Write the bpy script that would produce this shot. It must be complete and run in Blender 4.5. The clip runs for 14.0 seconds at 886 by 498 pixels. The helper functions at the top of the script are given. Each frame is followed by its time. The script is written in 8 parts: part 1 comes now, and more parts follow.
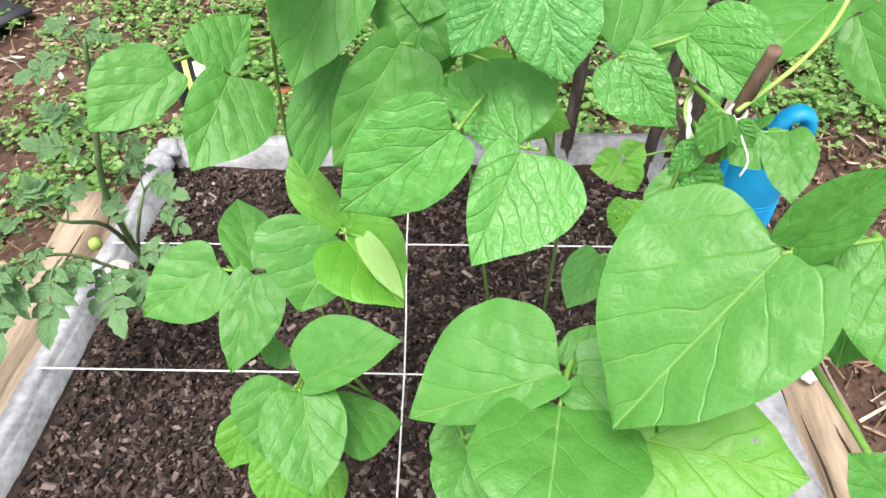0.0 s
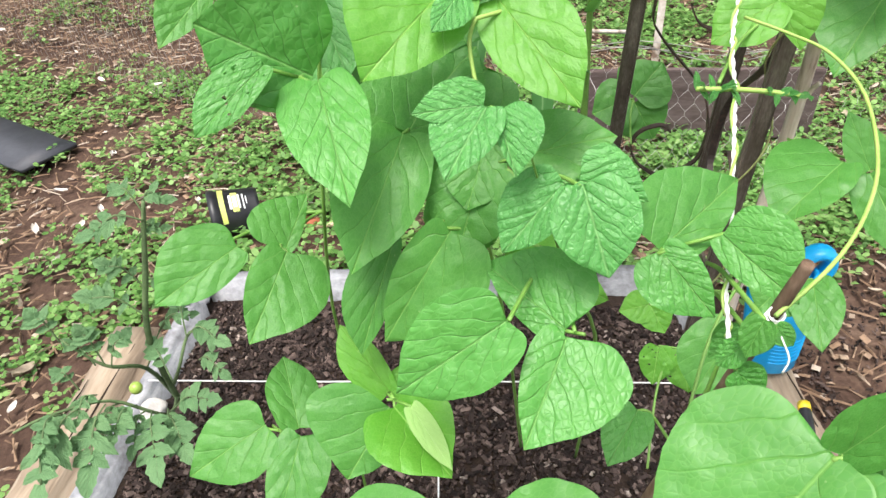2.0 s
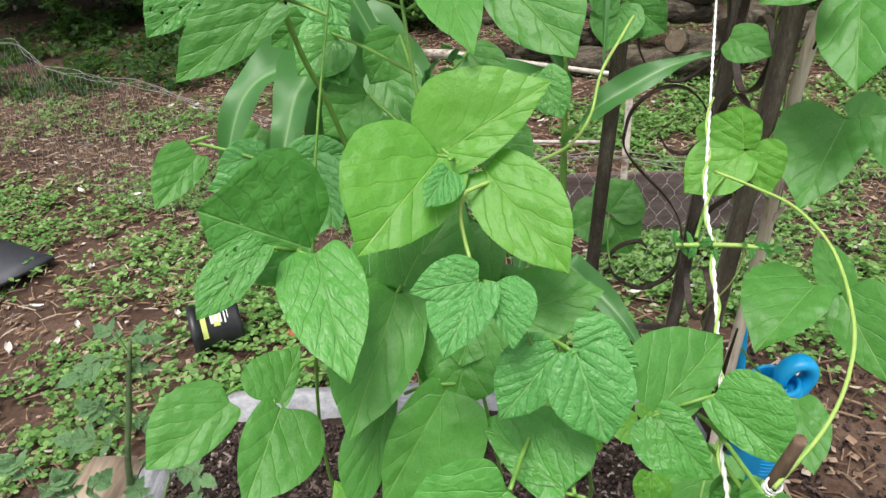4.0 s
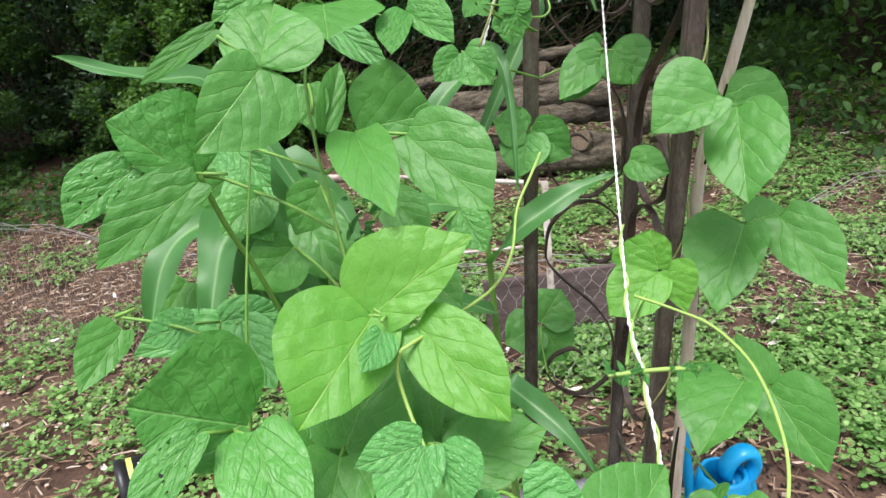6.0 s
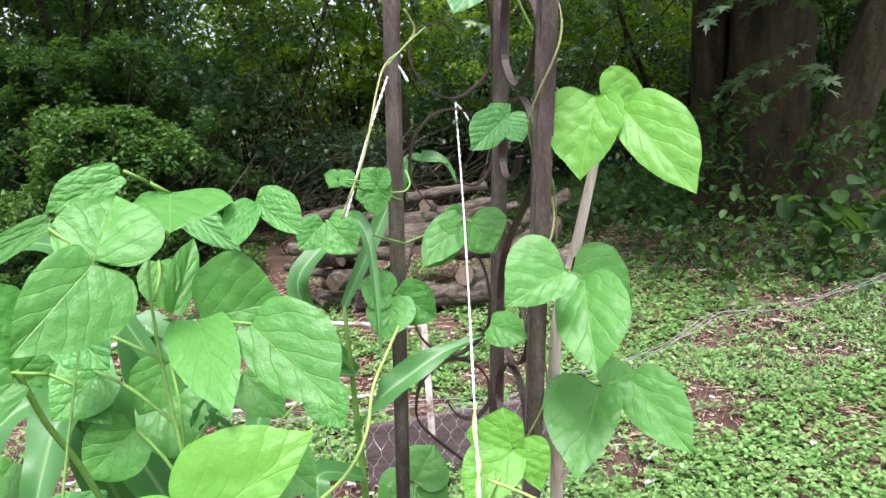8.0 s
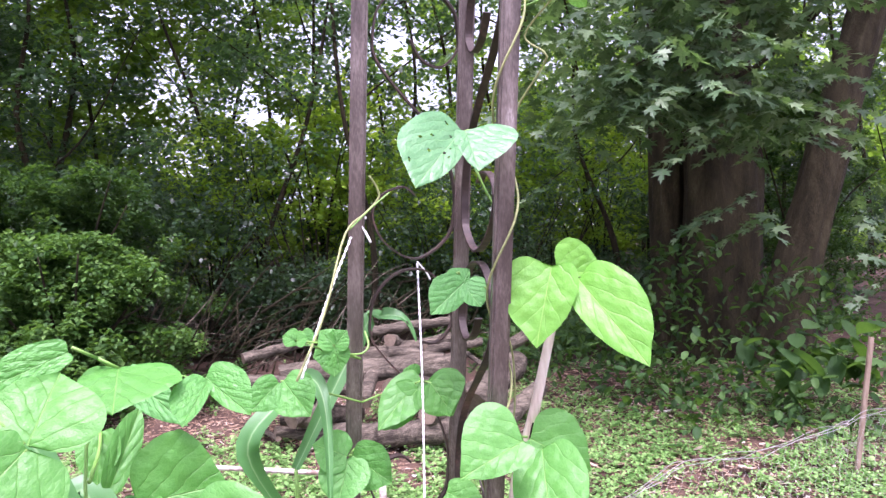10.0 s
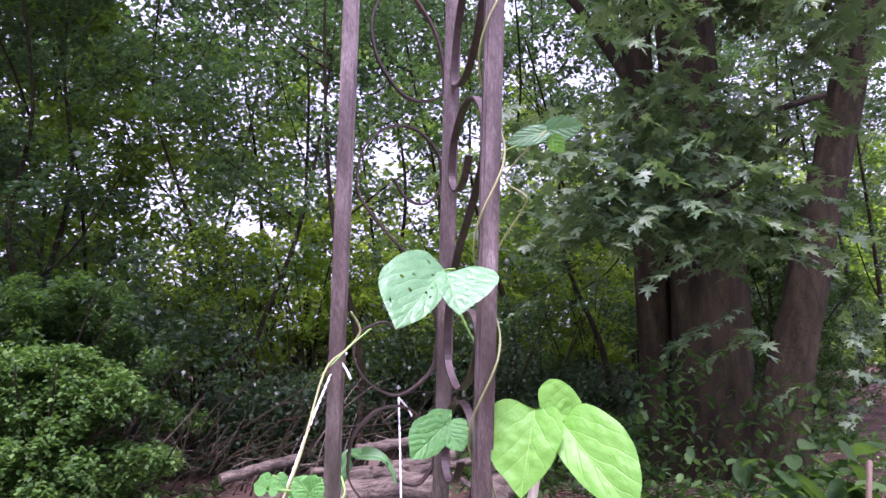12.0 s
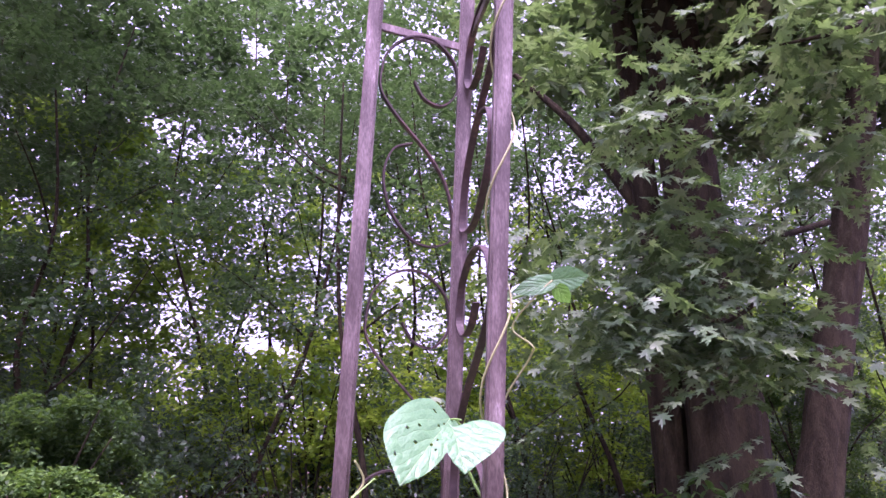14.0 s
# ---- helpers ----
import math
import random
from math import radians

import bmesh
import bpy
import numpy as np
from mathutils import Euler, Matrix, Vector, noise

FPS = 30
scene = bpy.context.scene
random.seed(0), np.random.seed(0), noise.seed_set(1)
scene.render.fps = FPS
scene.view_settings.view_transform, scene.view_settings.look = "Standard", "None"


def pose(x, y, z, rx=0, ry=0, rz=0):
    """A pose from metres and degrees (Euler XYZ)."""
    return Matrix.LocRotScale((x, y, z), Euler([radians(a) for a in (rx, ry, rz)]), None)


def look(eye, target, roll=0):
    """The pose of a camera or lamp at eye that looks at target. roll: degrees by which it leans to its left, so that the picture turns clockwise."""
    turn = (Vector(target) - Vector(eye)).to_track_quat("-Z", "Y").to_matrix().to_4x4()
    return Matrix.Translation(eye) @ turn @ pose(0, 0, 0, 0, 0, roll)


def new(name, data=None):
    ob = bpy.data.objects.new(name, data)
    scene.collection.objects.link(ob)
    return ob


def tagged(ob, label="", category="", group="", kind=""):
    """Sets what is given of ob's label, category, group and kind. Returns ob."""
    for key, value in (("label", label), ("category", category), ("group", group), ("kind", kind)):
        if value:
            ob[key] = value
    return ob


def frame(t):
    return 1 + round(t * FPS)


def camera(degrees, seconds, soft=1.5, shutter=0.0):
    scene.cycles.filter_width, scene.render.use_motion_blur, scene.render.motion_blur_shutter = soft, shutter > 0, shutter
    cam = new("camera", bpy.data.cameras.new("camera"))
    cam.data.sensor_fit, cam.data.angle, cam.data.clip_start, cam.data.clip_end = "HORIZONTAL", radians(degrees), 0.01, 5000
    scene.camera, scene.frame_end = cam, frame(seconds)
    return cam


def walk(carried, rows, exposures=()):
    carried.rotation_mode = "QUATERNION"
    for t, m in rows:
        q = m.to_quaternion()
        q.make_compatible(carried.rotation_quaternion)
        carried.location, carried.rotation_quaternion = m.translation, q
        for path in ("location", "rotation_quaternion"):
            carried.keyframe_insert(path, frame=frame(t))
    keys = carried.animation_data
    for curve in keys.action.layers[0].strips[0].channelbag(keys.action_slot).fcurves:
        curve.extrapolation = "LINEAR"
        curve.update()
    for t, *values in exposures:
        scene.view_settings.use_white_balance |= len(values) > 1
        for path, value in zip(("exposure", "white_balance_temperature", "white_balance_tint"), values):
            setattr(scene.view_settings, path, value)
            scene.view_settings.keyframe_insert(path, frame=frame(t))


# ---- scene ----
cam = camera(65.8, 14.0)
PATH = [
    (0, (0.188, 0.169, 1.211), (0.068, 1.557, -0.225), -2.2),
    (0.5, (0.179, 0.173, 1.225), (0.047, 1.612, -0.158), -2.2),
    (1, (0.172, 0.177, 1.243), (0.018, 1.666, -0.083), -2.9),
    (1.5, (0.164, 0.18, 1.261), (0.005, 1.725, 0.002), -2.6),
    (2, (0.161, 0.184, 1.278), (-0.008, 1.773, 0.077), -3.4),
    (2.5, (0.156, 0.193, 1.291), (-0.002, 1.819, 0.138), -2.7),
    (3, (0.152, 0.197, 1.303), (-0.011, 1.851, 0.191), -3.1),
    (3.2, (0.151, 0.199, 1.309), (0.001, 1.871, 0.222), -3.0),
    (5.3, (0.146, 0.214, 1.375), (0.161, 2.04, 0.557), -5.8),
    (5.5, (0.146, 0.215, 1.376), (0.191, 2.055, 0.591), -6.0),
    (6, (0.152, 0.218, 1.386), (0.273, 2.071, 0.643), -6.3),
    (6.5, (0.166, 0.224, 1.397), (0.384, 2.088, 0.705), -5.8),
    (7, (0.178, 0.23, 1.408), (0.492, 2.104, 0.782), -5.1),
    (7.5, (0.189, 0.232, 1.424), (0.573, 2.121, 0.89), -4.8),
    (8, (0.201, 0.224, 1.441), (0.673, 2.122, 1.021), -3.5),
    (8.2, (0.202, 0.222, 1.444), (0.689, 2.122, 1.051), -3.5),
    (10.3, (0.215, 0.219, 1.498), (0.809, 2.128, 1.496), -1.8),
    (10.5, (0.215, 0.212, 1.502), (0.805, 2.123, 1.532), -1.8),
    (11, (0.217, 0.218, 1.514), (0.808, 2.125, 1.628), -1.8),
    (11.5, (0.222, 0.22, 1.522), (0.83, 2.117, 1.702), -1.7),
    (12, (0.228, 0.222, 1.535), (0.853, 2.104, 1.795), -1.5),
    (12.4, (0.232, 0.213, 1.551), (0.836, 2.094, 1.863), -1.6),
    (12.5, (0.228, 0.216, 1.549), (0.848, 2.086, 1.891), -1.3),
    (13, (0.227, 0.208, 1.558), (0.819, 2.068, 1.994), -1.3),
    (13.5, (0.226, 0.205, 1.567), (0.811, 2.048, 2.077), -0.6),
    (14, (0.227, 0.203, 1.579), (0.809, 2.023, 2.169), -0.8),
]
walk(cam, [(t, look(eye, target, roll)) for t, eye, target, roll in PATH],
     [(0.0, 1.21, 6450, 10), (0.5, 1.05, 6450, 10), (1.0, 0.76, 6450, 9), (1.5, 1.03, 6400, 10), (2.0, 1.17, 6400, 10), (2.5, 1.16, 6400, 9), (3.2, 0.86, 6400, 9),
      (5.3, 0.64, 6300, 12), (6.0, 0.93, 6200, 13), (6.5, 1.02, 6100, 14), (8.2, 1.53, 5950, 23), (10.5, 1.94, 5700, 48), (11.0, 1.80, 5700, 51),
      (11.5, 1.68, 5600, 54), (12.0, 1.78, 5600, 59), (13.0, 2.02, 5520, 69), (14.0, 1.94, 5620, 84)])

# ---- world and sun ----
world = bpy.data.worlds.new("sky")
scene.world = world
world.use_nodes = True
wn, wl = world.node_tree.nodes, world.node_tree.links
sky = wn.new("ShaderNodeTexSky")
sky.sky_type = "NISHITA"
sky.sun_disc = False
sky.sun_elevation = radians(70)
sky.sun_rotation = radians(200)
sky.air_density, sky.dust_density, sky.ozone_density = 1.0, 9.0, 0.6
back = wn["Background"]
back.inputs["Strength"].default_value = 0.138
cloud = wn.new("ShaderNodeMix")
cloud.data_type = "RGBA"
cloud.inputs[0].default_value = 0.55
cloud.inputs[7].default_value = (4.6, 4.7, 4.9, 1)
wl.new(sky.outputs["Color"], cloud.inputs[6])
wl.new(cloud.outputs[2], back.inputs["Color"])
sun_data = bpy.data.lights.new("sun", "SUN")
sun_data.energy, sun_data.angle, sun_data.color = 2.0, radians(24), (1.0, 0.97, 0.92)
sun = new("sun", sun_data)
sun.matrix_world = look((-1.2, -3.4, 10.0), (0, 0, 0))


# ---- helpers for materials and meshes ----
def material(name, base=(0.5, 0.5, 0.5), rough=0.6):
    m = bpy.data.materials.new(name)
    m.use_nodes = True
    b = m.node_tree.nodes["Principled BSDF"]
    b.inputs["Base Color"].default_value = (*base, 1)
    b.inputs["Roughness"].default_value = rough
    return m, m.node_tree.nodes, m.node_tree.links, b


def ramp(nodes, links, source, stops):
    r = nodes.new("ShaderNodeValToRGB")
    e = r.color_ramp.elements
    while len(e) < len(stops):
        e.new(0.5)
    for i, (p, c) in enumerate(stops):
        e[i].position = p
        e[i].color = (*c, 1)
    links.new(source, r.inputs["Fac"])
    return r.outputs["Color"]


def noise_tex(nodes, links, scale, detail=4.0, coord="Object", stretch=None, rough=0.6):
    tc = nodes.new("ShaderNodeTexCoord")
    n = nodes.new("ShaderNodeTexNoise")
    n.inputs["Scale"].default_value = scale
    n.inputs["Detail"].default_value = detail
    n.inputs["Roughness"].default_value = rough
    out = tc.outputs[coord]
    if stretch:
        mp = nodes.new("ShaderNodeMapping")
        mp.inputs["Scale"].default_value = stretch
        links.new(out, mp.inputs["Vector"])
        out = mp.outputs["Vector"]
    links.new(out, n.inputs["Vector"])
    return n.outputs["Fac"]


def mixc(nodes, links, fac, a, b, mode="MIX"):
    m = nodes.new("ShaderNodeMix")
    m.data_type, m.blend_type = "RGBA", mode
    for sock, v in ((m.inputs[0], fac), (m.inputs[6], a), (m.inputs[7], b)):
        if isinstance(v, (int, float)):
            sock.default_value = v
        elif isinstance(v, tuple):
            sock.default_value = (*v, 1)
        else:
            links.new(v, sock)
    return m.outputs[2]


def math_node(nodes, links, op, a, b=0.0, clamp=False):
    m = nodes.new("ShaderNodeMath")
    m.operation, m.use_clamp = op, clamp
    for sock, v in ((m.inputs[0], a), (m.inputs[1], b)):
        if isinstance(v, (int, float)):
            sock.default_value = v
        else:
            links.new(v, sock)
    return m.outputs[0]


def bump(nodes, links, bsdf, height, strength=0.4, dist=0.01):
    b = nodes.new("ShaderNodeBump")
    b.inputs["Strength"].default_value = strength
    b.inputs["Distance"].default_value = dist
    links.new(height, b.inputs["Height"])
    links.new(b.outputs["Normal"], bsdf.inputs["Normal"])


def translucent(m, nodes, links, bsdf, colour, share):
    """Lets a share of the light through a thin leaf."""
    tr = nodes.new("ShaderNodeBsdfTranslucent")
    mx = nodes.new("ShaderNodeMixShader")
    mx.inputs["Fac"].default_value = share
    if isinstance(colour, tuple):
        tr.inputs["Color"].default_value = (*colour, 1)
    else:
        links.new(colour, tr.inputs["Color"])
    out = nodes["Material Output"]
    links.new(bsdf.outputs[0], mx.inputs[1])
    links.new(tr.outputs[0], mx.inputs[2])
    links.new(mx.outputs[0], out.inputs["Surface"])


def simple(name, stops, scale, rough=0.7, strength=0.4, dist=0.004, stretch=None, scale2=None, detail=5.0, metal=0.0):
    """A two-scale noise material: colour stops over a broad noise, relief from a fine one."""
    m, n, l, b = material(name, stops[0][1], rough)
    b.inputs["Metallic"].default_value = metal
    b.inputs["Specular IOR Level"].default_value = 0.5 if rough < 0.7 else 0.2
    broad = noise_tex(n, l, scale, detail, stretch=stretch)
    fine = noise_tex(n, l, scale2 or scale * 7, 3.0, stretch=stretch)
    both = math_node(n, l, "ADD", math_node(n, l, "MULTIPLY", broad, 0.65), math_node(n, l, "MULTIPLY", fine, 0.35))
    l.new(ramp(n, l, both, stops), b.inputs["Base Color"])
    bump(n, l, b, both, strength, dist)
    return m


def join_to(ob, parent):
    """Hangs a part, built in place, under its thing."""
    ob.parent = parent
    if parent.parent is None:
        ob.matrix_parent_inverse = Matrix.Translation(-parent.location)


def mesh_from(name, verts, faces, mat, parent=None, label="", smooth=True):
    me = bpy.data.meshes.new(name)
    me.from_pydata([tuple(v) for v in verts], [], faces)
    me.materials.append(mat)
    if smooth:
        me.polygons.foreach_set("use_smooth", [True] * len(me.polygons))
    me.update()
    ob = new(name, me)
    if parent:
        join_to(ob, parent)
    if label:
        ob["label"] = label
    return ob


def part(name, bm, mat, parent=None, label="", smooth=False):
    me = bpy.data.meshes.new(name)
    bm.to_mesh(me)
    bm.free()
    me.materials.append(mat)
    if smooth:
        me.polygons.foreach_set("use_smooth", [True] * len(me.polygons))
    ob = new(name, me)
    if parent:
        join_to(ob, parent)
    if label:
        ob["label"] = label
    return ob


def thing(name, label, category, group="", place=(0, 0, 0)):
    e = new(name)
    e.location = place
    e.empty_display_size = 0.05
    return tagged(e, label, category, group)


def smooth_path(points, steps=6):
    """A rounded way (Catmull-Rom) through the points."""
    p = [Vector(q) for q in points]
    if len(p) < 3:
        return p
    out = []
    for i in range(len(p) - 1):
        a, b, c, d = p[max(i - 1, 0)], p[i], p[i + 1], p[min(i + 2, len(p) - 1)]
        for k in range(steps):
            t = k / steps
            out.append(0.5 * ((2 * b) + (c - a) * t + (2 * a - 5 * b + 4 * c - d) * t * t + (3 * b - a - 3 * c + d) * t ** 3))
    out.append(p[-1])
    return out


def tube_data(points, radii, seg=8, cap=True, start=0):
    """Vertices and faces of a tube along points."""
    pts = [Vector(p) for p in points]
    n = len(pts)
    if isinstance(radii, (int, float)):
        radii = [radii] * n
    verts, faces = [], []
    side = None
    for i in range(n):
        d = (pts[min(i + 1, n - 1)] - pts[max(i - 1, 0)]).normalized()
        if side is None:
            side = d.orthogonal().normalized()
        side = (side - d * side.dot(d)).normalized()
        up = d.cross(side)
        for k in range(seg):
            a = 2 * math.pi * k / seg
            verts.append(pts[i] + radii[i] * (math.cos(a) * side + math.sin(a) * up))
    for i in range(n - 1):
        for k in range(seg):
            a, b = start + i * seg + k, start + i * seg + (k + 1) % seg
            faces.append((a, b, b + seg, a + seg))
    if cap:
        faces.append(tuple(start + k for k in reversed(range(seg))))
        faces.append(tuple(start + (n - 1) * seg + k for k in range(seg)))
    return verts, faces


def tube(name, points, radii, mat, parent=None, label="", seg=8, steps=6):
    pts = smooth_path(points, steps)
    if not isinstance(radii, (int, float)):
        r0 = list(radii)
        radii = [float(np.interp(i / (len(pts) - 1), np.linspace(0, 1, len(r0)), r0)) for i in range(len(pts))]
    v, f = tube_data(pts, radii, seg)
    return mesh_from(name, v, f, mat, parent, label)


def box_bm(sx, sy, sz, bevel=0.0, m=None, cuts=0):
    bm = bmesh.new()
    bmesh.ops.create_cube(bm, size=1)
    bmesh.ops.scale(bm, vec=(sx, sy, sz), verts=bm.verts)
    if cuts:
        bmesh.ops.subdivide_edges(bm, edges=bm.edges[:], cuts=cuts, use_grid_fill=True)
    if bevel:
        bmesh.ops.bevel(bm, geom=[e for e in bm.edges if e.calc_face_angle(0) > 0.5], offset=bevel, segments=2, affect="EDGES")
    if m:
        bm.transform(m)
    return bm


def beam_bm(a, b, w, h, bevel=0.004, cuts=0, rough=0.0, seed=0):
    """A squared beam from a to b with its wide side level."""
    a, b = Vector(a), Vector(b)
    d = b - a
    x = d.normalized()
    y = Vector((0, 0, 1)).cross(x)
    y = y.normalized() if y.length > 1e-4 else Vector((1, 0, 0))
    z = x.cross(y)
    m = Matrix((x, y, z)).transposed().to_4x4()
    m.translation = (a + b) / 2
    bm = box_bm(d.length, w, h, bevel)
    if cuts:
        long = [e for e in bm.edges if abs((e.verts[0].co - e.verts[1].co).x) > d.length * 0.5]
        bmesh.ops.subdivide_edges(bm, edges=long, cuts=cuts, use_grid_fill=True)
    if rough:
        for v in bm.verts:
            q = v.co * 7 + Vector((seed * 3.1, seed, 0))
            v.co += rough * Vector((0, noise.noise(q), noise.noise(q + Vector((9, 4, 2)))))
    bm.transform(m)
    return bm


def ground_z(x, y):
    s = -0.14 * min(max((-x - 0.7) / 1.2, 0), 1) + 0.22 * min(max((x - 2.6) / 2.5, 0), 1)
    return s + 0.025 * noise.noise(Vector((x * 1.3, y * 1.3, 0))) + 0.01 * noise.noise(Vector((x * 6, y * 6, 3)))


# ---- materials ----
SOIL_STOPS = [(0.30, (0.026, 0.016, 0.012)), (0.48, (0.068, 0.041, 0.030)), (0.62, (0.118, 0.077, 0.056)), (0.78, (0.21, 0.155, 0.115))]
soil = simple("red_soil", SOIL_STOPS, 3.0, 0.95, 0.8, 0.02, scale2=60)
bed_soil = simple("bed_soil", [(0.3, (0.012, 0.009, 0.007)), (0.6, (0.045, 0.030, 0.023)), (0.8, (0.09, 0.065, 0.052))], 30, 0.95, 1.0, 0.01, scale2=160)
concrete = simple("painted_concrete", [(0.3, (0.11, 0.105, 0.105)), (0.48, (0.26, 0.265, 0.285)), (0.75, (0.50, 0.51, 0.54))], 9, 0.85, 0.5, 0.004, scale2=70)
timber = simple("weathered_timber", [(0.24, (0.10, 0.07, 0.05)), (0.36, (0.20, 0.15, 0.11)), (0.5, (0.30, 0.235, 0.17)), (0.72, (0.44, 0.37, 0.29))], 6, 0.9, 1.0, 0.004, stretch=(4, 0.5, 4), scale2=30)
rust = simple("rusty_steel", [(0.28, (0.036, 0.026, 0.021)), (0.48, (0.115, 0.094, 0.080)), (0.62, (0.225, 0.190, 0.165)), (0.76, (0.50, 0.46, 0.43))], 12, 0.36, 0.5, 0.001, stretch=(3, 3, 0.7), scale2=140, metal=0.35)
scroll_rust = simple("scroll_rust", [(0.30, (0.020, 0.012, 0.010)), (0.52, (0.052, 0.036, 0.030)), (0.68, (0.16, 0.090, 0.074)), (0.80, (0.30, 0.20, 0.18))], 9, 0.5, 0.5, 0.001, scale2=120, metal=0.2)
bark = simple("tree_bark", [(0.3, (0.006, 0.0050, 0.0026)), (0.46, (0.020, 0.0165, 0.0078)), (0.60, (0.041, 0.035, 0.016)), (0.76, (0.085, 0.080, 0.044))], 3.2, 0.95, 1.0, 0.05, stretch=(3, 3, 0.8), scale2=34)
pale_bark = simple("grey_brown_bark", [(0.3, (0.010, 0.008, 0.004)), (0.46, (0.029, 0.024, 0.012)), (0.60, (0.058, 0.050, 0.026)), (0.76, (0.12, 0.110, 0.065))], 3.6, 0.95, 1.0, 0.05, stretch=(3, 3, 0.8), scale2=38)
log_wood = simple("log_bark", [(0.30, (0.016, 0.012, 0.009)), (0.46, (0.066, 0.056, 0.041)), (0.58, (0.145, 0.124, 0.091)), (0.78, (0.30, 0.265, 0.205))], 7, 0.95, 1.0, 0.03, stretch=(0.7, 4, 4), scale2=36)
stick_wood = simple("bare_stick", [(0.30, (0.24, 0.17, 0.12)), (0.42, (0.56, 0.45, 0.36)), (0.6, (0.74, 0.65, 0.56)), (0.8, (0.82, 0.75, 0.67))], 18, 0.8, 1.0, 0.004, stretch=(3, 3, 0.4), scale2=60)
string_mat = simple("white_string", [(0.3, (0.62, 0.61, 0.60)), (0.7, (0.86, 0.86, 0.85))], 120, 0.9, 0.5, 0.001)


def leaf_material(name, dark, light, rib, glow, share=0.3, relief=0.60, rough=0.42, spec=0.42, veins=3.7, line=0.30, fine=26.0, pucker=0.06, mid=90.0, ridge=0.60):
    """A bean leaf: a pale middle rib, side ribs that bend towards the tip, a fine net between them, the blade puffed up and puckered."""
    m, n, l, b = material(name, dark, rough)
    b.inputs["Specular IOR Level"].default_value = spec

    def f(op, p, q=0.0, clamp=False):
        return math_node(n, l, op, p, q, clamp)

    def warped(amount, scale):
        """The leaf's own coordinates, pushed about by a soft noise, so that no two ribs run alike."""
        w = n.new("ShaderNodeTexNoise")
        w.inputs["Scale"].default_value = scale
        w.inputs["Detail"].default_value = 2.0
        shift = n.new("ShaderNodeVectorMath")
        shift.operation = "ADD"
        l.new(uv.outputs["UV"], shift.inputs[0])
        spread = n.new("ShaderNodeVectorMath")
        spread.operation = "SCALE"
        spread.inputs["Scale"].default_value = 9.0
        l.new(oi.outputs["Random"], spread.inputs[0])
        l.new(spread.outputs[0], shift.inputs[1])
        l.new(shift.outputs[0], w.inputs["Vector"])
        back = n.new("ShaderNodeVectorMath")
        back.operation = "MULTIPLY_ADD"
        l.new(w.outputs["Color"], back.inputs[0])
        back.inputs[1].default_value = (amount, amount, 0)
        l.new(uv.outputs["UV"], back.inputs[2])
        return back.outputs[0]

    oi = n.new("ShaderNodeObjectInfo")
    uv = n.new("ShaderNodeUVMap")
    uv.uv_map = "leaf"
    sep = n.new("ShaderNodeSeparateXYZ")
    l.new(uv.outputs["UV"], sep.inputs[0])
    x = f("ABSOLUTE", f("SUBTRACT", sep.outputs[0], 0.5))
    y = sep.outputs[1]
    half_shift = f("MULTIPLY", f("GREATER_THAN", sep.outputs[0], 0.5), 0.45)
    middle = f("SUBTRACT", 1.0, f("MULTIPLY", x, mid), True)
    bent = warped(0.16, 3.0)
    sep2 = n.new("ShaderNodeSeparateXYZ")
    l.new(bent, sep2.inputs[0])
    x2 = f("ABSOLUTE", f("SUBTRACT", f("SUBTRACT", sep2.outputs[0], 0.08), 0.5))
    y2 = f("SUBTRACT", sep2.outputs[1], 0.08)
    wave = f("SUBTRACT", f("MULTIPLY", f("POWER", f("MAXIMUM", y2, 0.0), 0.8), veins), f("MULTIPLY", f("POWER", x2, 0.85), veins * 1.05))
    wave = f("ADD", wave, half_shift)
    tri = f("ABSOLUTE", f("SUBTRACT", f("FRACT", wave), 0.5))
    side = f("SUBTRACT", 1.0, f("MULTIPLY", tri, 24.0), True)
    side = f("MULTIPLY", side, f("SUBTRACT", 1.05, f("MULTIPLY", x, 1.7), True))
    cells = n.new("ShaderNodeTexVoronoi")
    cells.feature = "DISTANCE_TO_EDGE"
    cells.inputs["Scale"].default_value = fine
    l.new(warped(0.05, 9.0), cells.inputs["Vector"])
    net = f("SUBTRACT", 1.0, f("MULTIPLY", cells.outputs["Distance"], 9.0), True)
    broad = noise_tex(n, l, 16.0, 3.0)
    soft = noise_tex(n, l, 45.0, 3.0)
    tone = f("ADD", f("ADD", f("MULTIPLY", broad, 0.55), f("MULTIPLY", soft, 0.25)), f("MULTIPLY", oi.outputs["Random"], 0.25))
    col = ramp(n, l, tone, [(0.28, dark), (0.78, light)])
    col = mixc(n, l, f("MULTIPLY", net, line * 0.40), col, rib)
    col = mixc(n, l, f("MULTIPLY", side, line), col, rib)
    col = mixc(n, l, f("MULTIPLY", middle, 0.75), col, rib)
    speck = f("GREATER_THAN", noise_tex(n, l, 190.0, 1.0), 0.80)
    col = mixc(n, l, f("MULTIPLY", speck, 0.3), col, (0.45, 0.55, 0.28))
    l.new(col, b.inputs["Base Color"])
    l.new(f("ADD", rough - 0.10, f("MULTIPLY", soft, 0.22)), b.inputs["Roughness"])
    pillow = f("MULTIPLY", f("POWER", f("MULTIPLY", tri, 2.0), 0.6), f("ADD", 0.55, f("MULTIPLY", broad, 0.5)))
    dimple = f("POWER", f("MINIMUM", cells.outputs["Distance"], 0.35), 0.6)
    h = f("ADD", f("MULTIPLY", pillow, ridge), f("MULTIPLY", dimple, pucker * 3.2))
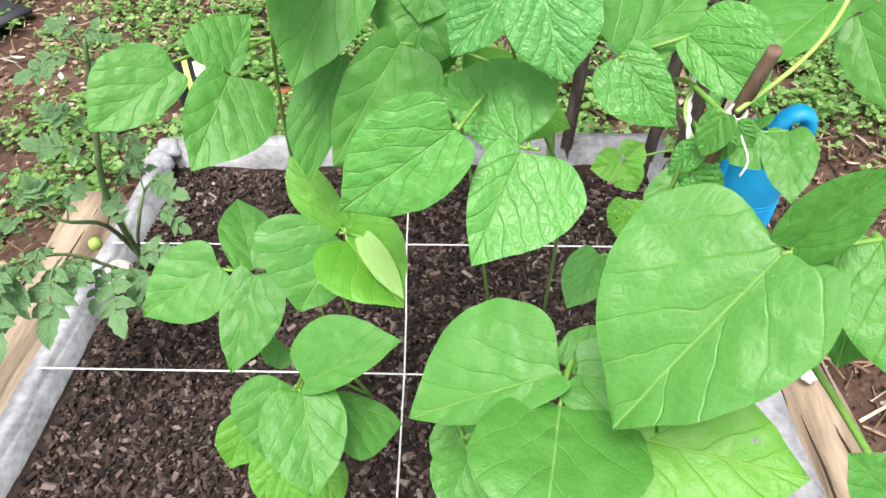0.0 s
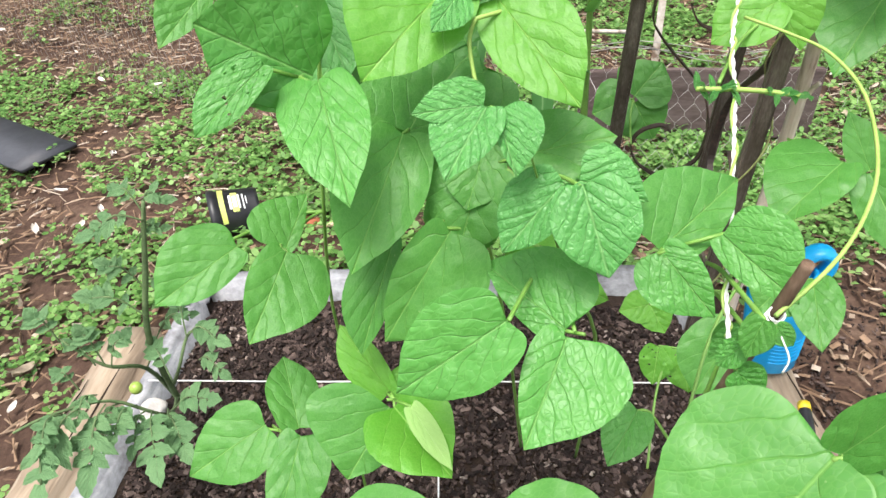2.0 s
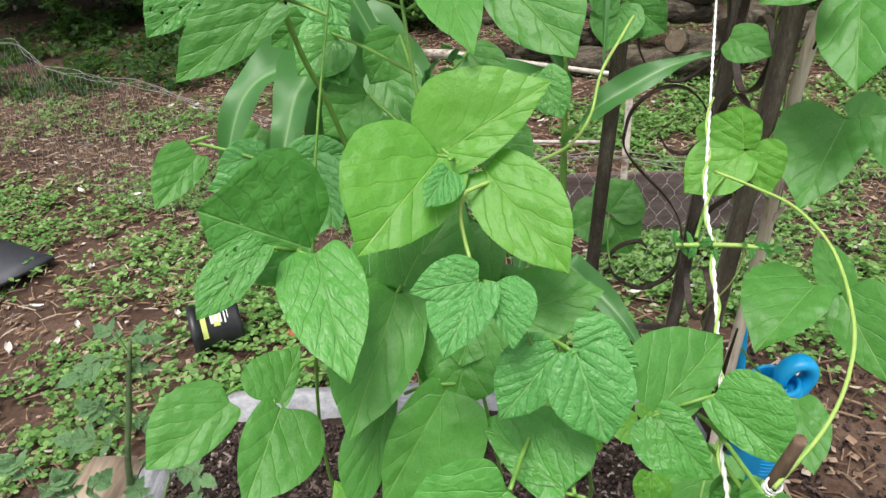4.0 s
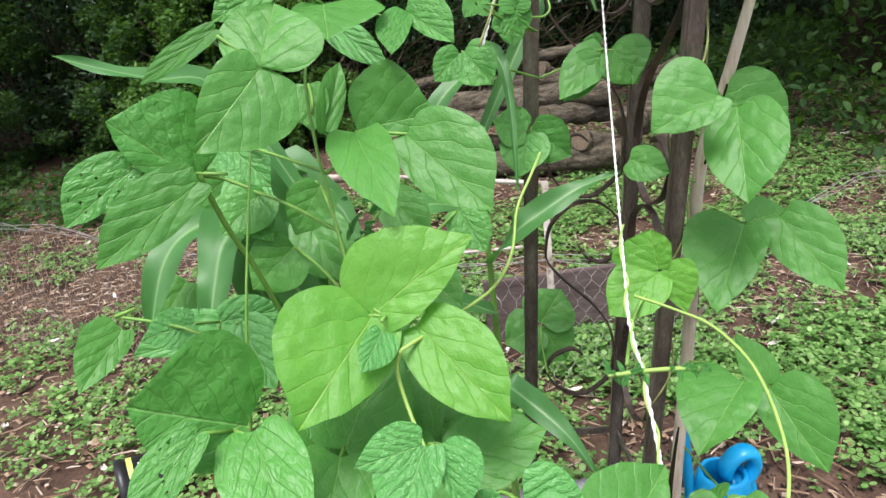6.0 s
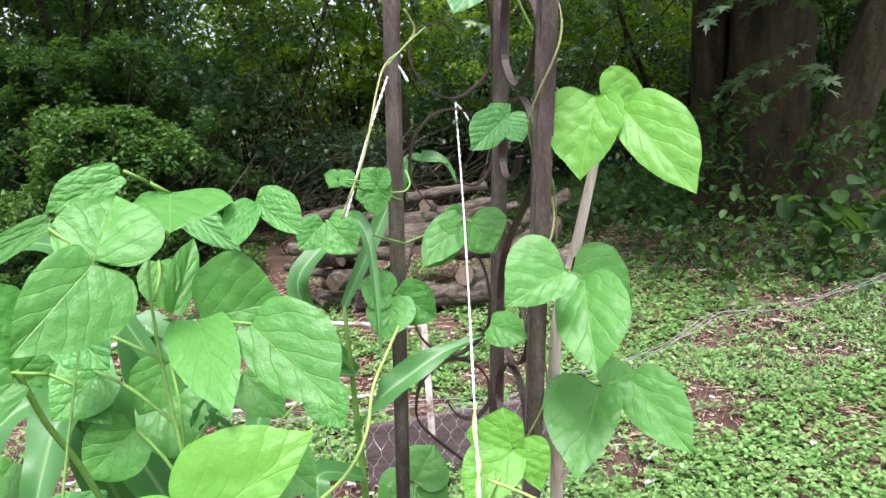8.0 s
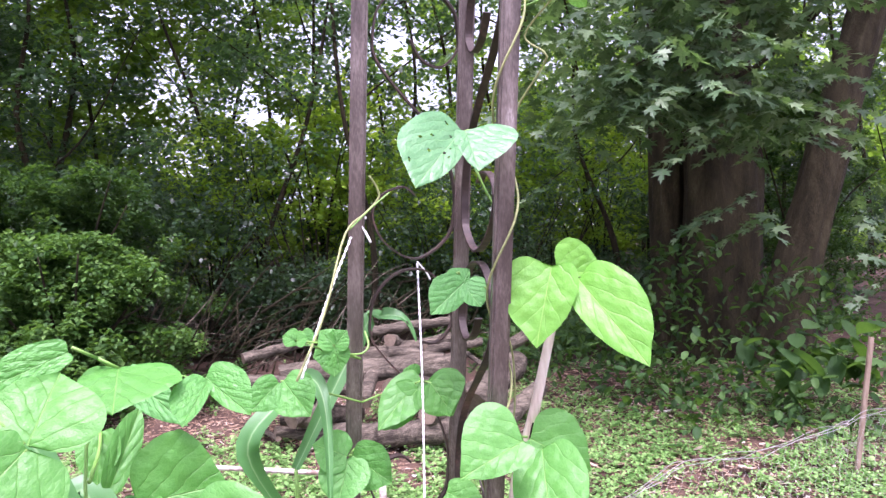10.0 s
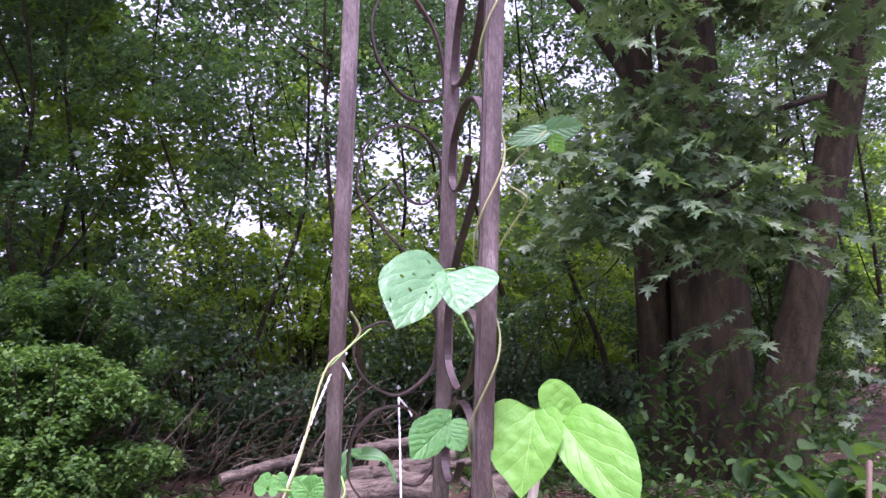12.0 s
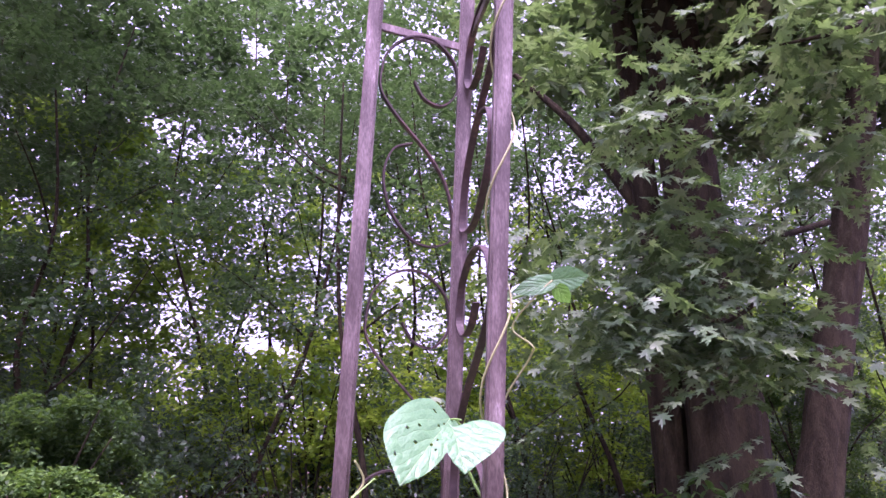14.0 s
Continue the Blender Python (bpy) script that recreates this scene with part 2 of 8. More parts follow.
    h = f("ADD", h, f("MULTIPLY", noise_tex(n, l, 5.0, 2.0, "UV"), 1.3))
    h = f("SUBTRACT", h, f("MULTIPLY", side, 0.35))
    h = f("SUBTRACT", h, f("MULTIPLY", middle, 0.5))
    bump(n, l, b, h, relief, 0.0026)
    translucent(m, n, l, b, mixc(n, l, 0.5, col, glow), share)
    return m


leaf_mat = leaf_material("bean_leaf", (0.052, 0.205, 0.030), (0.100, 0.310, 0.056), (0.26, 0.50, 0.13), (0.13, 0.50, 0.02))
leaf_dark = leaf_material("bean_leaf_quilted", (0.060, 0.250, 0.050), (0.125, 0.385, 0.095), (0.30, 0.60, 0.22), (0.12, 0.48, 0.03), 0.26, 0.80, 0.40, 0.45, 5.0, 0.32, 15.0, 0.13, 48.0, 0.60)
leaf_mid = leaf_material("bean_leaf_puckered", (0.056, 0.235, 0.034), (0.110, 0.350, 0.066), (0.26, 0.52, 0.16), (0.12, 0.48, 0.03), 0.28, 0.80, 0.40, 0.45, 4.5, 0.30, 14.0, 0.11, 70.0, 0.36)
leaf_under = leaf_material("bean_leaf_underside", (0.22, 0.40, 0.11), (0.30, 0.48, 0.16), (0.40, 0.58, 0.24), (0.3, 0.55, 0.1), 0.25, 0.5, 0.6, 0.2)
leaf_pale = leaf_material("bean_leaf_yellow_green", (0.085, 0.295, 0.025), (0.150, 0.400, 0.050), (0.33, 0.57, 0.14), (0.22, 0.58, 0.02), 0.33)
# The sky's sheen on these leaflets is put into their bluish base colour.
leaf_sheen = leaf_material("bean_leaf_sky_sheen", (0.066, 0.210, 0.074), (0.105, 0.280, 0.108), (0.28, 0.50, 0.21), (0.16, 0.46, 0.06), 0.25, 0.6, 0.36, 0.55, 5.0, 0.4, 18.0, 0.12)
LEAVES = {"g": leaf_mat, "d": leaf_dark, "q": leaf_mid, "u": leaf_under, "p": leaf_pale, "s": leaf_sheen}
stem_mat = simple("bean_stem", [(0.3, (0.10, 0.25, 0.035)), (0.7, (0.21, 0.38, 0.08))], 40, 0.5, 0.3, 0.001)


def blade_half(u, peak):
    """Half the breadth of a leaflet at the share u of its length: a broad base, the widest place at peak, a drawn-out tip."""
    if u < peak:
        return math.sqrt(max(0.0, 1 - ((peak - u) / peak) ** 2))
    q = (u - peak) / (1 - peak)
    return (1 - q ** 2.1) * (1 - 0.5 * max(0.0, (q - 0.70) / 0.30) * (1 - q) / 0.30)


def leaflet_mesh(length, left, right, peak, fold, arch, wave, quilt, seed, holes=0.0, teeth=0.0, nu=40, nv=26):
    """A pointed, broad-based leaflet along +y with its upper side up: ribs sunken, blade quilted between them, halves of unlike breadth."""
    rnd = random.Random(seed)
    ph = rnd.uniform(0, 6)
    width = left + right
    off = Vector((seed * 1.37, seed * 0.61, 0))
    verts, uvs, faces = [], [], []
    for i in range(nu + 1):
        u = (i / nu) ** 1.6
        round_half = blade_half(u, peak)
        lobe = 0.10 * math.sin(math.pi * min(1.0, round_half) ** 1.5) if u < peak else 0.0
        shape = max(round_half * (1 + teeth * math.sin(u * 21 + ph)), 0.004)
        for j in range(nv + 1):
            v = 2 * j / nv - 1
            edge = 1 + 0.030 * noise.noise(Vector((u * 6, math.copysign(2.0, v) + seed, 0))) + 0.012 * noise.noise(Vector((u * 19, math.copysign(2.0, v) + seed, 3)))
            x = shape * edge * (left if v < 0 else right) * v
            y = length * (u - lobe * abs(v) ** 1.5)
            lat = u * 4.0 - (abs(x) / width) ** 0.9 * 4.8 + 0.175
            puff = abs(math.sin(math.pi * (lat - 0.5))) ** 0.7 if lat > -0.4 else 0.6
            rim = 1 - abs(v) ** 6
            z = fold * abs(x) + 1.3 * arch * length * (u - u * u) - 0.35 * fold * width * v * v * shape * (abs(x) / width)
            z += quilt * width * puff * min(1, abs(v) * 2.2) * rim
            z += wave * width * math.sin(ph + 5.5 * u + (1.5 if v > 0 else 0)) * abs(v) ** 1.5 * 0.7
            q = Vector((x / width, u * length / width, 0))
            z += wave * width * (0.55 * noise.noise(q * 3.2 + off) + 0.40 * noise.noise(q * 7 + off) + 0.22 * noise.noise(q * 14 + off)) * min(1, u * 5) * min(1, (1 - u) * 6)
            verts.append((x, y, z))
            uvs.append((0.5 + x / width, u))
    row = nv + 1
    gone = set()
    if holes:
        for _ in range(max(2, int(holes * 320))):
            ci, cj = rnd.randint(3, nu - 6), rnd.randint(2, nv - 4)
            gone.add((ci, cj))
            if rnd.random() < 0.35:
                gone.add((ci, cj + 1))
    for i in range(nu):
        for j in range(nv):
            if (i, j) in gone:
                continue
            a = i * row + j
            faces.append((a, a + 1, a + row + 1, a + row))
    me = bpy.data.meshes.new("leaflet")
    me.from_pydata(verts, [], faces)
    layer = me.uv_layers.new(name="leaf")
    idx = np.zeros(len(me.loops), dtype=np.int32)
    me.loops.foreach_get("vertex_index", idx)
    layer.data.foreach_set("uv", np.array(uvs, dtype=np.float32)[idx].ravel())
    me.polygons.foreach_set("use_smooth", [True] * len(me.polygons))
    return me


LEAF_COUNT = [0]


def leaflet(plant, base, tip, width, up, kind="g", fold=0.15, droop=0.10, wave=0.035, holes=0.0, peak=0.33):
    """One leaflet of a plant from its base to its tip, its upper side turned towards up; width: both halves, or each one's own."""
    LEAF_COUNT[0] += 1
    left, right = width if isinstance(width, tuple) else (0.5 * width, 0.5 * width)
    b, t = Vector(base), Vector(tip)
    y = (t - b)
    length = y.length
    y.normalize()
    z = Vector(up)
    z = (z - y * z.dot(y)).normalized()
    x = y.cross(z)
    small = left + right < 0.035
    quilt = {"d": 0.014, "q": 0.006, "s": 0.005}.get(kind, 0.002)
    me = leaflet_mesh(length, left, right, peak, fold, droop, wave, quilt, LEAF_COUNT[0], holes, 0.10 if kind == "t" else 0.0, 16 if small else 40, 8 if small else 26)
    me.materials.append(LEAVES[kind])
    ob = new("leaflet", me)
    m = Matrix((x, y, z)).transposed().to_4x4()
    m.translation = b
    join_to(ob, plant)
    ob.matrix_basis = m
    return ob


def stalk(plant, points, r=0.0020, name="stalk", mat=None):
    return tube(name, points, r, mat or stem_mat, plant, seg=6, steps=5)


# ---- ground ----
def build_ground():
    rnd = random.Random(4)
    xs = list(np.arange(-5, 8.01, 0.12))
    ys = list(np.arange(-1.5, 9.01, 0.12))
    xs = [-400, -80, -25, -10] + xs + [12, 30, 90, 400]
    ys = [-400, -80, -20, -5] + ys + [12, 20, 40, 90, 400]
    verts = [(x, y, ground_z(x, y)) for y in ys for x in xs]
    w = len(xs)
    faces = [(j * w + i, j * w + i + 1, (j + 1) * w + i + 1, (j + 1) * w + i) for j in range(len(ys) - 1) for i in range(w - 1)]
    g = mesh_from("ground", verts, faces, soil)
    tagged(g, "bare red-brown soil with leaf litter and patches of weeds", "ground", kind="structure")


build_ground()


def green_share(x, y):
    """How thickly the weeds grow at a spot."""
    n = 0.5 + 0.5 * noise.noise(Vector((x * 1.6 + 4, y * 1.6, 0))) + 0.45 * noise.noise(Vector((x * 4.5, y * 4.5, 7))) + 0.15 * noise.noise(Vector((x * 14, y * 14, 2)))
    near = 0.14 * math.exp(-((x - 3.2) / 2.2) ** 2 - ((y - 3.4) / 1.5) ** 2)
    bare = 0.3 * math.exp(-((x + 1.4) / 1.1) ** 2 - ((y - 3.9) / 0.6) ** 2) + 0.20 / (1 + math.exp(-(y - 5.6 - 0.4 * x) * 3))
    bare += 0.25 * math.exp(-((x - 1.1) / 0.5) ** 2 - ((y - 1.25) / 0.42) ** 2) - 0.28 * math.exp(-((x - 1.40) / 0.4) ** 2 - ((y - 2.05) / 0.35) ** 2)
    return n + near - bare


def scatter_weeds():
    """Small round-leaved ground cover, three leaflets to a sprig, in one mesh."""
    rnd = random.Random(11)
    verts, faces = [], []
    for _ in range(185000):
        x, y = rnd.gauss(0.8, 3.0), rnd.gauss(2.6, 2.1)
        far = max(0.0, (y - 3.4) / 4)
        if y > 8.5 or y < -1.4 or x < -4.8 or rnd.random() < 0.5 * far or (-0.78 < x < 0.86 and 0.1 < y < 1.54):
            continue
        if green_share(x, y) < 0.52 + rnd.uniform(-0.22, 0.26):
            continue
        z = ground_z(x, y) + rnd.uniform(0.004, 0.065)
        a0, s = rnd.uniform(0, 6.28), rnd.choice((0.006, 0.008, 0.010, 0.012, 0.015)) * rnd.uniform(0.8, 1.15) * (1 + 0.5 * far)
        for k in range(3):
            a = a0 + 2.09 * k + rnd.uniform(-0.3, 0.3)
            c, sn = math.cos(a), math.sin(a)
            tz = rnd.uniform(-0.9, 1.1) * s
            o = len(verts)
            for (p, q, h) in ((0.1, 0, 0), (0.5, 0.56, 0.3), (1.1, 0.68, 0.7), (1.5, 0.32, 1), (1.5, -0.32, 1), (1.1, -0.68, 0.7), (0.5, -0.56, 0.3)):
                verts.append((x + s * (p * c - q * sn), y + s * (p * sn + q * c), z + tz * h))
            faces.append(tuple(range(o, o + 7)))
    ob = mesh_from("ground_cover", verts, faces, weed_mat, smooth=False)
    tagged(ob, "low round-leaved green weeds in patches over bare soil", "weeds", kind="stuff")


def scatter_litter():
    """Dry stems, chips and bleached leaf scraps lying about, in one mesh."""
    rnd = random.Random(12)
    verts, faces = [], []
    for _ in range(34000):
        x, y = rnd.uniform(-3.6, 5.0), rnd.uniform(0.4, 6.5)
        if -0.74 < x < 0.82 and y < 1.52:
            continue
        z = ground_z(x, y) + 0.008
        a = rnd.uniform(0, 6.28)
        ln, wd = (rnd.uniform(0.02, 0.09), rnd.uniform(0.0012, 0.003)) if rnd.random() < 0.7 else (rnd.uniform(0.008, 0.03), rnd.uniform(0.004, 0.011))
        c, sn = math.cos(a), math.sin(a)
        t1, t2 = rnd.uniform(0, 0.014), rnd.uniform(0, 0.014)
        o = len(verts)
        for (p, q, h) in ((-1, -1, t1), (1, -1, t2), (1, 1, t2), (-1, 1, t1)):
            verts.append((x + 0.5 * (p * ln * c - q * wd * sn * 2), y + 0.5 * (p * ln * sn + q * wd * c * 2), z + h))
        verts.append((x, y, z + 0.006 + 0.5 * (t1 + t2)))
        faces += [(o, o + 1, o + 4), (o + 1, o + 2, o + 4), (o + 2, o + 3, o + 4), (o + 3, o, o + 4)]
    ob = mesh_from("leaf_litter", verts, faces, litter_mat, smooth=False)
    tagged(ob, "dry stems, straw and bleached leaf scraps on the soil", "litter", kind="stuff")


def island_material(name, stops, rough=0.8, share=0.0, glow=(0.2, 0.4, 0.03), spec=0.3):
    """One colour out of the stops for each loose piece of a joined mesh."""
    m, n, l, b = material(name, stops[0][1], rough)
    b.inputs["Specular IOR Level"].default_value = spec
    geo = n.new("ShaderNodeNewGeometry")
    broad = noise_tex(n, l, 0.9, 2.0)
    v = math_node(n, l, "ADD", math_node(n, l, "MULTIPLY", geo.outputs["Random Per Island"], 0.75), math_node(n, l, "MULTIPLY", broad, 0.25))
    col = ramp(n, l, v, stops)
    fine = noise_tex(n, l, 90.0, 3.0)
    col = mixc(n, l, 0.35, col, ramp(n, l, fine, [(0.3, (0.25, 0.25, 0.25)), (0.7, (0.8, 0.8, 0.8))]), "OVERLAY")
    l.new(col, b.inputs["Base Color"])
    bump(n, l, b, fine, 0.3, 0.002)
    if share:
        translucent(m, n, l, b, mixc(n, l, 0.5, col, glow), share)
    return m


weed_mat = island_material("ground_cover", [(0.1, (0.065, 0.160, 0.036)), (0.5, (0.130, 0.275, 0.065)), (0.9, (0.27, 0.44, 0.15))], 0.5, 0.28)
litter_mat = island_material("dry_litter", [(0.1, (0.10, 0.06, 0.04)), (0.45, (0.26, 0.17, 0.11)), (0.75, (0.33, 0.25, 0.18)), (0.94, (0.60, 0.55, 0.48))], 0.9)
chip_mat = island_material("bark_mulch", [(0.1, (0.010, 0.007, 0.006)), (0.5, (0.034, 0.023, 0.020)), (0.72, (0.075, 0.052, 0.045)), (0.86, (0.15, 0.11, 0.095)), (0.9, (0.38, 0.32, 0.28))], 0.9)
scatter_weeds()
scatter_litter()


# ---- raised bed ----


def build_bed():
    # soil
    rnd = random.Random(3)
    xs, ys = np.linspace(-0.56, 0.70, 64), np.linspace(0.28, 1.45, 60)
    verts = [(x, y, 0.185 + 0.014 * noise.noise(Vector((x * 5, y * 5, 1))) + 0.006 * noise.noise(Vector((x * 26, y * 26, 2)))) for y in ys for x in xs]
    faces = [(j * 64 + i, j * 64 + i + 1, (j + 1) * 64 + i + 1, (j + 1) * 64 + i) for j in range(59) for i in range(63)]
    tagged(mesh_from("bed_soil", verts, faces, bed_soil), "dark crumbly soil filling the raised bed", "soil", kind="structure")
    # bark chips over it
    verts, faces = [], []
    for k in range(34000):
        x, y = rnd.uniform(-0.535, 0.64), rnd.uniform(0.33, 1.40)
        if k > 31000:
            x, y = 0.9 + abs(rnd.gauss(0, 0.35)), rnd.uniform(0.3, 1.9)
            if rnd.random() < 0.3:
                x, y = rnd.uniform(0.70, 0.95), rnd.uniform(1.05, 1.9)
        z = ground_z(x, y) + 0.006 + rnd.uniform(-0.002, 0.008) if x > 0.7 else 0.188 + 0.014 * noise.noise(Vector((x * 5, y * 5, 1))) + rnd.uniform(-0.002, 0.008)
        big = rnd.choice((0.45, 0.6, 0.6, 0.8, 1.1)) * (0.85 if x > 0.7 else 1.0)
        ln, wd, th = big * rnd.uniform(0.004, 0.013), big * rnd.uniform(0.0022, 0.006), big * rnd.uniform(0.001, 0.004)
        m = Matrix.LocRotScale((x, y, z), Euler((rnd.uniform(-0.8, 0.8), rnd.uniform(-0.8, 0.8), rnd.uniform(0, 6.28))), (ln, wd, th))
        o = len(verts)
        for p in ((-1, -0.6, -1), (0.8, -1, -1), (1, 0.7, -1), (-0.7, 1, -1), (-0.9, -0.5, 1), (0.7, -0.8, 1), (0.9, 0.6, 1), (-0.6, 0.8, 1)):
            verts.append(m @ Vector(p))
        faces += [tuple(o + k for k in q) for q in ((4, 5, 6, 7), (0, 1, 5, 4), (1, 2, 6, 5), (2, 3, 7, 6), (3, 0, 4, 7))]
    tagged(mesh_from("bark_mulch", verts, faces, chip_mat, smooth=False), "shredded dark bark mulch covering the bed", "mulch", kind="stuff")


build_bed()


def curb(a, b, w, label):
    t = thing("concrete_curb", label, "curb", "curbs of the bed", ((a[0] + b[0]) / 2, (a[1] + b[1]) / 2, 0.0))
    bm = beam_bm((*a, 0.12), (*b, 0.12), w, 0.24, 0.012, 14, 0.006, len(label))
    part("curb_body", bm, concrete, t, smooth=True)
    return t


curb((-0.590, 0.25), (-0.560, 1.37), 0.052, "whitewashed narrow concrete curb edging the raised bed")
curb((0.700, 0.25), (0.585, 1.42), 0.066, "grey painted concrete curb along the bed's long side")
curb((-0.56, 1.440), (0.60, 1.485), 0.062, "thin grey concrete curb closing the bed's far end")


crack_mat = simple("timber_crack", [(0.3, (0.02, 0.014, 0.010)), (0.7, (0.05, 0.035, 0.025))], 40, 0.95, 0.3, 0.001)


def sleeper(a, b, w, h, label):
    t = thing("timber_sleeper", label, "timber", "timbers round the bed", ((a[0] + b[0]) / 2, (a[1] + b[1]) / 2, 0.0))
    bm = beam_bm((*a, h / 2 - 0.02), (*b, h / 2 - 0.02), w, h, 0.022, 16, 0.012, len(label))
    part("sleeper_body", bm, timber, t, smooth=True)
    rnd = random.Random(len(label))
    d = Vector((b[0] - a[0], b[1] - a[1], 0)).normalized()
    for k in range(7):
        s0, ln, off = rnd.uniform(0.05, 0.75), rnd.uniform(0.10, 0.35), rnd.uniform(-0.36, 0.36) * w
        p = Vector((a[0], a[1], h - 0.0205)) + d * s0 + Vector((d.y, -d.x, 0)) * off
        pts = [p + d * (ln * q / 5) + Vector((d.y, -d.x, 0)) * rnd.uniform(-0.0025, 0.0025) for q in range(6)]
        tube("crack", pts, [0.0006, 0.0018, 0.0024, 0.0022, 0.0014, 0.0005], crack_mat, t, seg=5, steps=2)
    return t


sleeper((-0.69, 0.25), (-0.675, 1.30), 0.13, 0.24, "cracked pale landscaping timber lying outside the curb")
sleeper((0.79, 0.25), (0.700, 1.31), 0.11, 0.23, "weathered brown round-edged timber beside the curb")

# strings of the planting grid, twisted cord
def cord(points, r, label, name="string"):
    s = thing(name, label, "string", "planting grid", points[0])
    tube("cord", points, r, string_mat, s, seg=6, steps=3)
    return s


Z = 0.252
cord([(-0.566, 0.792, Z), (-0.25, 0.80, Z - 0.002), (0.06, 0.805, Z), (0.66, 0.812, Z)], 0.0016, "thin white string stretched across the bed")
cord([(-0.555, 1.092, Z), (-0.2, 1.10, Z - 0.002), (0.04, 1.106, Z), (0.62, 1.116, Z)], 0.0016, "white string crossing the bed near its far end")
cord([(0.085, 0.25, Z), (0.061, 0.805, Z + 0.003), (0.036, 1.106, Z + 0.003), (0.015, 1.45, Z)], 0.0016, "long white string down the middle of the bed")


# ---- metal tower ----
def post_at(ax, ay, z):
    return Vector((ax[0] + ay[0] * (z - 1.4), ax[1] + ay[1] * (z - 1.4), z))


POST_A = ((0.409, 1.34), (0.031, -0.1))
POST_B = ((0.589, 1.335), (0.023, -0.1))
POST_C = ((0.573, 1.11), (0.025, -0.1))


def build_tower():
    t = thing("trellis_tower", "tall rusty three-legged metal garden tower with scrollwork", "trellis", place=post_at(*POST_A, 0.15))
    for p in (POST_A, POST_B, POST_C):
        a, b = post_at(*p, 0.12), post_at(*p, 2.9)
        d = (b - a).normalized()
        x = Vector((0.97, -0.24, 0)) - d * Vector((0.97, -0.24, 0)).dot(d)
        x.normalize()
        m = Matrix((x, d.cross(x), d)).transposed().to_4x4()
        m.translation = (a + b) / 2
        part("post", box_bm(0.026, 0.026, (b - a).length, 0.004, m), rust, t)

    def strap(points, w=0.012, th=0.003, normal=(0, 0, 1)):
        """Flat bar bent along points; normal is the axis that it is bent about."""
        pts = smooth_path(points, 5)
        nrm = Vector(normal).normalized()
        verts, faces = [], []
        for i, p in enumerate(pts):
            d = (pts[min(i + 1, len(pts) - 1)] - pts[max(i - 1, 0)]).normalized()
            out = d.cross(nrm).normalized()
            for a, b in ((-1, -1), (1, -1), (1, 1), (-1, 1)):
                verts.append(p + nrm * (a * w / 2) + out * (b * th / 2))
        for i in range(len(pts) - 1):
            for k in range(4):
                faces.append((i * 4 + k, i * 4 + (k + 1) % 4, i * 4 + 4 + (k + 1) % 4, i * 4 + 4 + k))
        e = len(pts) * 4
        faces += [(3, 2, 1, 0), (e - 4, e - 3, e - 2, e - 1)]
        mesh_from("scroll", verts, faces, scroll_rust, t, smooth=False)

    curl_low = [(0.025, -0.325), (0.077, -0.360), (0.129, -0.335), (0.1535, -0.290), (0.141, -0.255), (0.104, -0.240), (0.083, -0.254)]
    curl_top = [(0.024, -0.297), (0.055, -0.305), (0.088, -0.293), (0.126, -0.245), (0.141, -0.185), (0.127, -0.137), (0.094, -0.123)]
    stem = [(0.095, -0.005), (0.075, -0.036), (0.042, -0.046), (0.016, -0.020), (0.0145, 0.010), (0.024, 0.045), (0.062, 0.079), (0.108, 0.079), (0.146, 0.045), (0.156, 0.0), (0.153, -0.032), (0.130, -0.066), (0.104, -0.095), (0.062, -0.140), (0.030, -0.190), (0.0155, -0.245), (0.0145, -0.282)]

    def scroll(pa, pb, z, tail, wide):
        """One S-shaped scroll between two posts: a hook above, a long sweep, a curl below, touching post pb twice."""
        pts = []
        for off, h in stem + tail:
            a, b = post_at(*pa, z + h), post_at(*pb, z + h)
            pts.append(b + (a - b).normalized() * (off * wide))
        ex = post_at(*pa, z) - post_at(*pb, z)
        strap(pts, normal=ex.cross(Vector((0, -0.1, 1))))

    for z, tail in ((2.236, curl_top), (1.805, curl_low), (1.345, curl_low), (0.893, curl_low)):
        scroll(POST_A, POST_B, z, tail, 1.0)
        scroll(POST_C, POST_B, z + 0.012, tail, 1.25)
    for z in (2.31, 0.42):
        for a, b in ((POST_A, POST_B), (POST_C, POST_B)):
            part("rung", beam_bm(post_at(*a, z + 0.02), post_at(*b, z), 0.006, 0.016, 0.001), rust, t)


build_tower()

# ---- bare stick ----
stick = thing("wooden_stick", "bare peeled wooden stick leaning against the metal tower", "stick", place=(0.52, 0.98, 0.2))
tube("stick_body", [(0.60, 1.20, 0.17), (0.598, 1.195, 0.447), (0.612, 1.19, 0.79), (0.604, 1.16, 1.07), (0.634, 1.143, 1.22), (0.664, 1.140, 1.339), (0.682, 1.146, 1.387)], [0.011, 0.011, 0.0105, 0.0095, 0.008, 0.0065, 0.005], stick_wood, stick, seg=14, steps=8)
tube("bark_strip", [(0.588, 1.196, 0.30), (0.587, 1.192, 0.45), (0.598, 1.187, 0.60)], [0.003, 0.005, 0.002], bark, stick, seg=7, steps=5)
tube("bark_strip", [(0.607, 1.149, 1.09), (0.619, 1.141, 1.15), (0.628, 1.135, 1.205)], [0.002, 0.0035, 0.0015], bark, stick, seg=7, steps=5)
tube("twig_stub", [(0.612, 1.188, 0.80), (0.622, 1.176, 0.83), (0.627, 1.170, 0.842)], [0.006, 0.004, 0.003], stick_wood, stick, seg=8, steps=4)


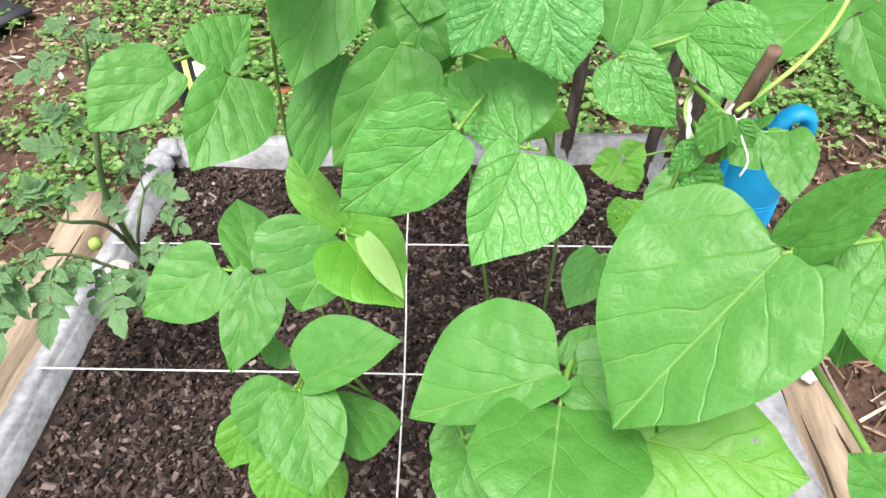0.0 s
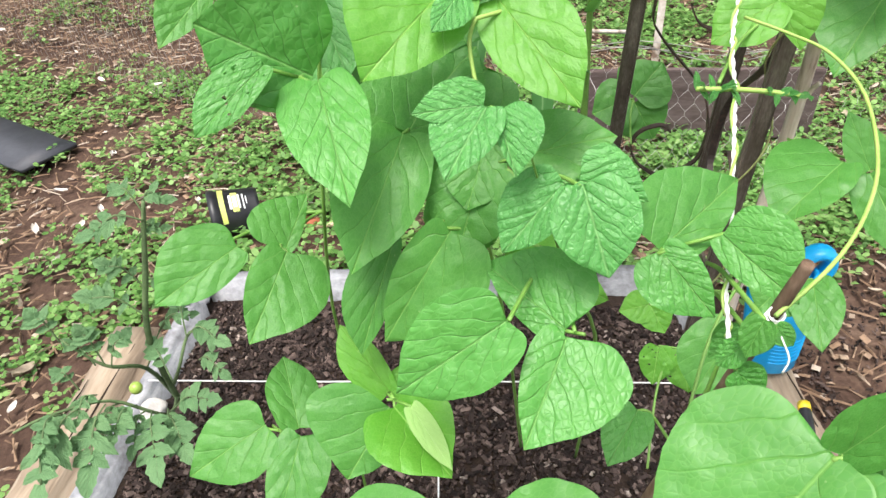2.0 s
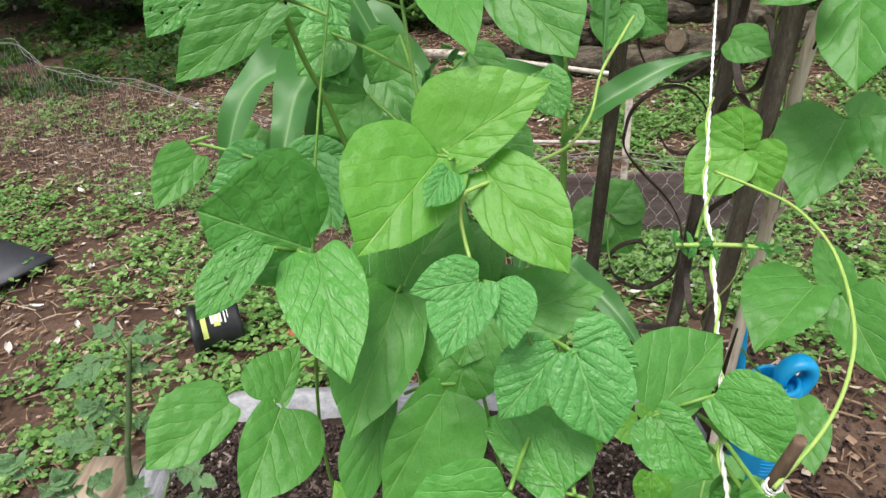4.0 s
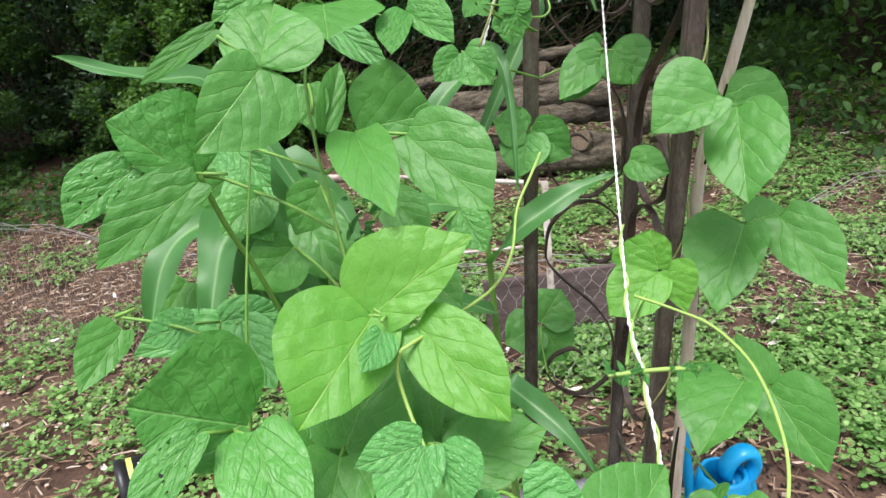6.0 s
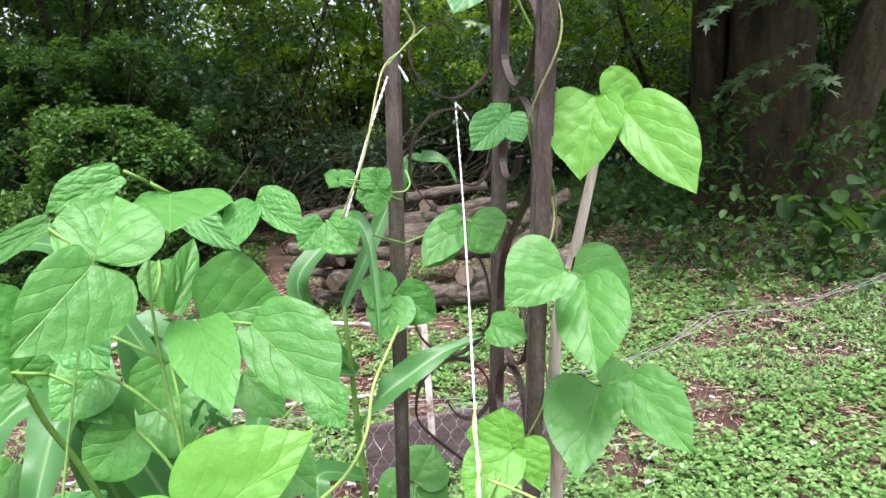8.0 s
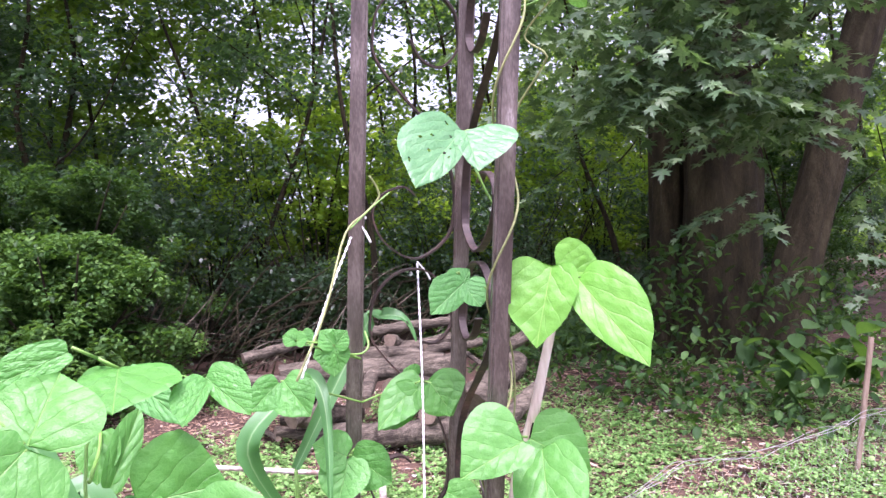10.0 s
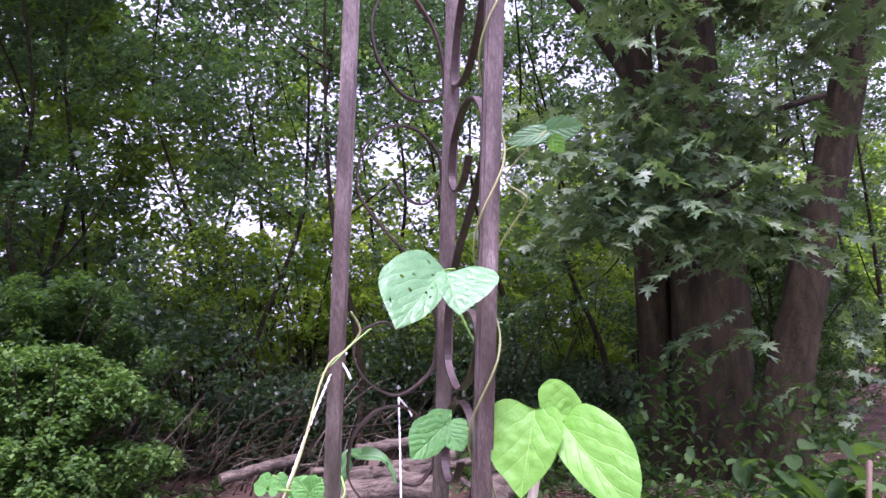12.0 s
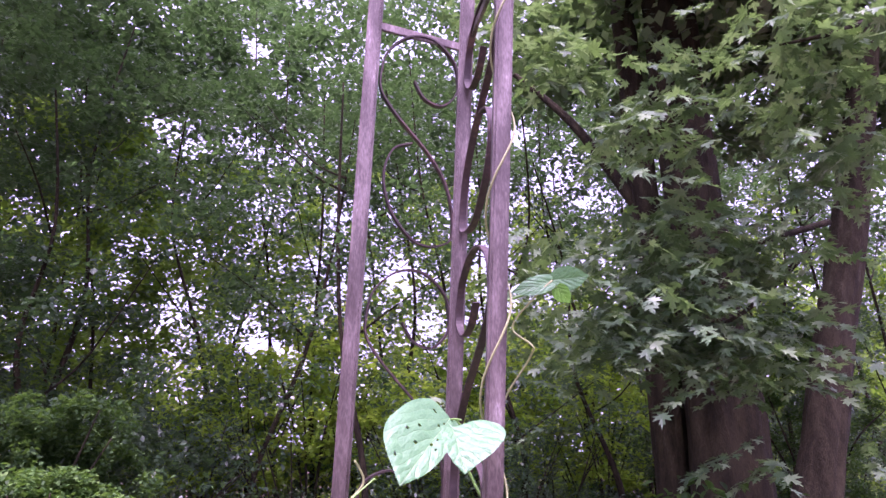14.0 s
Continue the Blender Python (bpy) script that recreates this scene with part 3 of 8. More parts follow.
# ---- bean plants ----
PLANT_A = thing("bean_plant", "vigorous climbing bean plant with very large bright green leaves", "bean plant", "bean plants", (0.26, 0.55, 0.19))
PLANT_B = thing("bean_plant", "tall leafy bean plant with quilted three-part leaves", "bean plant", "bean plants", (0.20, 0.85, 0.19))
PLANT_C = thing("bean_plant", "low bushy bean plant with yellowing lower leaves", "bean plant", "bean plants", (0.0, 0.75, 0.19))
PLANT_D = thing("bean_plant", "bean vine climbing the metal tower and its strings", "bean plant", "bean plants", (0.40, 1.10, 0.19))
leaflet(PLANT_C, (-0.105, 0.669, 0.660), (-0.187, 0.623, 0.623), (0.045, 0.044), (0.01, -0.64, 0.77), "g", peak=0.29)
leaflet(PLANT_C, (-0.070, 0.674, 0.648), (-0.102, 0.752, 0.684), (0.030, 0.032), (0.34, -0.28, 0.90), "g", peak=0.47)
leaflet(PLANT_C, (-0.056, 0.644, 0.674), (-0.074, 0.561, 0.609), (0.042, 0.027), (0.07, -0.62, 0.78), "g", peak=0.25)
leaflet(PLANT_C, (0.051, 0.627, 0.746), (0.012, 0.575, 0.699), (0.027, 0.073), (0.16, -0.72, 0.67), "g", peak=0.37)
leaflet(PLANT_C, (0.057, 0.624, 0.749), (0.117, 0.559, 0.730), 0.087, (0.11, -0.60, 0.79), "p", fold=0.9, droop=0.05)
leaflet(PLANT_C, (0.049, 0.644, 0.749), (-0.002, 0.683, 0.804), (0.025, 0.016), (0.17, -0.72, 0.67), "p", peak=0.50)
leaflet(PLANT_C, (0.050, 0.644, 0.748), (0.097, 0.649, 0.763), (0.025, 0.012), (-0.22, -0.50, 0.84), "p", peak=0.50)
leaflet(PLANT_C, (0.021, 0.522, 0.660), (0.116, 0.537, 0.709), (0.050, 0.018), (-0.33, -0.51, 0.79), "g", peak=0.30)
leaflet(PLANT_C, (0.019, 0.515, 0.654), (0.042, 0.431, 0.613), (0.037, 0.044), (0.22, -0.38, 0.90), "g", peak=0.31)
leaflet(PLANT_C, (0.008, 0.523, 0.649), (-0.015, 0.467, 0.611), (0.006, 0.050), (0.32, -0.62, 0.71), "g", peak=0.36)
leaflet(PLANT_C, (0.043, 0.540, 0.606), (0.106, 0.534, 0.566), (0.011, 0.052), (0.48, -0.32, 0.82), "g", peak=0.49)
leaflet(PLANT_C, (-0.074, 0.558, 0.522), (-0.096, 0.517, 0.484), 0.058, (0.39, -0.31, 0.87), "p")
leaflet(PLANT_C, (-0.030, 0.514, 0.532), (-0.042, 0.472, 0.492), 0.052, (0.12, -0.17, 0.98), "p")
leaflet(PLANT_C, (0.013, 0.504, 0.518), (0.041, 0.477, 0.490), 0.052, (0.35, -0.20, 0.91), "p")
leaflet(PLANT_C, (-0.018, 0.491, 0.536), (0.001, 0.462, 0.506), 0.048, (0.17, -0.48, 0.86), "p")
leaflet(PLANT_C, (-0.042, 0.626, 0.571), (-0.061, 0.610, 0.557), 0.046, (0.08, -0.50, 0.86), "g")
leaflet(PLANT_A, (0.355, 0.443, 0.932), (0.269, 0.387, 0.830), (0.052, 0.078), (-0.52, -0.48, 0.71), "g", peak=0.20)
leaflet(PLANT_A, (0.246, 0.456, 0.787), (0.133, 0.446, 0.731), (0.022, 0.069), (-0.38, -0.39, 0.84), "g", peak=0.33)
leaflet(PLANT_A, (0.246, 0.439, 0.770), (0.229, 0.335, 0.783), (0.064, 0.058), (-0.07, 0.14, 0.99), "g", peak=0.50)
leaflet(PLANT_A, (0.256, 0.476, 0.764), (0.291, 0.508, 0.777), 0.040, (-0.36, -0.38, 0.85), "g")
leaflet(PLANT_A, (0.259, 0.462, 0.778), (0.359, 0.417, 0.781), (0.035, 0.033), (-0.18, -0.32, 0.93), "g", peak=0.24)
leaflet(PLANT_A, (0.293, 0.410, 0.780), (0.401, 0.382, 0.786), 0.101, (-0.15, -0.40, 0.90), "p", fold=0.1, droop=0.04, wave=0.04, holes=0.006)
leaflet(PLANT_A, (0.168, 0.492, 0.647), (0.160, 0.449, 0.620), 0.046, (-0.15, -0.55, 0.82), "g")
leaflet(PLANT_A, (0.180, 0.456, 0.653), (0.159, 0.412, 0.640), 0.058, (0.16, -0.40, 0.90), "g")
leaflet(PLANT_A, (0.358, 0.444, 0.933), (0.389, 0.440, 0.997), 0.035, (-0.28, -0.50, 0.82), "g", fold=0.4)
leaflet(PLANT_A, (0.418, 0.464, 0.920), (0.400, 0.416, 0.861), 0.060, (-0.41, -0.43, 0.81), "g")
leaflet(PLANT_A, (0.402, 0.443, 0.943), (0.410, 0.380, 0.895), 0.054, (-0.51, -0.34, 0.79), "g")
leaflet(PLANT_A, (0.436, 0.352, 0.810), (0.403, 0.375, 0.835), 0.043, (-0.22, -0.43, 0.88), "g")
leaflet(PLANT_B, (-0.108, 0.728, 0.869), (-0.178, 0.665, 0.842), (0.026, 0.045), (0.31, -0.64, 0.70), "g", peak=0.42)
leaflet(PLANT_B, (-0.054, 0.719, 0.869), (-0.078, 0.636, 0.821), (0.055, 0.027), (0.42, -0.54, 0.73), "g", peak=0.29)
leaflet(PLANT_B, (-0.057, 0.726, 0.868), (-0.042, 0.779, 0.900), (0.046, 0.010), (0.40, -0.55, 0.73), "g", peak=0.20)
leaflet(PLANT_B, (0.166, 0.563, 0.925), (0.079, 0.546, 0.860), (0.035, 0.044), (-0.19, -0.86, 0.48), "q", peak=0.32)
leaflet(PLANT_B, (0.213, 0.578, 0.894), (0.179, 0.508, 0.843), (0.059, 0.025), (0.03, -0.60, 0.80), "q", peak=0.22)
leaflet(PLANT_B, (0.213, 0.590, 0.891), (0.146, 0.657, 0.906), (0.019, 0.054), (-0.31, -0.50, 0.81), "q", peak=0.20)
leaflet(PLANT_B, (0.281, 0.607, 0.958), (0.320, 0.573, 0.921), (0.019, 0.032), (-0.13, -0.80, 0.59), "q", peak=0.25)
leaflet(PLANT_B, (0.280, 0.607, 0.958), (0.348, 0.667, 0.984), (0.047, 0.023), (0.23, -0.59, 0.77), "g", peak=0.30)
leaflet(PLANT_B, (0.325, 0.610, 0.971), (0.369, 0.559, 0.947), (0.040, 0.016), (-0.49, -0.68, 0.54), "q", peak=0.33)
leaflet(PLANT_B, (0.221, 0.622, 1.007), (0.241, 0.584, 0.949), (0.036, 0.031), (-0.07, -0.85, 0.52), "d", peak=0.35)
leaflet(PLANT_B, (0.208, 0.626, 1.006), (0.162, 0.605, 0.956), (0.020, 0.032), (-0.29, -0.76, 0.59), "d", peak=0.34)
leaflet(PLANT_B, (0.219, 0.628, 1.007), (0.269, 0.617, 0.995), (0.032, 0.010), (-0.03, -0.79, 0.61), "d", peak=0.20)
leaflet(PLANT_B, (0.150, 0.639, 1.062), (0.122, 0.590, 1.029), (0.020, 0.033), (-0.02, -0.55, 0.84), "d", peak=0.23)
leaflet(PLANT_B, (0.157, 0.638, 1.059), (0.172, 0.605, 1.024), (0.030, 0.006), (0.03, -0.72, 0.69), "d", peak=0.30)
leaflet(PLANT_B, (0.148, 0.640, 1.063), (0.097, 0.624, 1.064), (0.012, 0.022), (0.25, -0.75, 0.61), "d", peak=0.30)
leaflet(PLANT_B, (0.073, 0.731, 0.994), (0.035, 0.626, 0.916), (0.038, 0.047), (0.27, -0.64, 0.72), "g", peak=0.32)
leaflet(PLANT_B, (0.063, 0.686, 0.910), (0.033, 0.624, 0.822), (0.013, 0.032), (0.04, -0.82, 0.57), "g", peak=0.49)
leaflet(PLANT_B, (0.117, 0.668, 0.932), (0.056, 0.625, 0.838), (0.057, 0.027), (-0.06, -0.89, 0.45), "g", peak=0.32)
leaflet(PLANT_B, (0.009, 0.698, 1.063), (-0.060, 0.658, 1.121), (0.038, 0.070), (0.61, -0.76, 0.20), "q", peak=0.50)
leaflet(PLANT_B, (0.016, 0.688, 1.064), (0.052, 0.592, 1.007), (0.033, 0.037), (0.07, -0.49, 0.87), "q", peak=0.27)
leaflet(PLANT_B, (-0.016, 0.664, 1.087), (-0.060, 0.613, 1.053), (0.015, 0.022), (0.23, -0.67, 0.71), "q", peak=0.50, holes=0.04)
leaflet(PLANT_B, (0.005, 0.697, 1.061), (-0.041, 0.664, 1.055), 0.043, (0.33, -0.66, 0.68), "g")
leaflet(PLANT_B, (0.119, 0.757, 1.116), (0.053, 0.674, 1.067), (0.038, 0.067), (0.27, -0.64, 0.72), "p", peak=0.29)
leaflet(PLANT_B, (0.119, 0.759, 1.116), (0.215, 0.776, 1.172), (0.058, 0.027), (-0.16, -0.84, 0.52), "p", peak=0.22)
leaflet(PLANT_B, (0.157, 0.753, 1.104), (0.222, 0.680, 1.041), (0.041, 0.033), (-0.14, -0.71, 0.69), "p", peak=0.38)
leaflet(PLANT_B, (0.127, 0.729, 1.115), (0.107, 0.697, 1.097), (0.019, 0.012), (0.31, -0.61, 0.73), "d", peak=0.32)
leaflet(PLANT_B, (0.072, 0.770, 0.981), (0.136, 0.836, 1.033), 0.100, (-0.04, -0.77, 0.63), "g")
leaflet(PLANT_B, (0.173, 0.726, 0.972), (0.263, 0.734, 0.988), 0.071, (0.03, -0.66, 0.75), "g")
leaflet(PLANT_B, (0.143, 0.727, 0.960), (0.122, 0.682, 0.896), 0.088, (-0.03, -0.62, 0.79), "g")
leaflet(PLANT_B, (-0.148, 0.887, 1.076), (-0.182, 0.830, 1.039), (0.017, 0.032), (0.47, -0.66, 0.59), "g", peak=0.20)
leaflet(PLANT_B, (0.164, 0.691, 0.886), (0.264, 0.691, 0.834), 0.080, (0.05, -0.50, 0.86), "p")
leaflet(PLANT_B, (0.053, 0.838, 1.327), (-0.004, 0.786, 1.270), (0.052, 0.030), (0.38, -0.84, 0.38), "g", peak=0.24)
leaflet(PLANT_B, (0.051, 0.848, 1.327), (0.068, 0.890, 1.377), (0.041, 0.053), (0.03, -0.77, 0.63), "g", peak=0.36)
leaflet(PLANT_B, (0.017, 0.865, 1.361), (-0.056, 0.854, 1.322), (0.010, 0.012), (-0.01, -0.96, 0.29), "g", peak=0.44)
leaflet(PLANT_B, (-0.023, 0.838, 1.236), (-0.082, 0.825, 1.299), (0.020, 0.062), (0.48, -0.83, 0.28), "q", peak=0.50)
leaflet(PLANT_B, (-0.015, 0.819, 1.239), (-0.105, 0.780, 1.184), (0.020, 0.035), (0.17, -0.91, 0.36), "g", peak=0.40)
leaflet(PLANT_B, (-0.070, 0.828, 1.256), (-0.127, 0.795, 1.219), (0.013, 0.032), (0.24, -0.88, 0.40), "q", peak=0.44, holes=0.03)
leaflet(PLANT_B, (0.122, 0.884, 1.252), (0.150, 0.774, 1.197), (0.029, 0.033), (-0.05, -0.46, 0.89), "g", peak=0.20)
leaflet(PLANT_B, (0.171, 0.865, 1.248), (0.238, 0.801, 1.183), (0.052, 0.030), (-0.22, -0.80, 0.56), "g", peak=0.43)
leaflet(PLANT_B, (0.125, 0.884, 1.254), (0.203, 0.888, 1.261), (0.058, 0.014), (0.03, -0.97, 0.22), "g", peak=0.48)
leaflet(PLANT_B, (0.109, 0.929, 1.371), (0.112, 0.865, 1.342), (0.056, 0.032), (0.05, -0.42, 0.91), "g", peak=0.50)
leaflet(PLANT_B, (0.189, 0.913, 1.354), (0.167, 0.872, 1.322), (0.008, 0.024), (0.14, -0.66, 0.74), "q", peak=0.50)
leaflet(PLANT_B, (0.187, 0.915, 1.357), (0.227, 0.877, 1.325), (0.027, 0.010), (-0.40, -0.80, 0.45), "q", peak=0.43)
leaflet(PLANT_B, (0.073, 0.899, 1.393), (0.010, 0.886, 1.367), (0.014, 0.021), (0.08, -0.95, 0.29), "q", peak=0.49)
leaflet(PLANT_B, (-0.051, 1.073, 1.160), (-0.002, 1.025, 1.103), 0.064, (0.12, -0.91, 0.40), "q")
leaflet(PLANT_D, (0.274, 1.240, 1.277), (0.233, 1.231, 1.241), 0.051, (-0.11, -0.95, 0.30), "q")
leaflet(PLANT_D, (0.281, 1.240, 1.279), (0.315, 1.207, 1.231), 0.070, (-0.32, -0.88, 0.35), "q")
leaflet(PLANT_D, (0.354, 1.265, 1.312), (0.371, 1.274, 1.342), 0.039, (-0.38, -0.91, 0.13), "q")
leaflet(PLANT_D, (0.352, 1.265, 1.310), (0.327, 1.265, 1.305), 0.037, (-0.13, -0.94, 0.33), "q")
leaflet(PLANT_D, (0.355, 1.264, 1.310), (0.357, 1.251, 1.275), 0.040, (0.02, -0.94, 0.35), "q")
leaflet(PLANT_D, (0.309, 1.282, 1.343), (0.289, 1.277, 1.323), 0.027, (0.01, -0.96, 0.26), "q")
leaflet(PLANT_D, (0.314, 1.281, 1.343), (0.328, 1.271, 1.321), 0.027, (-0.29, -0.90, 0.32), "q")
leaflet(PLANT_D, (0.379, 1.304, 1.135), (0.327, 1.318, 1.157), 0.072, (0.04, -0.82, 0.57), "q")
leaflet(PLANT_D, (0.387, 1.303, 1.137), (0.446, 1.280, 1.091), 0.079, (-0.33, -0.89, 0.32), "q")
leaflet(PLANT_D, (0.381, 1.302, 1.131), (0.356, 1.262, 1.072), 0.082, (-0.31, -0.81, 0.50), "q")
leaflet(PLANT_D, (0.494, 1.261, 1.258), (0.415, 1.225, 1.194), 0.067, (-0.37, -0.78, 0.51), "g")
leaflet(PLANT_D, (0.500, 1.257, 1.251), (0.525, 1.216, 1.205), (0.055, 0.013), (-0.45, -0.77, 0.44), "g", peak=0.43)
leaflet(PLANT_D, (0.491, 1.272, 1.259), (0.470, 1.279, 1.271), 0.035, (-0.42, -0.83, 0.36), "g")
leaflet(PLANT_D, (0.575, 1.050, 1.209), (0.484, 1.046, 1.172), (0.028, 0.070), (-0.20, -0.79, 0.57), "g", peak=0.23)
leaflet(PLANT_D, (0.620, 1.089, 1.182), (0.589, 0.991, 1.081), (0.059, 0.046), (-0.53, -0.52, 0.67), "g", peak=0.38)
leaflet(PLANT_D, (0.654, 1.115, 1.002), (0.573, 1.026, 0.912), (0.040, 0.076), (-0.26, -0.56, 0.79), "g", peak=0.20)
leaflet(PLANT_D, (0.705, 1.111, 1.008), (0.752, 1.019, 0.920), (0.052, 0.040), (-0.44, -0.73, 0.53), "g", peak=0.30)
leaflet(PLANT_D, (0.663, 1.124, 0.999), (0.733, 1.139, 1.004), (0.033, 0.024), (0.10, -0.69, 0.72), "g", peak=0.50)
leaflet(PLANT_D, (0.626, 1.038, 0.784), (0.520, 0.953, 0.733), (0.035, 0.079), (-0.18, -0.33, 0.93), "g", peak=0.20)
leaflet(PLANT_D, (0.664, 1.033, 0.770), (0.699, 0.931, 0.690), (0.066, 0.035), (-0.56, -0.63, 0.55), "g", peak=0.29)
leaflet(PLANT_D, (0.663, 1.035, 0.774), (0.634, 1.083, 0.839), (0.024, 0.028), (-0.21, -0.83, 0.53), "g", peak=0.30)
leaflet(PLANT_D, (0.435, 0.895, 1.052), (0.372, 0.880, 1.014), (0.031, 0.035), (-0.25, -0.69, 0.68), "p", peak=0.43)
leaflet(PLANT_D, (0.434, 0.896, 1.055), (0.431, 0.913, 1.098), (0.047, 0.019), (-0.39, -0.87, 0.31), "p", peak=0.50)
leaflet(PLANT_D, (0.435, 0.895, 1.052), (0.460, 0.876, 1.006), (0.037, 0.010), (-0.07, -0.93, 0.35), "p", peak=0.22)
leaflet(PLANT_D, (0.419, 1.486, 0.674), (0.344, 1.476, 0.646), 0.110, (-0.32, -0.72, 0.62), "g")
leaflet(PLANT_D, (0.427, 1.483, 0.668), (0.467, 1.453, 0.601), 0.108, (-0.16, -0.80, 0.58), "g")
leaflet(PLANT_D, (0.426, 1.488, 0.679), (0.480, 1.521, 0.735), 0.120, (-0.17, -0.80, 0.58), "g")
leaflet(PLANT_D, (0.509, 1.189, 1.100), (0.553, 1.143, 1.085), 0.057, (-0.21, -0.89, 0.39), "g")
leaflet(PLANT_D, (0.644, 1.092, 1.436), (0.606, 1.068, 1.327), (0.042, 0.067), (-0.50, -0.79, 0.35), "p", peak=0.20)
leaflet(PLANT_D, (0.679, 1.081, 1.417), (0.719, 0.973, 1.309), (0.058, 0.032), (-0.56, -0.68, 0.48), "p", peak=0.35)
leaflet(PLANT_D, (0.655, 1.099, 1.430), (0.732, 1.099, 1.419), (0.048, 0.021), (0.03, -0.97, 0.23), "p", peak=0.20)
leaflet(PLANT_D, (0.548, 1.185, 1.638), (0.452, 1.101, 1.549), (0.025, 0.067), (0.15, -0.79, 0.59), "s", peak=0.50, holes=0.05)
leaflet(PLANT_D, (0.512, 1.067, 1.620), (0.512, 1.020, 1.563), (0.064, 0.018), (-0.19, -0.75, 0.63), "s", peak=0.30)
leaflet(PLANT_D, (0.542, 1.180, 1.412), (0.486, 1.167, 1.370), (0.021, 0.034), (-0.01, -0.95, 0.32), "d", peak=0.43)
leaflet(PLANT_D, (0.542, 1.181, 1.410), (0.559, 1.155, 1.377), (0.034, 0.016), (-0.21, -0.82, 0.53), "d", peak=0.49)
leaflet(PLANT_D, (0.542, 1.180, 1.412), (0.555, 1.187, 1.432), (0.029, 0.006), (-0.14, -0.92, 0.37), "d", peak=0.20)
leaflet(PLANT_D, (0.350, 1.188, 1.333), (0.330, 1.194, 1.355), 0.035, (-0.00, -0.95, 0.30), "q")
leaflet(PLANT_D, (0.350, 1.188, 1.333), (0.367, 1.183, 1.354), 0.034, (-0.15, -0.91, 0.39), "q")
leaflet(PLANT_D, (0.349, 1.188, 1.332), (0.356, 1.187, 1.298), 0.040, (-0.17, -0.91, 0.38), "q")
leaflet(PLANT_D, (0.294, 1.184, 1.345), (0.278, 1.189, 1.352), 0.024, (0.05, -0.97, 0.24), "q")
leaflet(PLANT_D, (0.297, 1.184, 1.345), (0.312, 1.179, 1.349), 0.024, (0.05, -0.87, 0.49), "q")
leaflet(PLANT_D, (0.483, 1.240, 1.247), (0.428, 1.251, 1.186), (0.028, 0.036), (-0.58, -0.70, 0.41), "g", peak=0.43)
leaflet(PLANT_D, (0.503, 1.237, 1.255), (0.532, 1.218, 1.205), 0.073, (-0.06, -0.94, 0.34), "g")
leaflet(PLANT_D, (0.679, 1.089, 1.830), (0.621, 1.107, 1.813), 0.029, (-0.27, -0.96, 0.01), "s")
leaflet(PLANT_D, (0.681, 1.089, 1.832), (0.727, 1.064, 1.835), 0.037, (-0.33, -0.90, -0.28), "s")
leaflet(PLANT_D, (0.685, 1.088, 1.821), (0.703, 1.082, 1.797), 0.026, (-0.63, -0.74, -0.23), "p")
leaflet(PLANT_D, (0.409, 1.065, 0.498), (0.358, 1.054, 0.491), 0.057, (-0.11, -0.74, 0.66), "p")
leaflet(PLANT_D, (0.411, 1.063, 0.496), (0.433, 1.031, 0.464), 0.055, (-0.12, -0.80, 0.59), "p")
leaflet(PLANT_D, (0.416, 1.070, 0.503), (0.445, 1.089, 0.518), 0.051, (-0.22, -0.81, 0.55), "p")
leaflet(PLANT_D, (0.323, 0.730, 0.627), (0.283, 0.670, 0.600), 0.057, (-0.09, -0.43, 0.90), "q")
leaflet(PLANT_D, (0.420, 0.765, 0.814), (0.405, 0.764, 0.815), 0.030, (-0.41, -0.63, 0.66), "q")
leaflet(PLANT_D, (0.605, 0.974, 0.630), (0.598, 0.878, 0.580), 0.071, (-0.27, -0.56, 0.79), "g")
leaflet(PLANT_D, (0.570, 0.970, 0.630), (0.531, 0.952, 0.588), 0.087, (-0.29, -0.69, 0.66), "g")
leaflet(PLANT_D, (0.566, 0.971, 0.631), (0.562, 0.997, 0.629), 0.055, (-0.43, -0.60, 0.68), "g")
leaflet(PLANT_D, (0.392, 0.920, 0.545), (0.384, 0.887, 0.497), 0.051, (-0.03, -0.52, 0.85), "p", fold=0.1, droop=0.05, wave=0.06, holes=0.03)
leaflet(PLANT_D, (0.425, 0.920, 0.540), (0.437, 0.884, 0.485), 0.064, (-0.32, -0.55, 0.77), "p", fold=0.1, droop=0.05, wave=0.06, holes=0.03)
leaflet(PLANT_B, (-0.056, 0.919, 1.054), (0.012, 0.935, 1.051), 0.051, (0.31, -0.82, 0.47), "d")
leaflet(PLANT_B, (-0.036, 0.916, 1.051), (-0.002, 0.868, 0.989), 0.065, (0.08, -0.74, 0.67), "d")
leaflet(PLANT_B, (-0.073, 0.884, 1.073), (-0.122, 0.865, 1.071), 0.047, (0.17, -0.71, 0.68), "d")
leaflet(PLANT_B, (-0.029, 1.011, 1.235), (0.015, 0.987, 1.182), 0.064, (0.01, -0.95, 0.31), "d")
leaflet(PLANT_B, (0.070, 1.045, 1.282), (0.069, 1.024, 1.230), 0.046, (-0.07, -0.95, 0.30), "g")
leaflet(PLANT_B, (0.127, 0.835, 1.036), (0.107, 0.868, 1.061), 0.064, (0.19, -0.80, 0.57), "g")
leaflet(PLANT_B, (-0.061, 0.967, 1.041), (-0.008, 0.945, 1.000), 0.059, (0.26, -0.82, 0.51), "g")
leaflet(PLANT_B, (-0.071, 0.955, 1.025), (-0.014, 0.920, 1.000), 0.059, (0.03, -0.80, 0.60), "d")
leaflet(PLANT_B, (0.076, 0.802, 0.999), (0.045, 0.745, 0.961), 0.098, (0.18, -0.80, 0.58), "g")
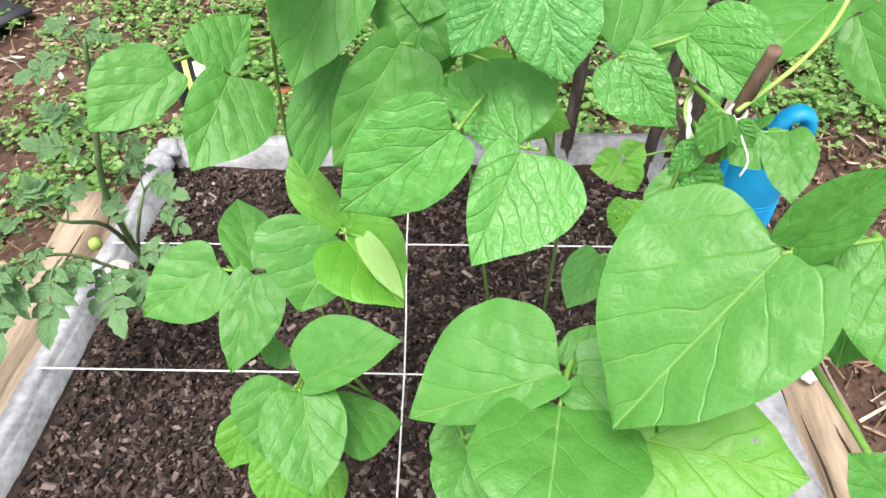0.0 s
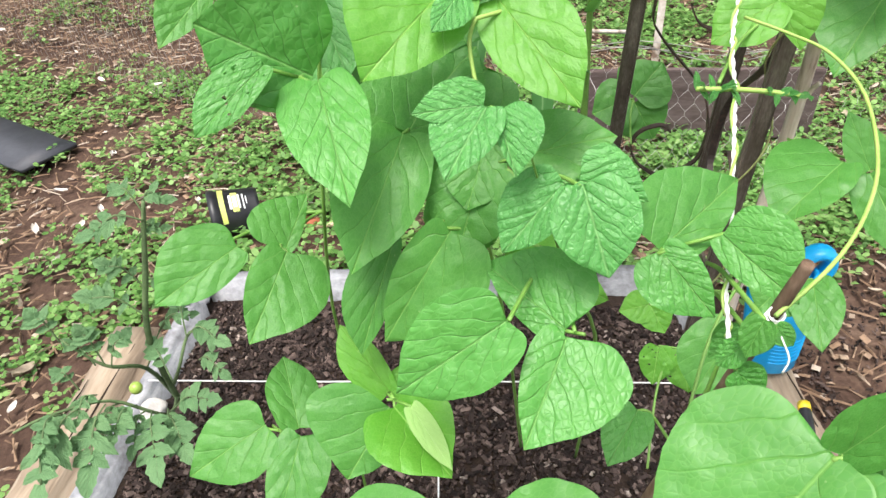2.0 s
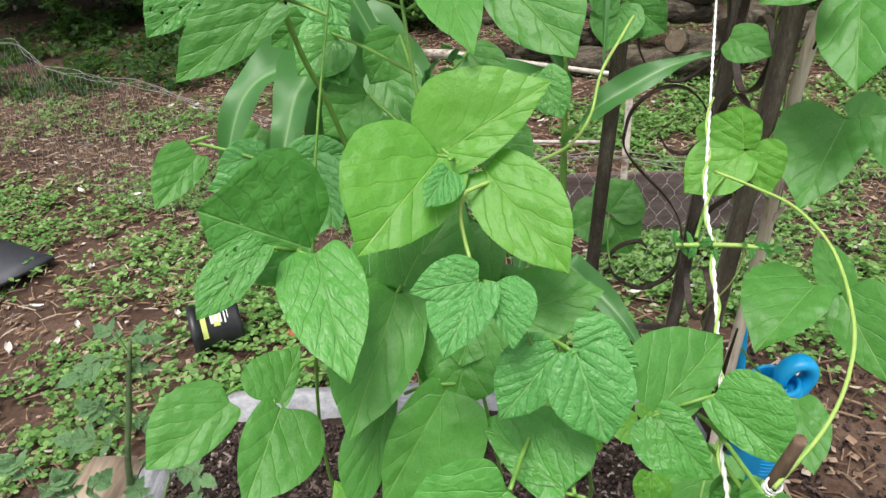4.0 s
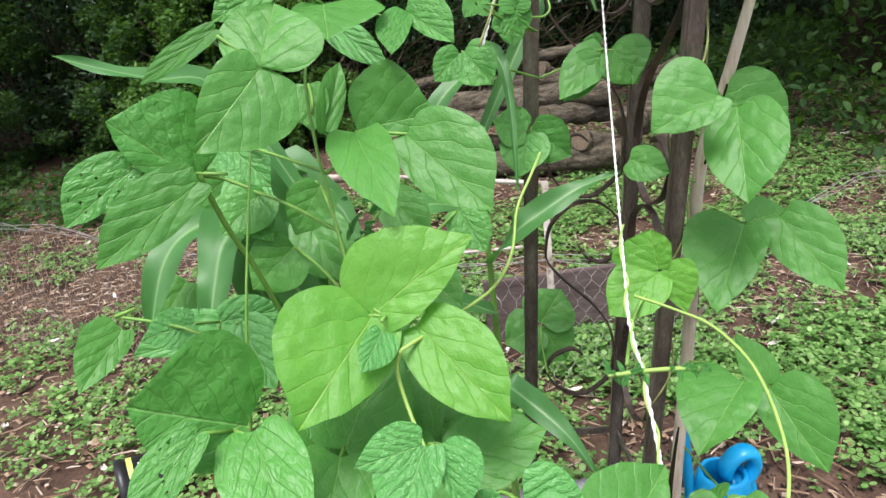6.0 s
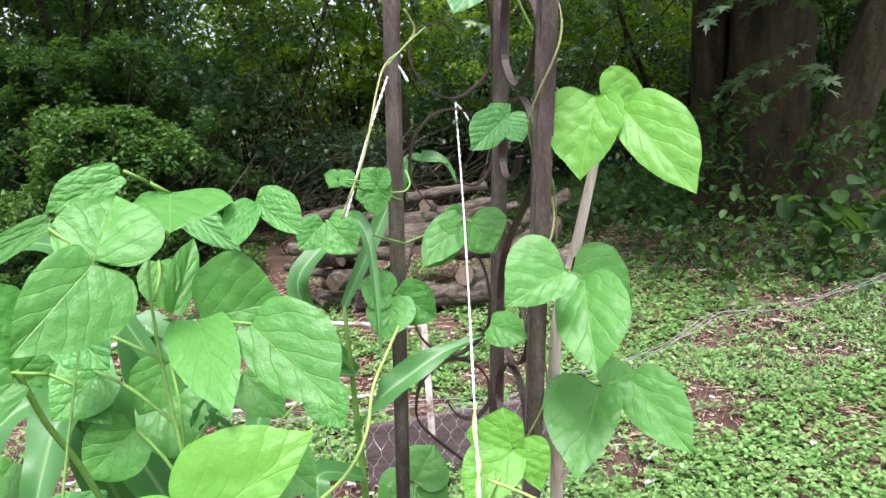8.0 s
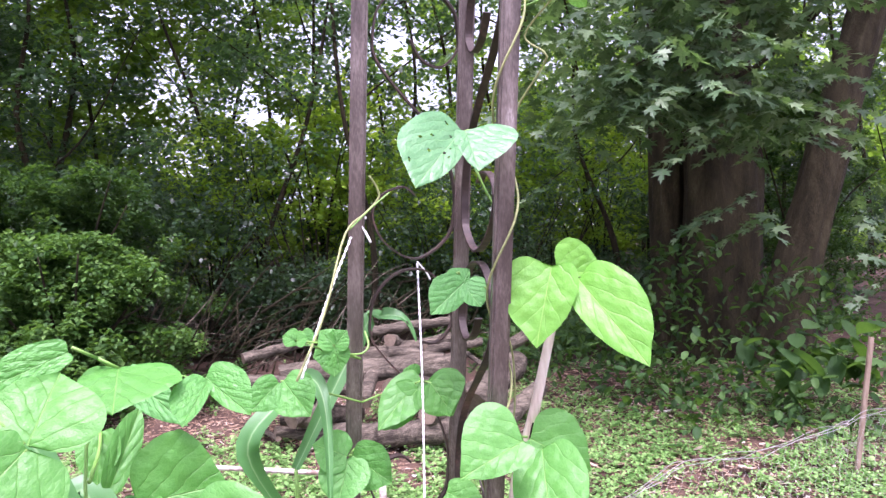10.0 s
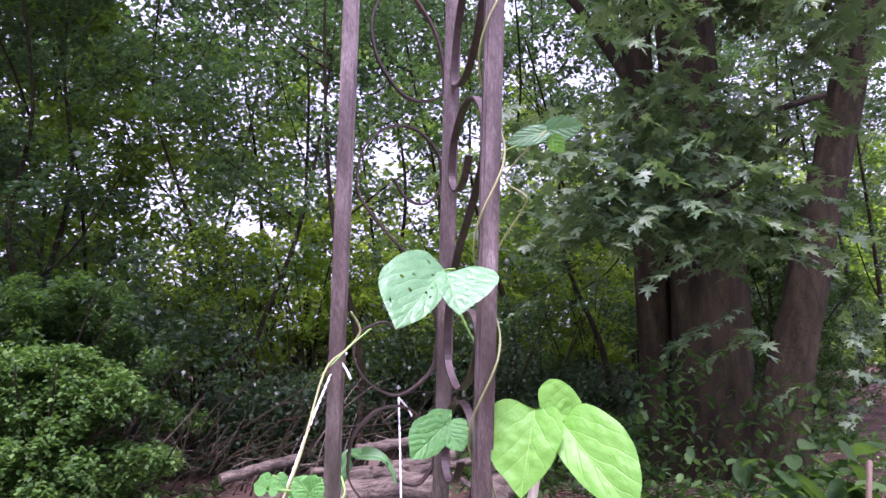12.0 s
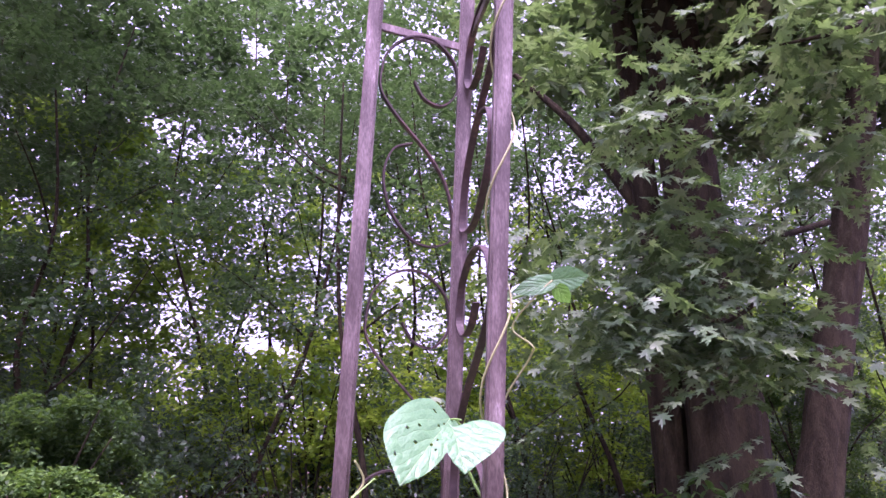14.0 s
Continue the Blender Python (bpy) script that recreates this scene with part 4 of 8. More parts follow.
leaflet(PLANT_B, (0.085, 0.802, 0.948), (0.164, 0.731, 0.944), 0.094, (0.20, -0.56, 0.81), "g")
leaflet(PLANT_B, (0.106, 1.005, 1.350), (0.166, 0.960, 1.300), 0.036, (-0.14, -0.95, 0.27), "d")
leaflet(PLANT_D, (0.347, 0.553, 0.942), (0.337, 0.539, 0.915), 0.026, (-0.33, -0.65, 0.68), "g")
leaflet(PLANT_D, (0.353, 0.580, 0.898), (0.325, 0.580, 0.872), 0.029, (-0.31, -0.72, 0.62), "q")
leaflet(PLANT_D, (0.352, 0.608, 0.883), (0.344, 0.598, 0.846), 0.029, (-0.11, -0.57, 0.82), "g")
leaflet(PLANT_D, (0.326, 0.513, 0.975), (0.318, 0.506, 0.948), 0.022, (-0.33, -0.42, 0.84), "g")
leaflet(PLANT_D, (0.320, 0.518, 0.946), (0.305, 0.517, 0.929), 0.020, (-0.22, -0.47, 0.85), "q")
leaflet(PLANT_D, (0.317, 0.512, 0.930), (0.337, 0.504, 0.914), 0.028, (-0.33, -0.67, 0.67), "q")
leaflet(PLANT_D, (0.339, 0.523, 0.960), (0.353, 0.520, 0.945), 0.016, (-0.34, -0.57, 0.75), "q")
leaflet(PLANT_B, (-0.055, 1.092, 1.172), (-0.108, 1.098, 1.140), 0.049, (0.32, -0.88, 0.36), "g")
leaflet(PLANT_B, (-0.008, 1.057, 1.159), (-0.060, 1.019, 1.121), 0.072, (0.25, -0.73, 0.64), "q")
leaflet(PLANT_B, (0.060, 1.080, 1.150), (0.020, 1.057, 1.096), 0.065, (0.14, -0.90, 0.41), "g")
leaflet(PLANT_B, (0.146, 1.055, 1.131), (0.190, 1.012, 1.083), 0.062, (-0.09, -0.88, 0.47), "g")
leaflet(PLANT_B, (0.232, 1.048, 1.104), (0.258, 1.010, 1.056), 0.056, (-0.11, -0.82, 0.56), "q")
leaflet(PLANT_B, (0.020, 1.034, 1.089), (-0.038, 1.018, 1.045), 0.078, (0.11, -0.88, 0.46), "g")
leaflet(PLANT_B, (0.164, 0.991, 1.054), (0.216, 0.949, 1.016), 0.072, (-0.07, -0.81, 0.59), "g")
leaflet(PLANT_C, (0.077, 0.608, 0.770), (0.118, 0.559, 0.741), 0.024, (-0.06, -0.46, 0.89), "u")
leaflet(PLANT_D, (0.613, 1.114, 1.190), (0.693, 1.086, 1.140), (0.059, 0.025), (-0.11, -0.93, 0.35), "g", peak=0.27)
leaflet(PLANT_B, (0.074, 0.754, 0.983), (0.117, 0.861, 1.024), (0.055, 0.029), (0.34, -0.45, 0.82), "g", peak=0.37)
leaflet(PLANT_B, (0.182, 0.753, 0.967), (0.267, 0.777, 0.954), (0.032, 0.027), (0.29, -0.71, 0.64), "g", peak=0.42)
leaflet(PLANT_B, (0.146, 0.743, 0.975), (0.130, 0.699, 0.932), (0.027, 0.030), (0.02, -0.70, 0.71), "g", peak=0.50)
leaflet(PLANT_B, (0.138, 0.780, 0.908), (0.105, 0.720, 0.862), (0.040, 0.040), (0.08, -0.63, 0.77), "g", peak=0.50)
leaflet(PLANT_D, (0.456, 0.836, 0.666), (0.404, 0.783, 0.597), (0.034, 0.049), (-0.17, -0.71, 0.68), "g", peak=0.50)
leaflet(PLANT_B, (0.082, 1.019, 1.227), (0.108, 1.075, 1.300), (0.022, 0.015), (0.58, -0.73, 0.36), "g", peak=0.45, fold=0.4)
leaflet(PLANT_B, (-0.024, 1.087, 1.176), (-0.010, 1.026, 1.102), (0.021, 0.045), (0.06, -0.76, 0.64), "d", peak=0.41)
leaflet(PLANT_B, (-0.044, 1.109, 0.969), (-0.117, 1.085, 0.967), (0.021, 0.018), (0.25, -0.79, 0.55), "d", peak=0.50)
leaflet(PLANT_B, (-0.049, 1.099, 0.940), (-0.108, 1.033, 0.889), (0.031, 0.037), (0.17, -0.70, 0.70), "d", peak=0.49)
leaflet(PLANT_B, (-0.088, 1.061, 0.971), (-0.210, 1.032, 0.969), (0.014, 0.043), (0.19, -0.83, 0.53), "d", peak=0.50)
leaflet(PLANT_B, (0.146, 0.853, 1.003), (0.072, 0.777, 0.950), (0.064, 0.048), (0.09, -0.63, 0.77), "g", peak=0.50)
leaflet(PLANT_B, (0.144, 0.815, 0.960), (0.265, 0.801, 0.900), (0.026, 0.033), (0.21, -0.75, 0.62), "g", peak=0.45)
leaflet(PLANT_B, (-0.065, 1.170, 1.212), (-0.052, 1.122, 1.145), (0.025, 0.032), (-0.05, -0.82, 0.57), "g", peak=0.47)
leaflet(PLANT_B, (0.023, 1.176, 1.083), (0.061, 1.108, 1.000), (0.049, 0.041), (-0.08, -0.79, 0.61), "g", peak=0.48)
leaflet(PLANT_B, (-0.179, 1.209, 0.993), (-0.223, 1.171, 0.936), (0.036, 0.030), (0.07, -0.86, 0.51), "g", peak=0.43)
stalk(PLANT_C, [(-0.100, 0.680, 0.620), (-0.094, 0.694, 0.634), (-0.088, 0.663, 0.657)], 0.0019)
stalk(PLANT_C, [(-0.088, 0.663, 0.657), (-0.104, 0.666, 0.657)], 0.0016, "petiole")
stalk(PLANT_C, [(-0.088, 0.663, 0.657), (-0.100, 0.675, 0.651)], 0.0016, "petiole")
stalk(PLANT_C, [(-0.088, 0.663, 0.657), (-0.058, 0.642, 0.672)], 0.0016, "petiole")
stalk(PLANT_C, [(0.000, 0.700, 0.700), (0.028, 0.688, 0.721), (0.055, 0.633, 0.750)], 0.0019)
stalk(PLANT_C, [(0.055, 0.633, 0.750), (0.048, 0.632, 0.751)], 0.0016, "petiole")
stalk(PLANT_C, [(0.055, 0.633, 0.750), (0.057, 0.624, 0.749)], 0.0016, "petiole")
stalk(PLANT_C, [(0.055, 0.633, 0.750), (0.047, 0.643, 0.748)], 0.0016, "petiole")
stalk(PLANT_C, [(0.055, 0.633, 0.750), (0.051, 0.644, 0.748)], 0.0016, "petiole")
stalk(PLANT_C, [(0.055, 0.633, 0.750), (0.077, 0.608, 0.770)], 0.0016, "petiole")
stalk(PLANT_C, [(0.000, 0.550, 0.600), (0.006, 0.557, 0.621), (0.012, 0.521, 0.650)], 0.0019)
stalk(PLANT_C, [(0.012, 0.521, 0.650), (0.013, 0.519, 0.658)], 0.0016, "petiole")
stalk(PLANT_C, [(0.012, 0.521, 0.650), (0.017, 0.515, 0.654)], 0.0016, "petiole")
stalk(PLANT_C, [(0.000, 0.550, 0.600), (0.021, 0.568, 0.598), (0.042, 0.543, 0.603)], 0.0019)
stalk(PLANT_C, [(0.000, 0.590, 0.497), (-0.038, 0.597, 0.504), (-0.075, 0.560, 0.518)], 0.0019)
stalk(PLANT_C, [(0.000, 0.580, 0.523), (-0.006, 0.564, 0.520), (-0.012, 0.504, 0.525)], 0.0019)
stalk(PLANT_C, [(-0.012, 0.504, 0.525), (-0.030, 0.514, 0.532)], 0.0016, "petiole")
stalk(PLANT_C, [(-0.012, 0.504, 0.525), (0.013, 0.504, 0.518)], 0.0016, "petiole")
stalk(PLANT_C, [(-0.012, 0.504, 0.525), (-0.018, 0.491, 0.536)], 0.0016, "petiole")
stalk(PLANT_C, [(0.000, 0.570, 0.549), (-0.021, 0.621, 0.554), (-0.043, 0.628, 0.568)], 0.0019)
stalk(PLANT_A, [(0.360, 0.440, 0.930), (0.366, 0.464, 0.927), (0.373, 0.445, 0.933)], 0.0026)
stalk(PLANT_A, [(0.373, 0.445, 0.933), (0.353, 0.442, 0.931)], 0.0016, "petiole")
stalk(PLANT_A, [(0.373, 0.445, 0.933), (0.358, 0.444, 0.933)], 0.0016, "petiole")
stalk(PLANT_A, [(0.373, 0.445, 0.933), (0.402, 0.443, 0.943)], 0.0016, "petiole")
stalk(PLANT_A, [(0.280, 0.494, 0.760), (0.265, 0.498, 0.761), (0.250, 0.458, 0.769)], 0.0026)
stalk(PLANT_A, [(0.250, 0.458, 0.769), (0.245, 0.456, 0.787)], 0.0016, "petiole")
stalk(PLANT_A, [(0.250, 0.458, 0.769), (0.246, 0.439, 0.770)], 0.0016, "petiole")
stalk(PLANT_A, [(0.250, 0.458, 0.769), (0.256, 0.476, 0.764)], 0.0016, "petiole")
stalk(PLANT_A, [(0.280, 0.494, 0.760), (0.287, 0.475, 0.764), (0.294, 0.411, 0.776)], 0.0026)
stalk(PLANT_A, [(0.269, 0.557, 0.629), (0.222, 0.538, 0.633), (0.174, 0.476, 0.646)], 0.0026)
stalk(PLANT_A, [(0.174, 0.476, 0.646), (0.168, 0.492, 0.647)], 0.0016, "petiole")
stalk(PLANT_A, [(0.174, 0.476, 0.646), (0.180, 0.456, 0.653)], 0.0016, "petiole")
stalk(PLANT_A, [(0.440, 0.460, 0.900), (0.430, 0.485, 0.905), (0.420, 0.466, 0.917)], 0.0026)
stalk(PLANT_A, [(0.417, 0.483, 0.797), (0.428, 0.440, 0.798), (0.438, 0.353, 0.807)], 0.0026)
stalk(PLANT_B, [(-0.036, 0.811, 0.857), (-0.077, 0.795, 0.860), (-0.117, 0.734, 0.872)], 0.0019)
stalk(PLANT_B, [(-0.036, 0.811, 0.857), (-0.049, 0.792, 0.860), (-0.062, 0.728, 0.872)], 0.0019)
stalk(PLANT_B, [(-0.062, 0.728, 0.872), (-0.060, 0.721, 0.873)], 0.0016, "petiole")
stalk(PLANT_B, [(0.214, 0.671, 0.903), (0.191, 0.641, 0.908), (0.167, 0.566, 0.922)], 0.0019)
stalk(PLANT_B, [(0.220, 0.680, 0.880), (0.220, 0.656, 0.881), (0.220, 0.587, 0.890)], 0.0019)
stalk(PLANT_B, [(0.220, 0.587, 0.890), (0.227, 0.580, 0.895)], 0.0016, "petiole")
stalk(PLANT_B, [(0.220, 0.587, 0.890), (0.213, 0.589, 0.890)], 0.0016, "petiole")
stalk(PLANT_B, [(0.203, 0.654, 0.949), (0.250, 0.654, 0.950), (0.298, 0.611, 0.960)], 0.0019)
stalk(PLANT_B, [(0.298, 0.611, 0.960), (0.279, 0.605, 0.956)], 0.0016, "petiole")
stalk(PLANT_B, [(0.298, 0.611, 0.960), (0.281, 0.607, 0.958)], 0.0016, "petiole")
stalk(PLANT_B, [(0.298, 0.611, 0.960), (0.330, 0.611, 0.972)], 0.0016, "petiole")
stalk(PLANT_B, [(0.191, 0.637, 0.994), (0.205, 0.654, 0.995), (0.219, 0.628, 1.003)], 0.0019)
stalk(PLANT_B, [(0.219, 0.628, 1.003), (0.219, 0.621, 1.006)], 0.0016, "petiole")
stalk(PLANT_B, [(0.180, 0.620, 1.040), (0.166, 0.654, 1.046), (0.153, 0.643, 1.060)], 0.0019)
stalk(PLANT_B, [(0.153, 0.643, 1.060), (0.158, 0.639, 1.061)], 0.0016, "petiole")
stalk(PLANT_B, [(0.121, 0.836, 0.957), (0.099, 0.830, 0.964), (0.076, 0.779, 0.978)], 0.0019)
stalk(PLANT_B, [(0.076, 0.779, 0.978), (0.072, 0.730, 0.993)], 0.0016, "petiole")
stalk(PLANT_B, [(0.076, 0.779, 0.978), (0.072, 0.770, 0.981)], 0.0016, "petiole")
stalk(PLANT_B, [(0.076, 0.779, 0.978), (0.076, 0.802, 0.999)], 0.0016, "petiole")
stalk(PLANT_B, [(0.076, 0.779, 0.978), (0.085, 0.802, 0.948)], 0.0016, "petiole")
stalk(PLANT_B, [(0.214, 0.671, 0.903), (0.154, 0.700, 0.909), (0.094, 0.684, 0.923)], 0.0019)
stalk(PLANT_B, [(0.094, 0.684, 0.923), (0.077, 0.688, 0.911)], 0.0016, "petiole")
stalk(PLANT_B, [(0.094, 0.684, 0.923), (0.111, 0.673, 0.939)], 0.0016, "petiole")
stalk(PLANT_B, [(-0.009, 0.800, 1.043), (-0.004, 0.767, 1.051), (0.000, 0.690, 1.066)], 0.0019)
stalk(PLANT_B, [(0.000, 0.690, 1.066), (0.006, 0.699, 1.064)], 0.0016, "petiole")
stalk(PLANT_B, [(0.000, 0.690, 1.066), (0.015, 0.686, 1.061)], 0.0016, "petiole")
stalk(PLANT_B, [(0.000, 0.690, 1.066), (-0.020, 0.663, 1.086)], 0.0016, "petiole")
stalk(PLANT_B, [(0.000, 0.690, 1.066), (0.005, 0.697, 1.061)], 0.0016, "petiole")
stalk(PLANT_B, [(0.100, 0.850, 1.100), (0.115, 0.825, 1.104), (0.131, 0.755, 1.115)], 0.0019)
stalk(PLANT_B, [(0.131, 0.755, 1.115), (0.116, 0.758, 1.117)], 0.0016, "petiole")
stalk(PLANT_B, [(0.131, 0.755, 1.115), (0.121, 0.761, 1.121)], 0.0016, "petiole")
stalk(PLANT_B, [(0.131, 0.755, 1.115), (0.158, 0.754, 1.106)], 0.0016, "petiole")
stalk(PLANT_B, [(0.131, 0.755, 1.115), (0.128, 0.732, 1.123)], 0.0016, "petiole")
stalk(PLANT_B, [(0.203, 0.654, 0.949), (0.180, 0.714, 0.952), (0.158, 0.730, 0.964)], 0.0019)
stalk(PLANT_B, [(0.158, 0.730, 0.964), (0.173, 0.726, 0.972)], 0.0016, "petiole")
stalk(PLANT_B, [(0.158, 0.730, 0.964), (0.143, 0.727, 0.960)], 0.0016, "petiole")
stalk(PLANT_B, [(-0.004, 0.800, 1.071), (-0.080, 0.870, 1.076), (-0.156, 0.897, 1.088)], 0.0019)
stalk(PLANT_B, [(0.220, 0.680, 0.880), (0.192, 0.709, 0.878), (0.164, 0.694, 0.883)], 0.0019)
stalk(PLANT_B, [(0.030, 0.860, 1.270), (0.034, 0.879, 1.299), (0.039, 0.854, 1.337)], 0.0019)
stalk(PLANT_B, [(0.039, 0.854, 1.337), (0.053, 0.837, 1.325)], 0.0016, "petiole")
stalk(PLANT_B, [(0.039, 0.854, 1.337), (0.049, 0.849, 1.328)], 0.0016, "petiole")
stalk(PLANT_B, [(0.039, 0.854, 1.337), (0.017, 0.863, 1.356)], 0.0016, "petiole")
stalk(PLANT_B, [(0.021, 0.843, 1.221), (-0.005, 0.860, 1.229), (-0.030, 0.832, 1.245)], 0.0019)
stalk(PLANT_B, [(-0.030, 0.832, 1.245), (-0.026, 0.839, 1.237)], 0.0016, "petiole")
stalk(PLANT_B, [(-0.030, 0.832, 1.245), (0.010, 0.818, 1.243)], 0.0016, "petiole")
stalk(PLANT_B, [(-0.030, 0.832, 1.245), (-0.072, 0.829, 1.257)], 0.0016, "petiole")
stalk(PLANT_B, [(0.089, 0.890, 1.214), (0.114, 0.908, 1.228), (0.140, 0.882, 1.251)], 0.0019)
stalk(PLANT_B, [(0.140, 0.882, 1.251), (0.123, 0.884, 1.252)], 0.0016, "petiole")
stalk(PLANT_B, [(0.140, 0.882, 1.251), (0.174, 0.865, 1.248)], 0.0016, "petiole")
stalk(PLANT_B, [(0.140, 0.882, 1.251), (0.124, 0.884, 1.253)], 0.0016, "petiole")
stalk(PLANT_B, [(0.114, 0.946, 1.351), (0.104, 0.954, 1.363), (0.093, 0.918, 1.383)], 0.0019)
stalk(PLANT_B, [(0.093, 0.918, 1.383), (0.111, 0.928, 1.369)], 0.0016, "petiole")
stalk(PLANT_B, [(0.093, 0.918, 1.383), (0.076, 0.900, 1.397)], 0.0016, "petiole")
stalk(PLANT_B, [(0.177, 0.950, 1.346), (0.177, 0.956, 1.346), (0.177, 0.919, 1.355)], 0.0019)
stalk(PLANT_B, [(0.177, 0.919, 1.355), (0.169, 0.916, 1.355)], 0.0016, "petiole")
stalk(PLANT_B, [(0.177, 0.919, 1.355), (0.184, 0.914, 1.354)], 0.0016, "petiole")
stalk(PLANT_B, [(0.094, 0.870, 1.157), (0.028, 0.996, 1.156), (-0.039, 1.078, 1.163)], 0.0019)
stalk(PLANT_B, [(-0.039, 1.078, 1.163), (-0.051, 1.073, 1.160)], 0.0016, "petiole")
stalk(PLANT_B, [(-0.039, 1.078, 1.163), (-0.055, 1.092, 1.172)], 0.0016, "petiole")
stalk(PLANT_B, [(-0.039, 1.078, 1.163), (-0.008, 1.057, 1.159)], 0.0016, "petiole")
stalk(PLANT_D, [(0.410, 1.326, 1.214), (0.344, 1.307, 1.242), (0.278, 1.244, 1.278)], 0.0019)
stalk(PLANT_D, [(0.410, 1.324, 1.286), (0.377, 1.320, 1.298), (0.344, 1.273, 1.319)], 0.0019)
stalk(PLANT_D, [(0.344, 1.273, 1.319), (0.354, 1.265, 1.312)], 0.0016, "petiole")
stalk(PLANT_D, [(0.344, 1.273, 1.319), (0.352, 1.265, 1.310)], 0.0016, "petiole")
stalk(PLANT_D, [(0.344, 1.273, 1.319), (0.355, 1.264, 1.310)], 0.0016, "petiole")
stalk(PLANT_D, [(0.344, 1.273, 1.319), (0.314, 1.281, 1.343)], 0.0016, "petiole")
stalk(PLANT_D, [(0.410, 1.324, 1.286), (0.360, 1.327, 1.310), (0.310, 1.286, 1.343)], 0.0019)
stalk(PLANT_D, [(0.410, 1.327, 1.143), (0.397, 1.339, 1.134), (0.383, 1.307, 1.134)], 0.0019)
stalk(PLANT_D, [(0.383, 1.307, 1.134), (0.387, 1.303, 1.137)], 0.0016, "petiole")
stalk(PLANT_D, [(0.410, 1.326, 1.214), (0.453, 1.314, 1.230), (0.495, 1.258, 1.255)], 0.0019)
stalk(PLANT_D, [(0.495, 1.258, 1.255), (0.502, 1.255, 1.246)], 0.0016, "petiole")
stalk(PLANT_D, [(0.495, 1.258, 1.255), (0.491, 1.272, 1.259)], 0.0016, "petiole")
stalk(PLANT_D, [(0.495, 1.258, 1.255), (0.480, 1.244, 1.256)], 0.0016, "petiole")
stalk(PLANT_D, [(0.495, 1.258, 1.255), (0.503, 1.237, 1.255)], 0.0016, "petiole")
stalk(PLANT_D, [(0.585, 1.130, 1.186), (0.594, 1.137, 1.187), (0.603, 1.101, 1.197)], 0.0019)
stalk(PLANT_D, [(0.585, 1.130, 0.986), (0.633, 1.147, 0.990), (0.681, 1.119, 1.002)], 0.0019)
stalk(PLANT_D, [(0.681, 1.119, 1.002), (0.656, 1.114, 1.000)], 0.0016, "petiole")
stalk(PLANT_D, [(0.681, 1.119, 1.002), (0.705, 1.110, 1.005)], 0.0016, "petiole")
stalk(PLANT_D, [(0.681, 1.119, 1.002), (0.675, 1.124, 1.003)], 0.0016, "petiole")
stalk(PLANT_D, [(0.585, 1.130, 0.771), (0.603, 1.109, 0.775), (0.622, 1.043, 0.786)], 0.0019)
stalk(PLANT_D, [(0.585, 1.130, 0.757), (0.632, 1.105, 0.762), (0.680, 1.037, 0.776)], 0.0019)
stalk(PLANT_D, [(0.680, 1.037, 0.776), (0.678, 1.036, 0.782)], 0.0016, "petiole")
stalk(PLANT_D, [(0.352, 0.770, 1.020), (0.392, 0.855, 1.026), (0.432, 0.895, 1.040)], 0.0019)
stalk(PLANT_D, [(0.432, 0.895, 1.040), (0.427, 0.893, 1.044)], 0.0016, "petiole")
stalk(PLANT_D, [(0.399, 1.330, 0.657), (0.412, 1.432, 0.661), (0.425, 1.489, 0.672)], 0.0019)
stalk(PLANT_D, [(0.425, 1.489, 0.672), (0.419, 1.486, 0.674)], 0.0016, "petiole")
stalk(PLANT_D, [(0.425, 1.489, 0.672), (0.427, 1.483, 0.668)], 0.0016, "petiole")
stalk(PLANT_D, [(0.425, 1.489, 0.672), (0.426, 1.488, 0.679)], 0.0016, "petiole")
stalk(PLANT_D, [(0.585, 1.130, 1.071), (0.548, 1.183, 1.081), (0.510, 1.193, 1.099)], 0.0019)
stalk(PLANT_D, [(0.585, 1.130, 1.400), (0.626, 1.133, 1.409), (0.668, 1.092, 1.425)], 0.0019)
stalk(PLANT_D, [(0.668, 1.092, 1.425), (0.647, 1.091, 1.429)], 0.0016, "petiole")
stalk(PLANT_D, [(0.668, 1.092, 1.425), (0.682, 1.080, 1.419)], 0.0016, "petiole")
stalk(PLANT_D, [(0.585, 1.130, 1.614), (0.568, 1.171, 1.621), (0.551, 1.168, 1.636)], 0.0019)
stalk(PLANT_D, [(0.551, 1.168, 1.636), (0.549, 1.185, 1.636)], 0.0016, "petiole")
stalk(PLANT_D, [(0.551, 1.168, 1.636), (0.551, 1.143, 1.633)], 0.0016, "petiole")
stalk(PLANT_D, [(0.585, 1.130, 1.400), (0.562, 1.180, 1.408), (0.538, 1.186, 1.423)], 0.0019)
stalk(PLANT_D, [(0.538, 1.186, 1.423), (0.536, 1.182, 1.429)], 0.0016, "petiole")
stalk(PLANT_D, [(0.538, 1.186, 1.423), (0.541, 1.181, 1.411)], 0.0016, "petiole")
stalk(PLANT_D, [(0.538, 1.186, 1.423), (0.533, 1.183, 1.428)], 0.0016, "petiole")
stalk(PLANT_D, [(0.410, 1.324, 1.286), (0.374, 1.280, 1.307), (0.337, 1.191, 1.336)], 0.0019)
stalk(PLANT_D, [(0.337, 1.191, 1.336), (0.350, 1.188, 1.333)], 0.0016, "petiole")
stalk(PLANT_D, [(0.337, 1.191, 1.336), (0.350, 1.188, 1.333)], 0.0016, "petiole")
stalk(PLANT_D, [(0.337, 1.191, 1.336), (0.349, 1.188, 1.332)], 0.0016, "petiole")
stalk(PLANT_D, [(0.337, 1.191, 1.336), (0.297, 1.184, 1.345)], 0.0016, "petiole")
